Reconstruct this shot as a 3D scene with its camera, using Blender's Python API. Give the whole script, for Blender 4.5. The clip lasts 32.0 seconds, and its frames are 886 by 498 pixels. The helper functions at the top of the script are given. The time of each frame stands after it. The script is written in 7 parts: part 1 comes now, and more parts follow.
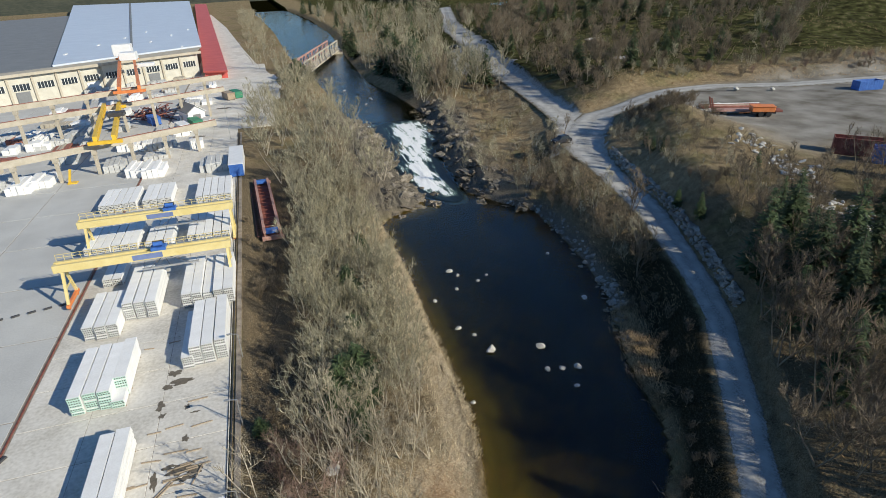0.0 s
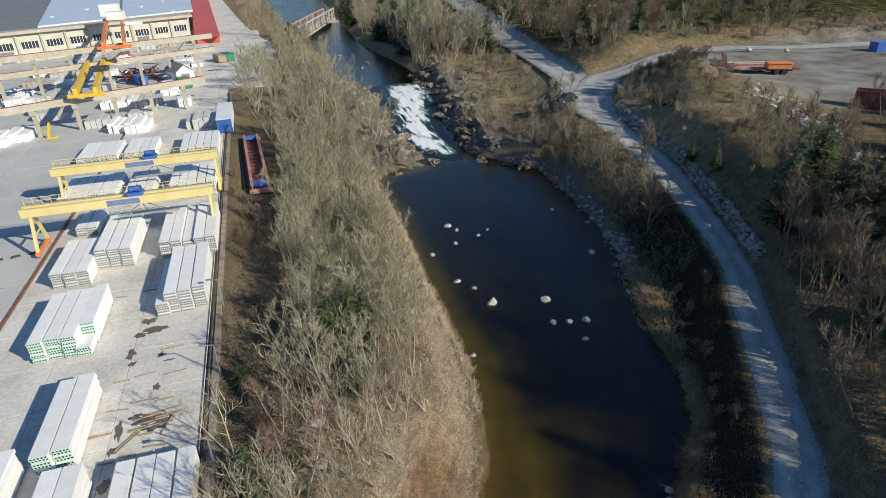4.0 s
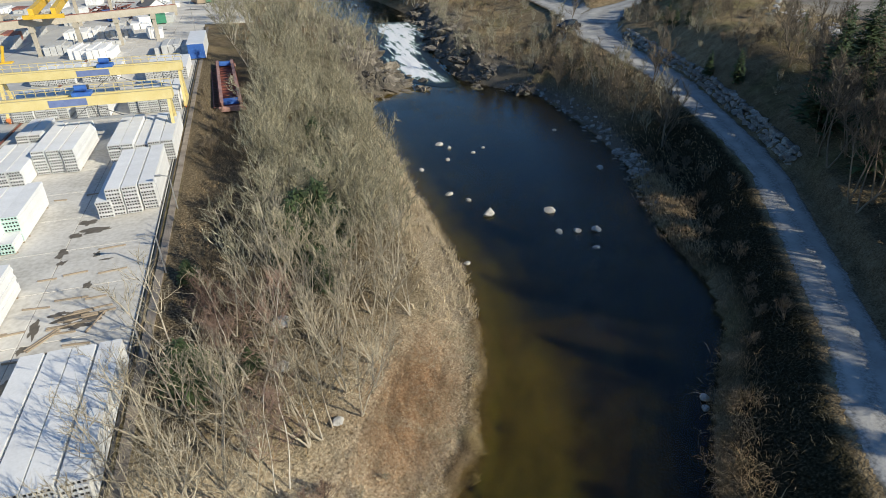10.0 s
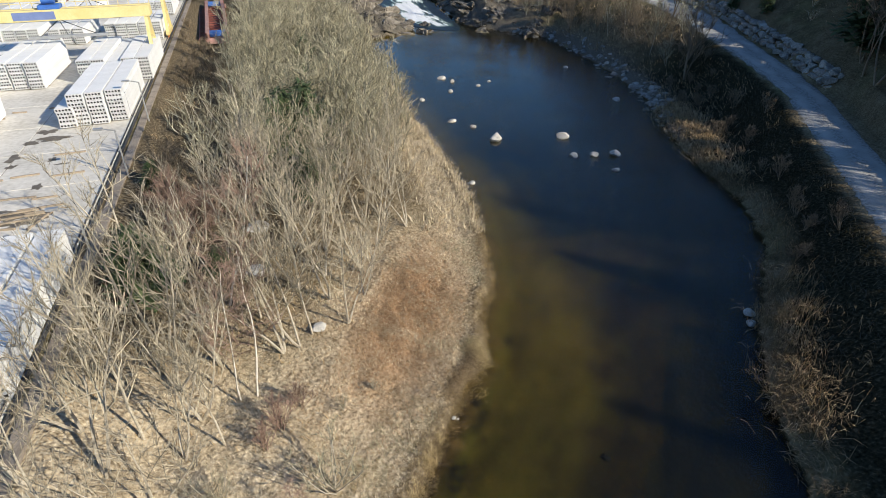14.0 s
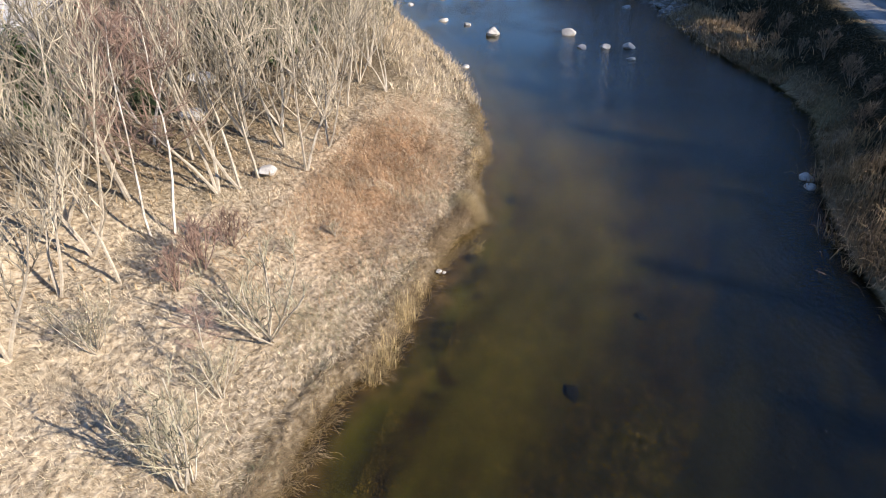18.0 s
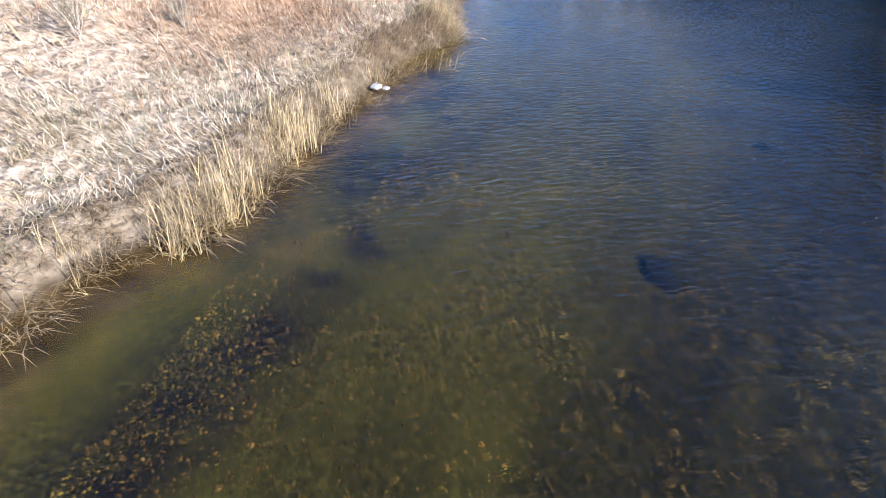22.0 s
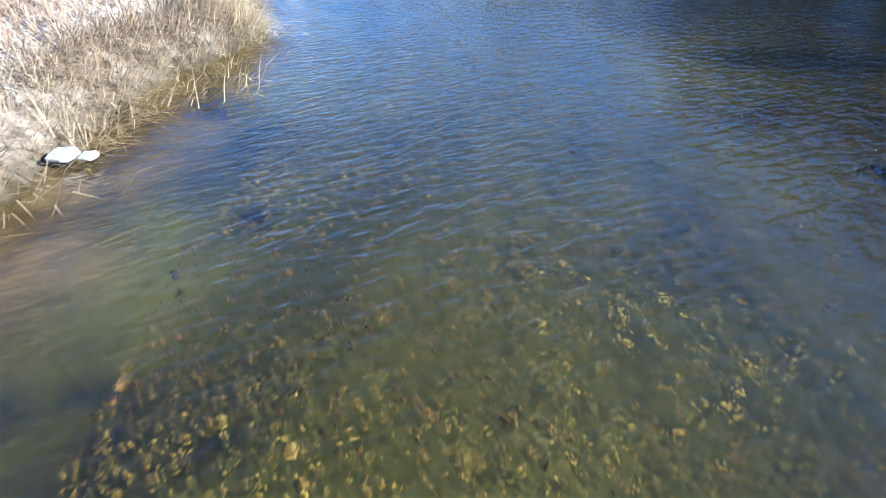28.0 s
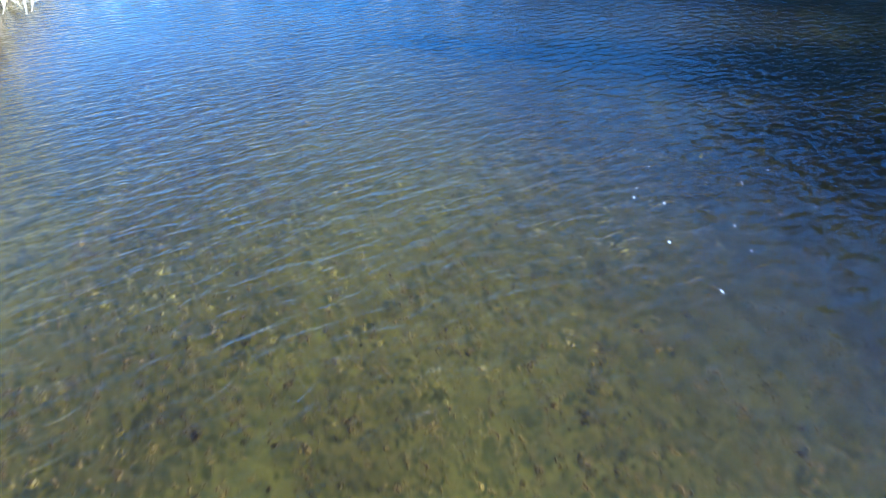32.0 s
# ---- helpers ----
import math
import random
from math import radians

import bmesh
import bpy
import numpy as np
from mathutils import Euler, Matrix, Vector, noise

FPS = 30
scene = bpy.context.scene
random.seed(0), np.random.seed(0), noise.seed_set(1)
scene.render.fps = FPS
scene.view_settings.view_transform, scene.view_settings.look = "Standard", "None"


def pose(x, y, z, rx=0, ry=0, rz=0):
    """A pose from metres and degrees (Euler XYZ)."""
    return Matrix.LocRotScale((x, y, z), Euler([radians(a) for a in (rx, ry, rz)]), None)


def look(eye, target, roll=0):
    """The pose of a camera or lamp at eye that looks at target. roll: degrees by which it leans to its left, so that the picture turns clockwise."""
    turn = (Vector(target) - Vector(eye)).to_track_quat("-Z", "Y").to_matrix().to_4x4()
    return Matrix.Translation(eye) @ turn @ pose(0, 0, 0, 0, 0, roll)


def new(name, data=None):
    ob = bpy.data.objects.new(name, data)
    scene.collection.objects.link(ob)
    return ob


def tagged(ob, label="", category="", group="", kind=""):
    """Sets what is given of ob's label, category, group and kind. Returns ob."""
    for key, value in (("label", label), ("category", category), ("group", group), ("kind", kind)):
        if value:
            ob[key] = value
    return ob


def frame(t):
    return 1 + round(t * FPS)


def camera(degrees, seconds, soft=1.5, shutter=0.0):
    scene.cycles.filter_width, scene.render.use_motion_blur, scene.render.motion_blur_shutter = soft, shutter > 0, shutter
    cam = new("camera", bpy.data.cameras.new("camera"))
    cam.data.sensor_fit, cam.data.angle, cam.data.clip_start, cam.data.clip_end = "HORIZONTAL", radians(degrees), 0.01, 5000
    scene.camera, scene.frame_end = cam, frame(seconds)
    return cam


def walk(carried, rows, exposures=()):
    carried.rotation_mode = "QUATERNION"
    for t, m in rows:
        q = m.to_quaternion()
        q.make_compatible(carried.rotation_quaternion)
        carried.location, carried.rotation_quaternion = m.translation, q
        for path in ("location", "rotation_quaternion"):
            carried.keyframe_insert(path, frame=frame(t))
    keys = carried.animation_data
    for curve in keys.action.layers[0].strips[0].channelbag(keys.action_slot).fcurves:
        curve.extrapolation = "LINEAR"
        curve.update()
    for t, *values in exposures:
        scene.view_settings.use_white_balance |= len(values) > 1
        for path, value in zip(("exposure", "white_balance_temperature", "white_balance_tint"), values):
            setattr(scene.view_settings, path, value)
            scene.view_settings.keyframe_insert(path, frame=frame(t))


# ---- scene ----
cam = camera(74.9, 32.0, soft=0.4, shutter=0.2)
# seconds, eye x y z, yaw, pitch, roll
PATH = [
    (0, -0.061, -2.71, 40.166, -16.465, -25.608, -2.318),
    (0.5, -0.144, -2.436, 39.798, -16.726, -25.903, -2.452),
    (1, -0.142, -2.077, 39.124, -16.825, -26.122, -2.359),
    (1.5, -0.02, -1.639, 38.424, -16.766, -26.362, -2.25),
    (2, 0.045, -1.372, 37.508, -16.833, -26.54, -2.111),
    (2.5, 0.166, -1.122, 36.582, -16.791, -26.693, -2.06),
    (3, 0.323, -0.678, 35.852, -16.715, -26.919, -1.991),
    (3.5, 0.396, -0.354, 35.081, -16.725, -27.101, -1.829),
    (5.5, 0.457, 1.06, 31.823, -16.653, -27.907, -1.311),
    (6, 0.501, 1.375, 31.021, -16.977, -28.104, -1.49),
    (6.5, 0.49, 1.657, 30.271, -17.366, -28.37, -1.539),
    (7, 0.506, 1.906, 29.412, -17.385, -28.519, -1.528),
    (7.5, 0.509, 2.158, 28.596, -17.458, -28.69, -1.475),
    (8, 0.566, 2.443, 27.751, -17.501, -28.85, -1.452),
    (8.5, 0.715, 2.722, 26.803, -17.559, -28.927, -1.343),
    (9, 1.065, 2.986, 25.951, -17.344, -29.118, -1.252),
    (9.5, 1.302, 3.169, 25.183, -17.374, -29.314, -1.115),
    (10, 1.503, 3.364, 24.425, -17.504, -29.534, -1.032),
    (10.5, 1.514, 3.61, 23.637, -17.696, -29.701, -0.885),
    (11, 1.564, 3.839, 22.856, -17.714, -29.908, -0.816),
    (11.5, 1.638, 4.044, 22.081, -17.726, -30.072, -0.664),
    (12, 1.697, 4.265, 21.32, -17.71, -30.205, -0.576),
    (12.5, 1.7, 4.454, 20.532, -17.711, -30.433, -0.464),
    (13, 1.746, 4.692, 19.625, -17.588, -30.635, -0.448),
    (13.5, 1.81, 4.967, 18.692, -17.465, -30.865, -0.375),
    (15.5, 2.187, 5.845, 14.941, -17.891, -31.808, 0.069),
    (16, 2.238, 6.043, 14.022, -17.987, -32.116, 0.29),
    (16.5, 2.277, 6.166, 13.035, -18.011, -32.225, 0.441),
    (17, 2.342, 6.374, 12.065, -18.167, -32.429, 0.647),
    (17.5, 2.501, 6.654, 11.037, -18.468, -32.602, 0.871),
    (18, 2.72, 7.019, 10.107, -18.58, -32.832, 0.95),
    (18.5, 3.007, 7.43, 9.219, -18.661, -32.996, 1),
    (19, 3.356, 7.955, 8.297, -18.72, -33.084, 1.019),
    (19.5, 3.723, 8.576, 7.33, -18.832, -33.157, 0.975),
    (20, 4.106, 9.241, 6.421, -18.92, -33.629, 0.99),
    (20.5, 4.488, 9.735, 5.585, -18.934, -34.381, 1.001),
    (21, 4.806, 10.299, 4.753, -19.182, -34.563, 1.301),
    (21.5, 5.003, 10.935, 3.945, -19.513, -34.453, 1.298),
    (22, 5.2, 11.634, 3.232, -19.372, -34.666, 1.018),
    (22.5, 5.3, 12.155, 2.642, -19.068, -34.611, 0.564),
    (23, 5.35, 12.328, 2.196, -20.084, -34.35, -1.232),
    (23.5, 5.305, 12.46, 1.919, -25.161, -34.503, -2.187),
    (24, 5.258, 12.538, 1.755, -25.981, -34.434, -2.983),
    (24.5, 5.202, 12.67, 1.75, -27.193, -34.408, -3.029),
    (26.5, 5.573, 14.178, 1.635, -35.787, -32.136, -1.114),
    (27, 5.96, 14.714, 1.636, -36.166, -32.16, -0.743),
    (27.5, 6.5, 15.399, 1.647, -36.262, -32.519, -0.371),
    (28, 7.136, 16.226, 1.67, -35.812, -33.282, 0),
    (28.5, 7.844, 17.193, 1.655, -36.5, -33.4, 0),
    (29, 8.546, 18.259, 1.647, -37, -33.4, 0),
    (29.5, 9.319, 19.387, 1.661, -37.4, -33.4, 0),
    (30, 10.196, 20.559, 1.689, -37.2, -33.5, 0),
    (30.5, 11.114, 21.768, 1.69, -37, -33.6, 0),
    (31, 12.027, 22.977, 1.69, -36.6, -33.8, 0),
    (31.5, 12.902, 24.206, 1.69, -36.2, -34.2, 0),
    (32, 13.628, 25.293, 1.69, -35.8, -34.8, 0),
]


def gaze(x, y, z, yaw, pitch, roll):
    a, b = radians(yaw), radians(pitch)
    ahead = Vector((-math.sin(a) * math.cos(b), math.cos(a) * math.cos(b), math.sin(b)))
    return look((x, y, z), Vector((x, y, z)) + ahead * 2, roll)


walk(cam, [(r[0], gaze(*r[1:])) for r in PATH],
     exposures=[(0, 0.0, 7000, 5), (9, 0.0, 7000, 5), (13, 0.13, 7000, 7), (17, 0.6, 6950, 13), (20, 0.76, 6350, 20), (22, 1.2, 5750, 19), (24, 1.7, 5350, 14), (28, 1.82, 5050, 11), (30, 1.78, 4900, 9), (31, 1.75, 4750, 8), (32, 1.8, 4400, 4)])

# ---- light ----
SUN_AZ = math.atan2(-0.73, 0.68)      # the sun stands behind and to the right of the first view
SUN_EL = radians(27)
world = bpy.data.worlds.new("sky")
scene.world = world
world.use_nodes = True
wn = world.node_tree
sky = wn.nodes.new("ShaderNodeTexSky")
sky.sky_type = "NISHITA"
sky.sun_disc = False
sky.sun_elevation = SUN_EL
sky.sun_rotation = math.pi / 2 - SUN_AZ
sky.air_density, sky.dust_density, sky.ozone_density = 1.0, 0.0, 8.0
wn.links.new(sky.outputs[0], wn.nodes["Background"].inputs[0])
wn.nodes["Background"].inputs[1].default_value = 0.12
sun_data = bpy.data.lights.new("sun", "SUN")
sun_data.energy, sun_data.angle, sun_data.color = 5.0, radians(0.53), (1.0, 0.94, 0.84)
sun = new("sun", sun_data)
sun.matrix_world = look(Vector((math.cos(SUN_AZ) * math.cos(SUN_EL), math.sin(SUN_AZ) * math.cos(SUN_EL), math.sin(SUN_EL))) * 100, (0, 0, 0))

# ---- materials ----


def mat(name, dark, light, scale=4.0, rough=0.8, bump=0.2, fine=40.0, metal=0.0, third=None, vary=0.0, coord="Object", island=False, spec=0.5):
    """A surface with two scales of colour variation, fine relief and an optional third colour in patches."""
    m = bpy.data.materials.new(name)
    m.use_nodes = True
    nt = m.node_tree
    b = nt.nodes["Principled BSDF"]
    tc = nt.nodes.new("ShaderNodeTexCoord")
    n1 = nt.nodes.new("ShaderNodeTexNoise")
    n1.inputs["Scale"].default_value, n1.inputs["Detail"].default_value = scale, 6
    n2 = nt.nodes.new("ShaderNodeTexNoise")
    n2.inputs["Scale"].default_value, n2.inputs["Detail"].default_value = fine, 4
    if coord == "World":
        g = nt.nodes.new("ShaderNodeNewGeometry")
        src = g.outputs["Position"]
    else:
        src = tc.outputs[coord]
    nt.links.new(src, n1.inputs["Vector"])
    nt.links.new(src, n2.inputs["Vector"])
    mx = nt.nodes.new("ShaderNodeMath")
    mx.operation = "MULTIPLY_ADD"
    mx.inputs[1].default_value, mx.inputs[2].default_value = 0.55, 0.0
    nt.links.new(n2.outputs["Fac"], mx.inputs[0])
    ad = nt.nodes.new("ShaderNodeMath")
    ad.operation = "MULTIPLY_ADD"
    ad.inputs[1].default_value = 0.6
    nt.links.new(n1.outputs["Fac"], ad.inputs[0])
    nt.links.new(mx.outputs[0], ad.inputs[2])
    r = nt.nodes.new("ShaderNodeValToRGB")
    r.color_ramp.elements[0].position, r.color_ramp.elements[0].color = 0.38, (*dark, 1)
    r.color_ramp.elements[1].position, r.color_ramp.elements[1].color = 0.74, (*light, 1)
    if third:
        e = r.color_ramp.elements.new(0.56)
        e.color = (*third, 1)
    nt.links.new(ad.outputs[0], r.inputs[0])
    col = r.outputs[0]
    if vary or island:
        hsv = nt.nodes.new("ShaderNodeHueSaturation")
        if island:
            rnd = nt.nodes.new("ShaderNodeNewGeometry").outputs["Random Per Island"]
        else:
            rnd = nt.nodes.new("ShaderNodeObjectInfo").outputs["Random"]
        mr = nt.nodes.new("ShaderNodeMapRange")
        mr.inputs["To Min"].default_value, mr.inputs["To Max"].default_value = 1 - vary, 1 + vary
        nt.links.new(rnd, mr.inputs["Value"])
        nt.links.new(mr.outputs[0], hsv.inputs["Value"])
        nt.links.new(col, hsv.inputs["Color"])
        col = hsv.outputs[0]
    nt.links.new(col, b.inputs["Base Color"])
    b.inputs["Roughness"].default_value = rough
    b.inputs["Metallic"].default_value = metal
    b.inputs["Specular IOR Level"].default_value = spec
    if bump:
        bp = nt.nodes.new("ShaderNodeBump")
        bp.inputs["Strength"].default_value, bp.inputs["Distance"].default_value = bump, 0.05
        nt.links.new(ad.outputs[0], bp.inputs["Height"])
        nt.links.new(bp.outputs[0], b.inputs["Normal"])
    return m


M_CONC = mat("yard_concrete", (0.47, 0.44, 0.385), (0.74, 0.71, 0.655), 0.25, 0.9, 0.06, 3.0, coord="World", third=(0.62, 0.59, 0.535))
M_ASPH = mat("grey_concrete", (0.42, 0.42, 0.41), (0.56, 0.56, 0.54), 0.2, 0.9, 0.1, 5.0, coord="World")
M_SLAB = mat("slab_concrete", (0.74, 0.74, 0.73), (0.88, 0.88, 0.875), 0.8, 0.85, 0.1, 9.0, vary=0.06)
M_SLABEND = mat("slab_end", (0.42, 0.43, 0.43), (0.62, 0.62, 0.61), 2, 0.9, 0.1, 15)
M_HOLE = mat("core_hole", (0.05, 0.05, 0.05), (0.11, 0.11, 0.11), 3, 0.9, 0)
M_MINT = mat("mint_insulation", (0.36, 0.56, 0.49), (0.54, 0.70, 0.63), 3, 0.8, 0.1)
M_YEL = mat("crane_yellow", (0.66, 0.52, 0.20), (0.78, 0.66, 0.33), 0.7, 0.5, 0.05, 12)
M_YEL2 = mat("strong_yellow", (0.70, 0.42, 0.03), (0.80, 0.52, 0.06), 0.7, 0.5, 0.05, 12)
M_BLUE = mat("machine_blue", (0.03, 0.10, 0.38), (0.06, 0.19, 0.55), 1.5, 0.5, 0.05, 12)
M_BLUEGREY = mat("sign_blue", (0.13, 0.18, 0.36), (0.20, 0.26, 0.46), 1.5, 0.5, 0.0, 12)
M_ORANGE = mat("orange_paint", (0.62, 0.17, 0.05), (0.80, 0.27, 0.09), 1.2, 0.55, 0.05, 12)
M_RUST = mat("rust_red_steel", (0.12, 0.035, 0.03), (0.33, 0.13, 0.10), 1.6, 0.75, 0.15, 18, third=(0.22, 0.07, 0.05))
M_PINK = mat("faded_red_paint", (0.34, 0.16, 0.13), (0.52, 0.32, 0.27), 1.6, 0.75, 0.1, 18)
M_BEAM = mat("weathered_concrete", (0.36, 0.32, 0.25), (0.52, 0.47, 0.39), 0.6, 0.9, 0.15, 10)
M_CREAM = mat("cream_plaster", (0.46, 0.44, 0.38), (0.62, 0.60, 0.53), 0.4, 0.9, 0.05, 8)
M_ROOFW = mat("pale_metal_roof", (0.50, 0.56, 0.66), (0.60, 0.66, 0.75), 0.1, 0.45, 0.03, 3, metal=0.0, coord="World")
M_ROOFG = mat("grey_roofing", (0.16, 0.17, 0.18), (0.22, 0.23, 0.24), 0.15, 0.8, 0.05, 3, coord="World")
M_ROOFR = mat("red_roof", (0.48, 0.08, 0.07), (0.60, 0.13, 0.11), 0.2, 0.6, 0.03, 3, coord="World")
M_WHITE = mat("white_paint", (0.72, 0.73, 0.74), (0.82, 0.83, 0.84), 0.8, 0.5, 0.03, 10)
M_STEEL = mat("galvanised_steel", (0.40, 0.40, 0.40), (0.56, 0.56, 0.55), 2, 0.45, 0.05, 20, metal=0.7)
M_DARK = mat("dark_steel", (0.03, 0.03, 0.035), (0.08, 0.08, 0.085), 2, 0.6, 0.05, 20)
M_GLASS = mat("dark_glass", (0.02, 0.03, 0.04), (0.05, 0.06, 0.07), 2, 0.12, 0.0, 20)
M_RUBBER = mat("tyre_rubber", (0.015, 0.015, 0.015), (0.04, 0.04, 0.04), 8, 0.9, 0.1)
M_GREEN = mat("container_green", (0.02, 0.16, 0.09), (0.04, 0.26, 0.15), 2, 0.6, 0.05)
M_WOOD = mat("weathered_timber", (0.22, 0.17, 0.12), (0.45, 0.37, 0.28), 1.5, 0.85, 0.15, 25)
M_KERB = mat("weathered_kerb", (0.16, 0.13, 0.10), (0.36, 0.31, 0.26), 0.9, 0.95, 0.2, 14, coord="World")
M_ROCK = mat("bank_rock", (0.05, 0.042, 0.034), (0.33, 0.295, 0.245), 0.7, 0.9, 0.5, 6, coord="World", third=(0.15, 0.128, 0.10), vary=0.2)
M_BOULD = mat("pale_boulder", (0.30, 0.29, 0.27), (0.62, 0.60, 0.56), 1.8, 0.85, 0.3, 14, third=(0.48, 0.46, 0.42))
M_PEB = mat("river_pebble", (0.018, 0.013, 0.002), (0.15, 0.112, 0.018), 0.7, 0.8, 0.1, 22, island=True, vary=0.6, coord="World", third=(0.062, 0.036, 0.008), spec=0.0)
M_TWIGN = mat("pale_twigs", (0.19, 0.164, 0.114), (0.50, 0.435, 0.325), 0.3, 0.9, 0.0, 6, vary=0.5, coord="World", island=True)
M_BARK = mat("pale_bark", (0.26, 0.222, 0.165), (0.56, 0.50, 0.40), 3, 0.9, 0.2, 20, vary=0.15, coord="World")
M_TWIG = mat("twigs", (0.165, 0.148, 0.092), (0.45, 0.41, 0.29), 0.3, 0.9, 0.0, 6, vary=0.55, coord="World", island=True)
M_TWIGD = mat("brown_twigs", (0.12, 0.092, 0.062), (0.27, 0.215, 0.15), 0.3, 0.9, 0.0, 6, vary=0.55, coord="World", island=True)
M_BIRCH = mat("birch_bark", (0.34, 0.29, 0.22), (0.74, 0.70, 0.62), 2.5, 0.8, 0.1, 12, coord="World", third=(0.62, 0.57, 0.49))
M_BTWIG = mat("birch_twigs", (0.17, 0.105, 0.08), (0.34, 0.235, 0.18), 0.4, 0.9, 0.0, 6, vary=0.2, coord="World")
M_FOL = mat("conifer_needles", (0.03, 0.052, 0.022), (0.09, 0.135, 0.05), 0.8, 0.8, 0.0, 8, vary=0.3, coord="World")
M_GRASS = mat("dry_grass", (0.385, 0.305, 0.20), (0.83, 0.705, 0.50), 0.5, 0.9, 0.0, 7, island=True, vary=0.35, coord="World")
M_REED = mat("dry_reed", (0.20, 0.138, 0.065), (0.44, 0.335, 0.185), 0.8, 0.85, 0.0, 7, island=True, vary=0.3, coord="World")
M_STRAW = mat("pale_straw", (0.34, 0.25, 0.12), (0.68, 0.535, 0.29), 0.8, 0.85, 0.0, 7, island=True, vary=0.3, coord="World")
M_RUSSET = mat("russet_grass", (0.22, 0.13, 0.066), (0.49, 0.325, 0.19), 0.5, 0.9, 0.0, 7, island=True, vary=0.35, coord="World")
M_OLIVE = mat("olive_grass", (0.13, 0.125, 0.065), (0.40, 0.38, 0.23), 0.6, 0.9, 0.0, 7, island=True, vary=0.35, coord="World")
M_SEDGE = mat("brown_sedge", (0.15, 0.098, 0.048), (0.42, 0.30, 0.165), 0.5, 0.9, 0.0, 7, island=True, vary=0.4, coord="World")
M_FRINGE = mat("tan_reed", (0.22, 0.15, 0.08), (0.62, 0.46, 0.27), 0.9, 0.9, 0.0, 7, island=True, vary=0.4, coord="World")
M_WALLROCK = mat("wall_boulder", (0.12, 0.11, 0.10), (0.46, 0.44, 0.40), 0.9, 0.9, 0.4, 8, coord="World", third=(0.27, 0.255, 0.23), vary=0.2)
# heath colour taken near black to include the shade below the road
M_HEATH = mat("shade_dark_heath", (0.018, 0.019, 0.011), (0.08, 0.072, 0.045), 0.6, 0.9, 0.0, 7, island=True, vary=0.4, coord="World")
M_CARK = mat("black_car_paint", (0.015, 0.016, 0.02), (0.035, 0.037, 0.045), 2, 0.2, 0.0)
M_BRICKR = mat("steel_frame_red", (0.20, 0.07, 0.05), (0.36, 0.15, 0.11), 2, 0.7, 0.1)

# ---- plan of the river, the road and the land ----
LEFT = [(-45, -90), (-22, -30), (-12, -2), (-5, 8.5), (-1, 12), (1.7, 14.0), (2.45, 15.2), (3.1, 16.2), (3.65, 16.75), (4.4, 17.05), (4.8, 17.45), (5.3, 18.2), (6.1, 19.4), (6.8, 20.2), (7.35, 20.9), (7.8, 21.6), (8.3, 22.3), (9.0, 22.75), (9.5, 23.4), (10.1, 24.9),
        (10.5, 26), (11.0, 27.2), (11.8, 28.2), (12.4, 29.6), (12.9, 31.5), (13.6, 34), (14.3, 37.5), (14.9, 41), (15.2, 49), (15.5, 59), (16.2, 70), (16.3, 91), (19, 93.8), (24.3, 97), (27.5, 102.5), (26, 112), (25.5, 119), (27, 133), (24.5, 156), (21.9, 180), (22, 221),
        (19, 262), (17, 300), (16, 342), (16, 480), (6, 800)]
RIGHT = [(-15, -90), (2, -30), (9, -8), (15, 8), (18.7, 15.2), (20.5, 18.3), (22.6, 21), (25.6, 24), (29.2, 27.8), (31.8, 32.5), (32.8, 37), (34.2, 42), (36, 46.5), (38.6, 51.5), (40.9, 59),
         (42.4, 66), (43.6, 77), (44.2, 87), (40, 93), (36, 101), (37, 115), (39, 133), (44, 150), (45.5, 167), (44, 198), (40, 228), (45, 320), (54, 445), (54, 540), (46, 800)]
ROAD = [(5, -25), (18, 0), (28.4, 16.9), (32, 21), (37.5, 29.2), (42.5, 37), (45.5, 41.5), (48.7, 48.8), (51.6, 57), (55.8, 71), (57.3, 81), (60.5, 96.8), (69.7, 118), (74.5, 145),
        (85.5, 210), (114, 346), (190, 600)]
ROAD2 = [(66, 108), (77, 121), (92, 122), (111, 122), (129, 115), (165, 110), (260, 95)]


def resample(line, step):
    pts = [Vector((*line[0], 0))]
    for a, b in zip(line, line[1:]):
        a, b = Vector((*a, 0)), Vector((*b, 0))
        n = max(1, int((b - a).length / step))
        pts += [a.lerp(b, (i + 1) / n) for i in range(n)]
    return pts


def seg_dist(px, py, line):
    """Distance from many points to a polyline, and the y of the nearest point on it."""
    best, near = np.full(px.shape, 1e9), np.zeros(px.shape)
    for (ax, ay), (bx, by) in zip(line, line[1:]):
        dx, dy = bx - ax, by - ay
        k = np.clip(((px - ax) * dx + (py - ay) * dy) / (dx * dx + dy * dy), 0, 1)
        d = np.hypot(px - ax - k * dx, py - ay - k * dy)
        near = np.where(d < best, ay + k * dy, near)
        best = np.minimum(best, d)
    return best, near


def smooth(a, b, v):
    k = np.clip((v - a) / (b - a), 0, 1)
    return k * k * (3 - 2 * k)


def ridges(px, py, scale, seed):
    r = np.random.RandomState(seed)
    out = np.zeros(np.shape(px))
    for i in range(7):
        a, f, p = r.uniform(0, 6.28), scale * r.uniform(0.6, 1.8), r.uniform(0, 6.28)
        out = out + np.sin((np.cos(a) * px + np.sin(a) * py) * f + p + 0.8 * np.sin((np.sin(a) * px - np.cos(a) * py) * f * 0.7 + p))
    return out / 7


def water_level(y):
    return 1.8 * smooth(99, 160, np.asarray(y, float)) + 0.02 * np.clip(np.asarray(y, float) - 160, 0, 400) * 0.2


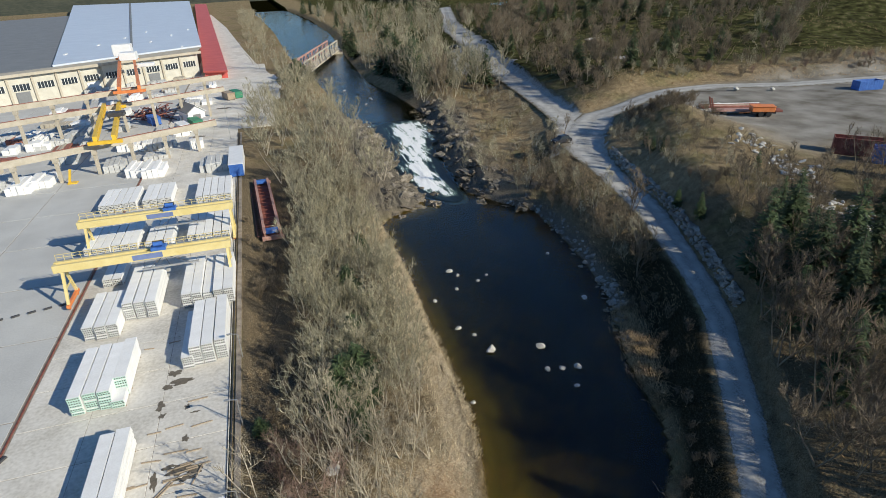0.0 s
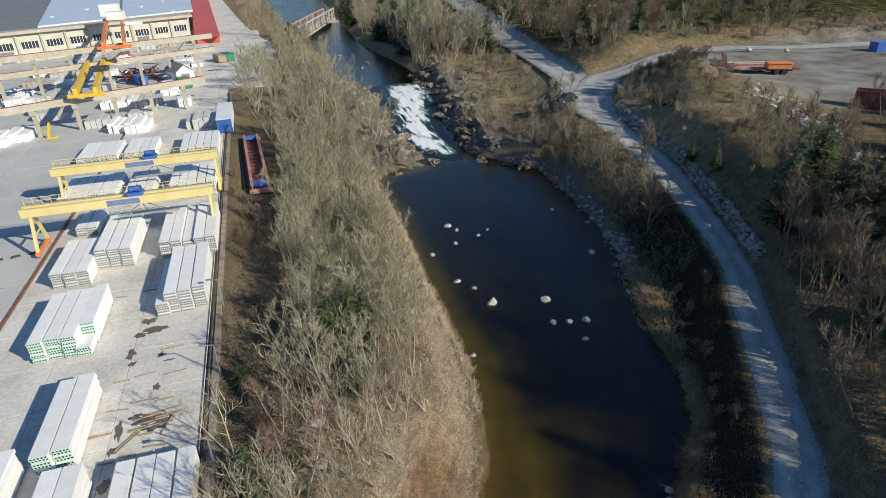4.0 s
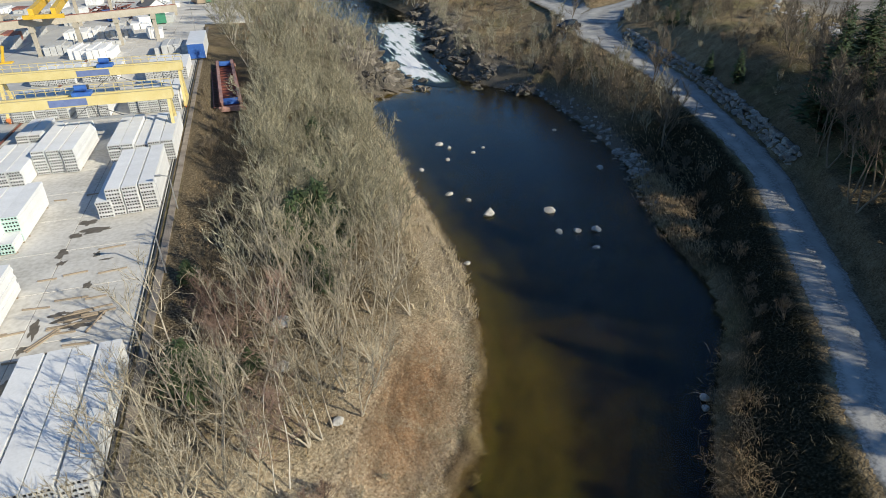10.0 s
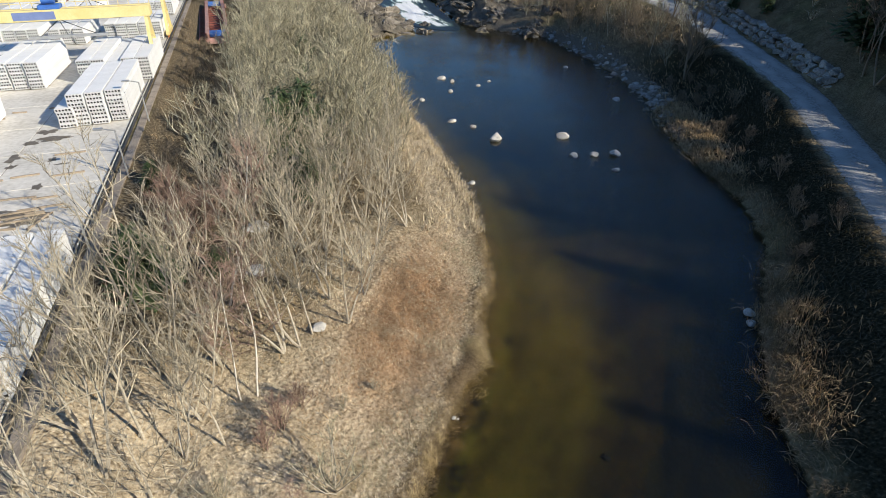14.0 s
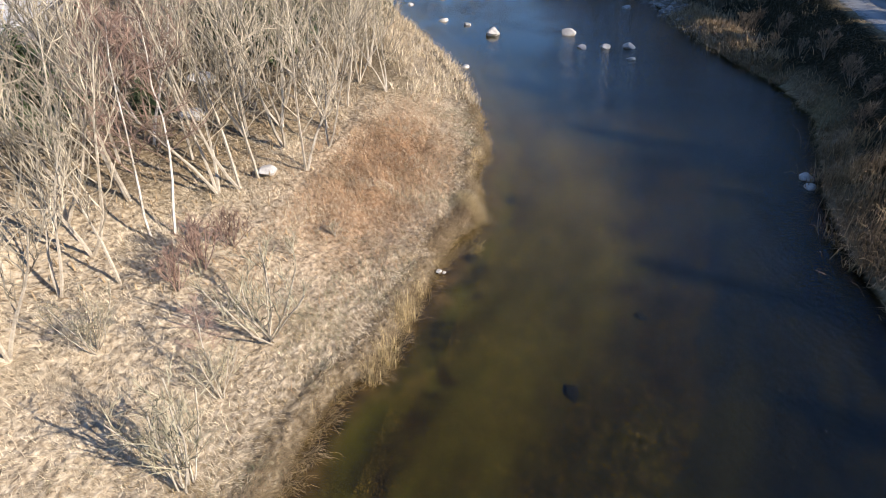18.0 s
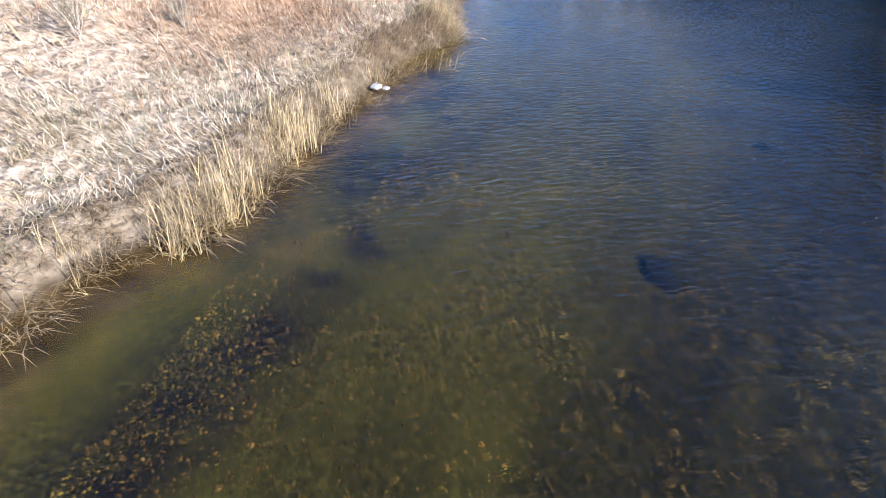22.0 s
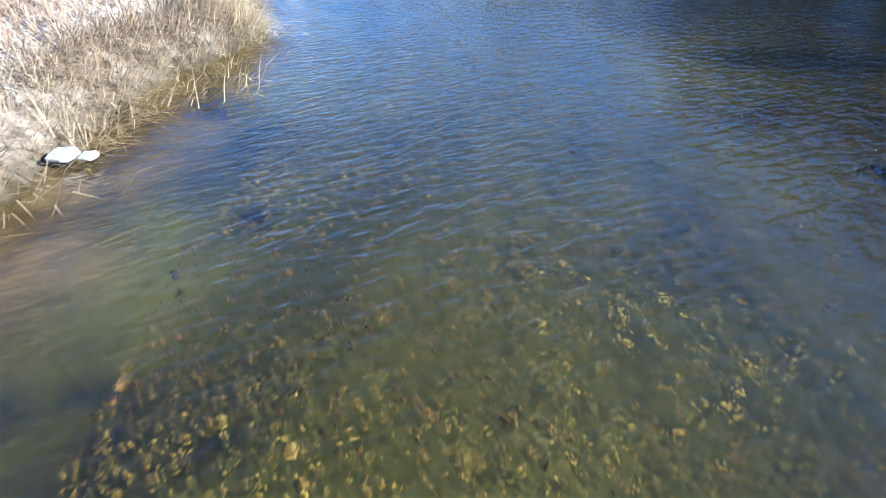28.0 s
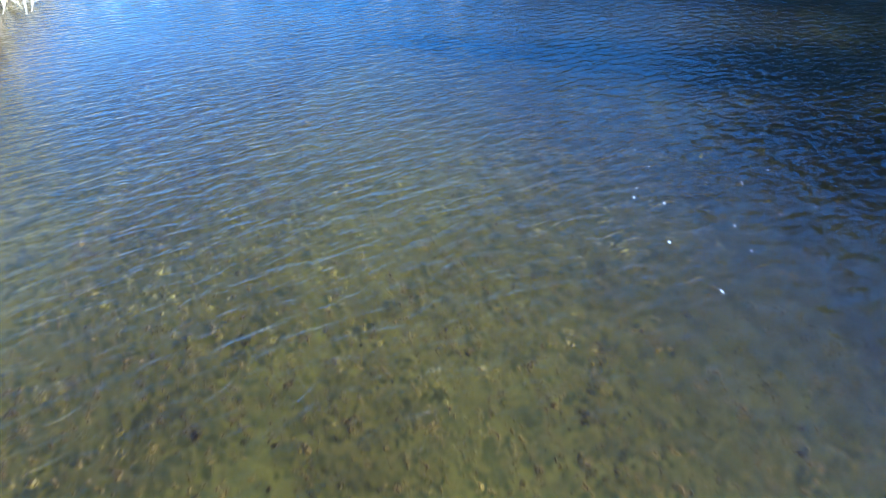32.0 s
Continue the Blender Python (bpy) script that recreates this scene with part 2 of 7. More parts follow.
def road_height(y):
    return 2.8 + 3.7 * smooth(20, 105, np.asarray(y, float)) + 0.5 * smooth(110, 300, np.asarray(y, float))


def land(px, py):
    """Ground height, and the signed distance from the water's edge (positive on land)."""
    px, py = np.asarray(px, float), np.asarray(py, float)
    px = px + 0.24 * ridges(px, py, 1.5, 71) * (1 - smooth(40, 48, py)) * smooth(-20, 0, py)
    xl = np.interp(py, [p[1] for p in LEFT], [p[0] for p in LEFT])
    xr = np.interp(py, [p[1] for p in RIGHT], [p[0] for p in RIGHT])
    dl, yl = seg_dist(px, py, LEFT)
    dr, yr = seg_dist(px, py, RIGHT)
    wl = water_level(py)
    inside = (px > xl) & (px < xr)
    left = px < xl
    # left bank, rising to the yard
    zl = wl + 0.36 * smooth(0, 0.45, dl) + 0.9 * smooth(0.5, 7, dl) + 0.9 * smooth(6, 14, dl) + 0.15 * ridges(px, py, 0.5, 3) * smooth(0.5, 4, dl)
    zl = np.minimum(zl, 3.1)
    k = np.clip((-3.5 - px) / 3.0, 0, 1)
    zl = np.where(px < -3.5, zl * (1 - k) + 3.30 * k, zl)
    zl = np.where(py < 12, np.minimum(zl, 2.6), zl)
    zl = zl + smooth(96, 112, py) * np.clip(1 - np.abs(px - 16) / 12, 0, 1) * (1.4 + 0.8 * ridges(px, py, 0.45, 9))
    # right bank, bench, road, slope and plateau
    d_road, y_road = seg_dist(px, py, ROAD)
    x_road = np.interp(py, [p[1] for p in ROAD], [p[0] for p in ROAD])
    rz = road_height(y_road)
    bench = wl + 0.75 * smooth(0, 1.5, dr) + 0.15 * ridges(px, py, 0.5, 5) * smooth(0.5, 3, dr) + (2.0 * smooth(1.0, 5, dr) + 0.4 * ridges(px, py, 0.6, 6)) * smooth(52, 74, py)
    near_road = 1 - smooth(1.9, 6.6 + 6.5 * smooth(52, 76, py), d_road)
    zr = bench * (1 - near_road) + rz * near_road
    east = px > x_road
    plateau = 11.3 + 0.5 * ridges(px, py, 0.06, 11) + 0.05 * np.clip(py - 130, 0, 300) * smooth(60, 140, px)
    far = smooth(120, 200, py)
    plateau = plateau * (1 - far) + (rz + 1.5 + 0.07 * np.clip(d_road - 6, 0, 400) + 1.8 * ridges(px, py, 0.12, 12) + 0.9 * ridges(px, py, 0.3, 13)) * far
    south = 1 - smooth(30, 75, py)
    plateau = plateau - south * 3.0 + south * (0.06 * np.clip(d_road - 12, 0, 200))
    rise = smooth(3.0, 9.5 + 13 * (1 - smooth(31, 39, py)) + 12 * smooth(78, 95, py), d_road)
    step = 1.8 * smooth(2.5 + 0.75 * smooth(42, 75, py), 3.4 + 0.75 * smooth(42, 75, py), d_road)
    ze = rz + np.maximum(step * (1 - rise), 0) + (plateau - rz) * rise + 0.35 * ridges(px, py, 0.35, 7) * smooth(3, 8, d_road)
    d2, _ = seg_dist(px, py, ROAD2)
    r2z = 6.6 + 4.4 * smooth(72, 100, px)
    k2 = 1 - smooth(3.0, 9.0, d2)
    zr = np.where(east, ze, zr)
    north = py > np.interp(px, [p[0] for p in ROAD2], [p[1] for p in ROAD2])
    ze2 = np.where(north & (px > 70), smooth(5, 13, d2) * smooth(74, 96, px), 0)
    zr = zr + ze2 * (2.6 + 1.5 * np.maximum(ridges(px, py, 0.09, 17), -0.3) + 1.1 * ridges(px, py, 0.22, 18)) * (1 - smooth(330, 420, py))
    zr = np.where(px > 60, zr * (1 - k2) + r2z * k2, zr)
    zr = zr * smooth(0.0, 1.2, dr) + (wl + 0.15) * (1 - smooth(0.0, 1.2, dr))
    # river bed
    dm = np.minimum(dl, dr)
    pool = smooth(27, 42, py) * (1 - smooth(92, 100, py))
    bed = wl - 0.10 - 0.30 * smooth(0, 1.5, dm) - (0.45 + 1.6 * pool) * smooth(1.5, 9, dm) + 0.07 * ridges(px, py, 0.8, 21)
    bed = np.where(py > 160, bed - 1.2 * smooth(0.5, 5, dm), bed)
    bed = np.where((py > 101) & (py < 160), np.maximum(bed, wl - 0.5), bed)
    z = np.where(inside, bed, np.where(left, zl, zr))
    z = np.where(inside | left, z, z + 3.0 * np.exp(-((px - 79) ** 2 + (py - 96) ** 2) / 34) + 1.5 * np.exp(-((px - 80) ** 2 + (py - 84) ** 2) / 60))
    return z, np.where(inside, -dm, np.where(left, dl, dr)), inside, left




def link_mesh(name, verts, faces, material, parent=None, smooth_shade=False, label=""):
    me = bpy.data.meshes.new(name)
    me.from_pydata([tuple(v) for v in verts], [], faces)
    me.materials.append(material)
    if smooth_shade:
        me.shade_smooth()
    ob = new(name, me)
    if parent is not None:
        ob.parent = parent
    if label:
        ob["label"] = label
    return ob


def empty(name, place=(0, 0, 0), rz=0.0):
    ob = new(name)
    ob.matrix_world = pose(*place, 0, 0, rz)
    return ob


def part(name, bm, material, parent, label=""):
    me = bpy.data.meshes.new(name)
    bm.to_mesh(me)
    bm.free()
    me.materials.append(material)
    ob = new(name, me)
    ob.parent = parent
    if label:
        ob["label"] = label
    return ob


def box_bm(x0, y0, z0, x1, y1, z1, bevel=0.0, bm=None):
    bm = bm or bmesh.new()
    v = [bm.verts.new(p) for p in ((x0, y0, z0), (x1, y0, z0), (x1, y1, z0), (x0, y1, z0), (x0, y0, z1), (x1, y0, z1), (x1, y1, z1), (x0, y1, z1))]
    fs = [bm.faces.new([v[i] for i in q]) for q in ((3, 2, 1, 0), (4, 5, 6, 7), (0, 1, 5, 4), (1, 2, 6, 5), (2, 3, 7, 6), (3, 0, 4, 7))]
    if bevel:
        es = {e for f in fs for e in f.edges}
        bmesh.ops.bevel(bm, geom=list(es), offset=bevel, segments=1, affect="EDGES")
    return bm


def beam_bm(a, b, w, h, bm=None):
    """A square bar from a to b."""
    bm = bm or bmesh.new()
    a, b = Vector(a), Vector(b)
    d = (b - a).normalized()
    up = Vector((0, 0, 1)) if abs(d.z) < 0.95 else Vector((1, 0, 0))
    s = d.cross(up).normalized()
    u = s.cross(d)
    vs = [bm.verts.new(p + s * sx * w / 2 + u * sz * h / 2) for p in (a, b) for sx, sz in ((-1, -1), (1, -1), (1, 1), (-1, 1))]
    for q in ((3, 2, 1, 0), (4, 5, 6, 7), (0, 1, 5, 4), (1, 2, 6, 5), (2, 3, 7, 6), (3, 0, 4, 7)):
        bm.faces.new([vs[i] for i in q])
    return bm


def cyl_bm(a, b, r0, r1=None, n=10, bm=None):
    bm = bm or bmesh.new()
    a, b = Vector(a), Vector(b)
    d = (b - a)
    m = Matrix.Translation((a + b) / 2) @ d.to_track_quat("Z", "Y").to_matrix().to_4x4()
    bmesh.ops.create_cone(bm, cap_ends=True, segments=n, radius1=r0, radius2=r0 if r1 is None else r1, depth=d.length, matrix=m)
    return bm


# ---- ground ----
def spaced(parts):
    out = []
    for a, b, s in parts:
        out += list(np.arange(a, b, s))
    return np.array(out + [parts[-1][1]])


gx = spaced([(-3000, -400, 400), (-400, -60, 20), (-60, -12, 4), (-12, -3, 0.5), (-3, 14.1, 0.15), (14.1, 22.2, 0.3), (22.2, 48, 0.6), (48, 100, 1.5), (100, 200, 5), (200, 420, 20), (420, 3020, 400)])
gy = spaced([(-1500, -100, 200), (-100, 8, 6), (8, 13.1, 0.3), (13.1, 34.1, 0.15), (34.1, 60, 0.6), (60, 130, 1.2), (130, 220, 3), (220, 420, 8), (420, 900, 40), (900, 4500, 400)])
GX, GY = np.meshgrid(gx, gy)
gz, gd, g_in, g_left = land(GX, GY)
rs = np.random.RandomState(4)
gz = gz + rs.uniform(-0.04, 0.04, gz.shape) * (gd > 0.3) * (GX > -4.5)
gz = gz + (0.10 * ridges(GX, GY, 2.2, 61) + 0.06 * ridges(GX, GY, 6.5, 62)) * g_left * smooth(0.3, 1.0, gd) * (GX > -5) * (GY < 36)
gz = gz + rs.uniform(-0.35, 0.5, gz.shape) * smooth(92, 98, GY) * (1 - smooth(160, 172, GY)) * smooth(0.2, 1.5, gd) * (1 - smooth(7, 11, gd)) * (GX > 8) * (GX < 60)
nx, ny = len(gx), len(gy)


def height(x, y):
    """Height of the ground sheet at a spot."""
    i = min(max(int(np.searchsorted(gx, x)) - 1, 0), nx - 2)
    j = min(max(int(np.searchsorted(gy, y)) - 1, 0), ny - 2)
    u, v = (x - gx[i]) / (gx[i + 1] - gx[i]), (y - gy[j]) / (gy[j + 1] - gy[j])
    return float((gz[j, i] * (1 - u) + gz[j, i + 1] * u) * (1 - v) + (gz[j + 1, i] * (1 - u) + gz[j + 1, i + 1] * u) * v)


verts = np.stack([GX, GY, gz], -1).reshape(-1, 3)
idx = np.arange(nx * ny).reshape(ny, nx)
quads = np.stack([idx[:-1, :-1], idx[:-1, 1:], idx[1:, 1:], idx[1:, :-1]], -1).reshape(-1, 4)
me = bpy.data.meshes.new("ground")
me.from_pydata(verts.tolist(), [], quads.tolist())
me.shade_smooth()
# how grassy, how rocky, how wet each spot is
zone = me.attributes.new("zone", "FLOAT_COLOR", "POINT")
d2g = seg_dist(GX, GY, ROAD2)[0]
rocky = np.clip(smooth(88, 100, GY) * (1 - smooth(165, 185, GY)) * (1 - smooth(6, 13, gd)), 0, 1)
rocky = np.maximum(rocky, (~g_left & ~g_in) * (1 - smooth(1.2, 3.0, gd)) * (GY > 44) * (GY < 100))
dirt = np.clip(smooth(78, 90, GX) * smooth(60, 75, GY) * (1 - smooth(119, 128, GY)), 0, 1)
green = smooth(128, 142, GY) * smooth(72, 88, GX)
zone.data.foreach_set("color", np.stack([rocky, dirt, green, np.clip(-gd + 0.24 * (g_left | g_in) * (GY < 60), 0, 20) / 20], -1).reshape(-1).astype(np.float32))
zone2 = me.attributes.new("cover", "FLOAT_COLOR", "POINT")
d1g = seg_dist(GX, GY, ROAD)[0]
# scrub mask, full west of the road where shade is put into the colour
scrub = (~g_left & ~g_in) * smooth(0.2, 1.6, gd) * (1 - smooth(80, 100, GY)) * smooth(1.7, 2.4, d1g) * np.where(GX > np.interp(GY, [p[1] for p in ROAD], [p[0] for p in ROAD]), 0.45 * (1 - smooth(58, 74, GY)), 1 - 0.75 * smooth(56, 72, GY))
litter = g_left * smooth(2.2, 4.5, gd) * smooth(-6.9, -6.5, GX) * smooth(24, 38, GY - 0.8 * GX + 3) * (1 - smooth(115, 150, GY))
straw = g_left * (1 - smooth(2.0, 4.0, gd) * smooth(28, 40, GY)) * (1 - smooth(4.5, 9.0, gd) * smooth(22, 27, GY)) * (1 - smooth(70, 95, GY))
russet = g_left * np.exp(-(((GX - 6.9) * 0.86 - (GY - 26.8) * 0.5) / 1.9) ** 2 - (((GX - 6.9) * 0.5 + (GY - 26.8) * 0.86) / 5.2) ** 2)
litter = np.maximum(litter, 0.9 * (1 - smooth(0.12, 0.42, seg_dist(GX, GY, [(1.0, 21.5), (2.9, 24.2), (4.4, 26.6), (6.2, 30.2), (7.9, 34.2), (9, 37)])[0])))
edge_band = g_left * (1 - smooth(0.5, 1.6, gd)) * (GY < 45) * (GY > 5)
litter = np.maximum(litter, 0.8 * edge_band)
straw = straw * (1 - 0.8 * edge_band)
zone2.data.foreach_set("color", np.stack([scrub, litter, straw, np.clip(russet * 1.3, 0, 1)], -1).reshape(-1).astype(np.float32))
# how far the bed colour is darkened for light lost in deep water
pool_dimming = me.attributes.new("pool", "FLOAT", "POINT")
deep_pool_dim = g_in * np.maximum(smooth(0.55, 1.4, water_level(GY) - gz) * smooth(26, 38, GY), smooth(96, 104, GY))
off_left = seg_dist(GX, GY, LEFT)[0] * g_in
near_pool_dim = g_in * 0.96 * smooth(2.4, 5.6, off_left - 0.9 * smooth(17, 22, GY) * (1 - smooth(27, 33, GY)) + 2.0 * smooth(27, 36, GY) - 2.0 * ridges(GX, GY, 0.25, 41))
pool_dimming.data.foreach_set("value", np.maximum(deep_pool_dim, near_pool_dim).reshape(-1).astype(np.float32))
# dark water weed: a belt along the grassy shore and single patches
WEED = [(4.3, 14.8, 0.4), (4.65, 15.25, 0.4), (4.95, 15.55, 0.35), (5.5, 16.2, 0.3), (6.1, 16.6, 0.3), (5.95, 17.3, 0.25), (6.6, 18.2, 0.65), (6.2, 17.8, 0.25), (7.95, 19.95, 0.3), (8.25, 20.3, 0.33), (8.5, 20.6, 0.3),
        (8.4, 21.3, 0.3), (11.2, 21.6, 0.18), (6.1, 16.9, 0.25), (3.8, 14.3, 0.45), (8.0, 19.4, 0.3), (12.6, 18.6, 0.5), (14.5, 21.5, 0.7), (11.5, 24.5, 0.5)]
weed = np.zeros(GX.shape)
for wx, wy, wr in WEED:
    weed = np.maximum(weed, np.exp(-((GX - wx) ** 2 + (GY - wy) ** 2) / (wr * wr)))
weed_at = me.attributes.new("weed", "FLOAT", "POINT")
weed_at.data.foreach_set("value", np.clip(1.15 * weed, 0, 0.85).reshape(-1).astype(np.float32))
ground = tagged(new("ground", me), "dry winter grass and leaf litter river banks", "ground", kind="structure")


def ground_material():
    m = bpy.data.materials.new("river_bank_ground")
    m.use_nodes = True
    nt = m.node_tree
    b = nt.nodes["Principled BSDF"]
    b.inputs["Roughness"].default_value = 0.95
    b.inputs["Specular IOR Level"].default_value = 0.0
    pos = nt.nodes.new("ShaderNodeNewGeometry").outputs["Position"]
    at = nt.nodes.new("ShaderNodeAttribute")
    at.attribute_name = "zone"
    sep = nt.nodes.new("ShaderNodeSeparateColor")
    nt.links.new(at.outputs["Color"], sep.inputs[0])

    def noise_tex(scale, detail=6):
        n = nt.nodes.new("ShaderNodeTexNoise")
        n.inputs["Scale"].default_value, n.inputs["Detail"].default_value = scale, detail
        nt.links.new(pos, n.inputs["Vector"])
        return n.outputs["Fac"]

    def ramp(fac, *stops):
        r = nt.nodes.new("ShaderNodeValToRGB")
        r.color_ramp.elements[0].position, r.color_ramp.elements[0].color = stops[0][0], (*stops[0][1], 1)
        r.color_ramp.elements[1].position, r.color_ramp.elements[1].color = stops[-1][0], (*stops[-1][1], 1)
        for p, c in stops[1:-1]:
            r.color_ramp.elements.new(p).color = (*c, 1)
        nt.links.new(fac, r.inputs[0])
        return r.outputs[0]

    def mixed(fac, a, c):
        x = nt.nodes.new("ShaderNodeMix")
        x.data_type = "RGBA"
        nt.links.new(fac, x.inputs["Factor"])
        nt.links.new(a, x.inputs["A"])
        nt.links.new(c, x.inputs["B"])
        return x.outputs["Result"]

    at3 = nt.nodes.new("ShaderNodeAttribute")
    at3.attribute_name = "pool"
    deep = at3.outputs["Fac"]
    wide, mid, fine = noise_tex(0.12), noise_tex(0.9), noise_tex(7.0, 8)
    grass = ramp(mid, (0.3, (0.12, 0.085, 0.05)), (0.5, (0.27, 0.20, 0.115)), (0.72, (0.44, 0.35, 0.22)))
    grit = ramp(fine, (0.3, (0.08, 0.055, 0.035)), (0.7, (0.46, 0.37, 0.24)))
    base = mixed(noise_tex(3.0), grass, grit)
    greenish = ramp(mid, (0.3, (0.07, 0.08, 0.03)), (0.7, (0.24, 0.23, 0.10)))
    g_f = ramp(wide, (0.5, (0, 0, 0)), (0.68, (0.6, 0.6, 0.6)))
    base = mixed(g_f, base, greenish)
    at2 = nt.nodes.new("ShaderNodeAttribute")
    at2.attribute_name = "cover"
    sep2 = nt.nodes.new("ShaderNodeSeparateColor")
    nt.links.new(at2.outputs["Color"], sep2.inputs[0])
    # dark scrub ground; the shade of the lower bank is part of this ramp
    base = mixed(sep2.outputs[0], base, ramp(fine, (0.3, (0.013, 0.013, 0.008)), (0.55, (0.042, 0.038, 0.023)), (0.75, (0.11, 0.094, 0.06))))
    base = mixed(sep2.outputs[1], base, ramp(fine, (0.3, (0.055, 0.042, 0.027)), (0.52, (0.155, 0.122, 0.08)), (0.75, (0.35, 0.29, 0.20))))
    base = mixed(sep2.outputs[2], base, ramp(fine, (0.28, (0.19, 0.145, 0.095)), (0.5, (0.44, 0.36, 0.25)), (0.72, (0.67, 0.57, 0.42))))
    base = mixed(at2.outputs["Alpha"], base, ramp(fine, (0.3, (0.20, 0.11, 0.055)), (0.7, (0.52, 0.33, 0.19))))
    base = mixed(sep.outputs[2], base, ramp(noise_tex(0.35, 10), (0.3, (0.02, 0.019, 0.011)), (0.46, (0.05, 0.05, 0.022)), (0.58, (0.082, 0.085, 0.034)), (0.72, (0.18, 0.15, 0.085))))
    base = mixed(sep.outputs[1], base, ramp(noise_tex(0.16, 10), (0.3, (0.13, 0.115, 0.095)), (0.45, (0.23, 0.215, 0.19)), (0.7, (0.36, 0.34, 0.31))))
    base = mixed(sep.outputs[0], base, ramp(fine, (0.3, (0.05, 0.045, 0.038)), (0.52, (0.17, 0.15, 0.12)), (0.75, (0.36, 0.32, 0.26))))
    # under water: brown and olive silt, weed patches, small stones, bed darkened as deep water dims light
    flow = nt.nodes.new("ShaderNodeMapping")
    flow.vector_type = "TEXTURE"
    flow.inputs["Rotation"].default_value = (0, 0, radians(50))
    flow.inputs["Scale"].default_value = (2.6, 0.9, 1.0)
    nt.links.new(pos, flow.inputs["Vector"])
    st = nt.nodes.new("ShaderNodeTexNoise")
    st.inputs["Scale"].default_value, st.inputs["Detail"].default_value, st.inputs["Distortion"].default_value = 0.9, 7, 0.5
    nt.links.new(flow.outputs[0], st.inputs["Vector"])
    bed = ramp(st.outputs["Fac"], (0.33, (0.007, 0.0065, 0.002)), (0.42, (0.017, 0.016, 0.003)), (0.52, (0.029, 0.027, 0.0045)), (0.68, (0.048, 0.044, 0.008)))
    vo = nt.nodes.new("ShaderNodeTexVoronoi")
    vo.inputs["Scale"].default_value = 44
    nt.links.new(pos, vo.inputs["Vector"])
    vs = nt.nodes.new("ShaderNodeSeparateColor")
    nt.links.new(vo.outputs["Color"], vs.inputs[0])
    stony = mixed(vs.outputs[0], ramp(vs.outputs[1], (0.2, (0.007, 0.006, 0.001)), (0.8, (0.035, 0.030, 0.004))), ramp(vs.outputs[2], (0.5, (0.013, 0.0125, 0.003)), (0.98, (0.09, 0.078, 0.02))))
    bed = mixed(ramp(noise_tex(0.6), (0.40, (0.2, 0.2, 0.2)), (0.58, (0.8, 0.8, 0.8))), bed, stony)
    brown = ramp(noise_tex(1.8, 8), (0.32, (0.010, 0.0065, 0.004)), (0.5, (0.034, 0.022, 0.010)), (0.68, (0.075, 0.05, 0.022)))
    edge = nt.nodes.new("ShaderNodeMath")
    edge.operation = "MULTIPLY_ADD"
    edge.inputs[1].default_value, edge.inputs[2].default_value = 0.09, -0.045
    nt.links.new(noise_tex(0.8, 5), edge.inputs[0])
    shore = nt.nodes.new("ShaderNodeMath")
    nt.links.new(edge.outputs[0], shore.inputs[0])
    nt.links.new(at.outputs["Alpha"], shore.inputs[1])
    bed = mixed(ramp(shore.outputs[0], (0.025, (0.9, 0.9, 0.9)), (0.06, (0, 0, 0))), bed, brown)
    # near-black bed colour in place of light absorbed by the water
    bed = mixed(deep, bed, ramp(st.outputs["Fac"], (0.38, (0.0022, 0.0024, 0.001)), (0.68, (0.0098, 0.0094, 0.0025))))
    bar = nt.nodes.new("ShaderNodeSeparateXYZ")
    nt.links.new(pos, bar.inputs[0])
    gain = nt.nodes.new("ShaderNodeMapRange")
    gain.inputs["From Min"].default_value, gain.inputs["From Max"].default_value = 19.5, 24.0
    gain.inputs["To Min"].default_value, gain.inputs["To Max"].default_value = 0.0, 0.38
    nt.links.new(bar.outputs["Y"], gain.inputs["Value"])
    shallow = nt.nodes.new("ShaderNodeMath")
    shallow.operation = "MULTIPLY_ADD"
    shallow.inputs[1].default_value, shallow.inputs[2].default_value = -1.0, 1.0
    nt.links.new(deep, shallow.inputs[0])
    both = nt.nodes.new("ShaderNodeMath")
    both.operation = "MULTIPLY"
    nt.links.new(gain.outputs[0], both.inputs[0])
    nt.links.new(shallow.outputs[0], both.inputs[1])
    bed = mixed(both.outputs[0], bed, ramp(vs.outputs[1], (0.2, (0.028, 0.020, 0.002)), (0.8, (0.11, 0.078, 0.009))))
    at4 = nt.nodes.new("ShaderNodeAttribute")
    at4.attribute_name = "weed"
    ragged = nt.nodes.new("ShaderNodeMath")
    ragged.operation = "MULTIPLY"
    nt.links.new(at4.outputs["Fac"], ragged.inputs[0])
    nt.links.new(ramp(noise_tex(3.2, 7), (0.34, (0.25, 0.25, 0.25)), (0.62, (1, 1, 1))), ragged.inputs[1])
    bed = mixed(ragged.outputs[0], bed, ramp(fine, (0.35, (0.002, 0.0018, 0.0025)), (0.7, (0.008, 0.006, 0.005))))
    wet = ramp(at.outputs["Alpha"], (0.002, (0, 0, 0)), (0.010, (1, 1, 1)))
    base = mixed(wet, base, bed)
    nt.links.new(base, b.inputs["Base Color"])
    bp = nt.nodes.new("ShaderNodeBump")
    bp.inputs["Strength"].default_value, bp.inputs["Distance"].default_value = 0.6, 0.25
    nt.links.new(noise_tex(5.0, 10), bp.inputs["Height"])
    dry = nt.nodes.new("ShaderNodeMapRange")
    dry.inputs["From Max"].default_value = 0.012
    dry.inputs["To Min"].default_value, dry.inputs["To Max"].default_value = 0.7, 0.12
    nt.links.new(at.outputs["Alpha"], dry.inputs["Value"])
    nt.links.new(dry.outputs[0], bp.inputs["Strength"])
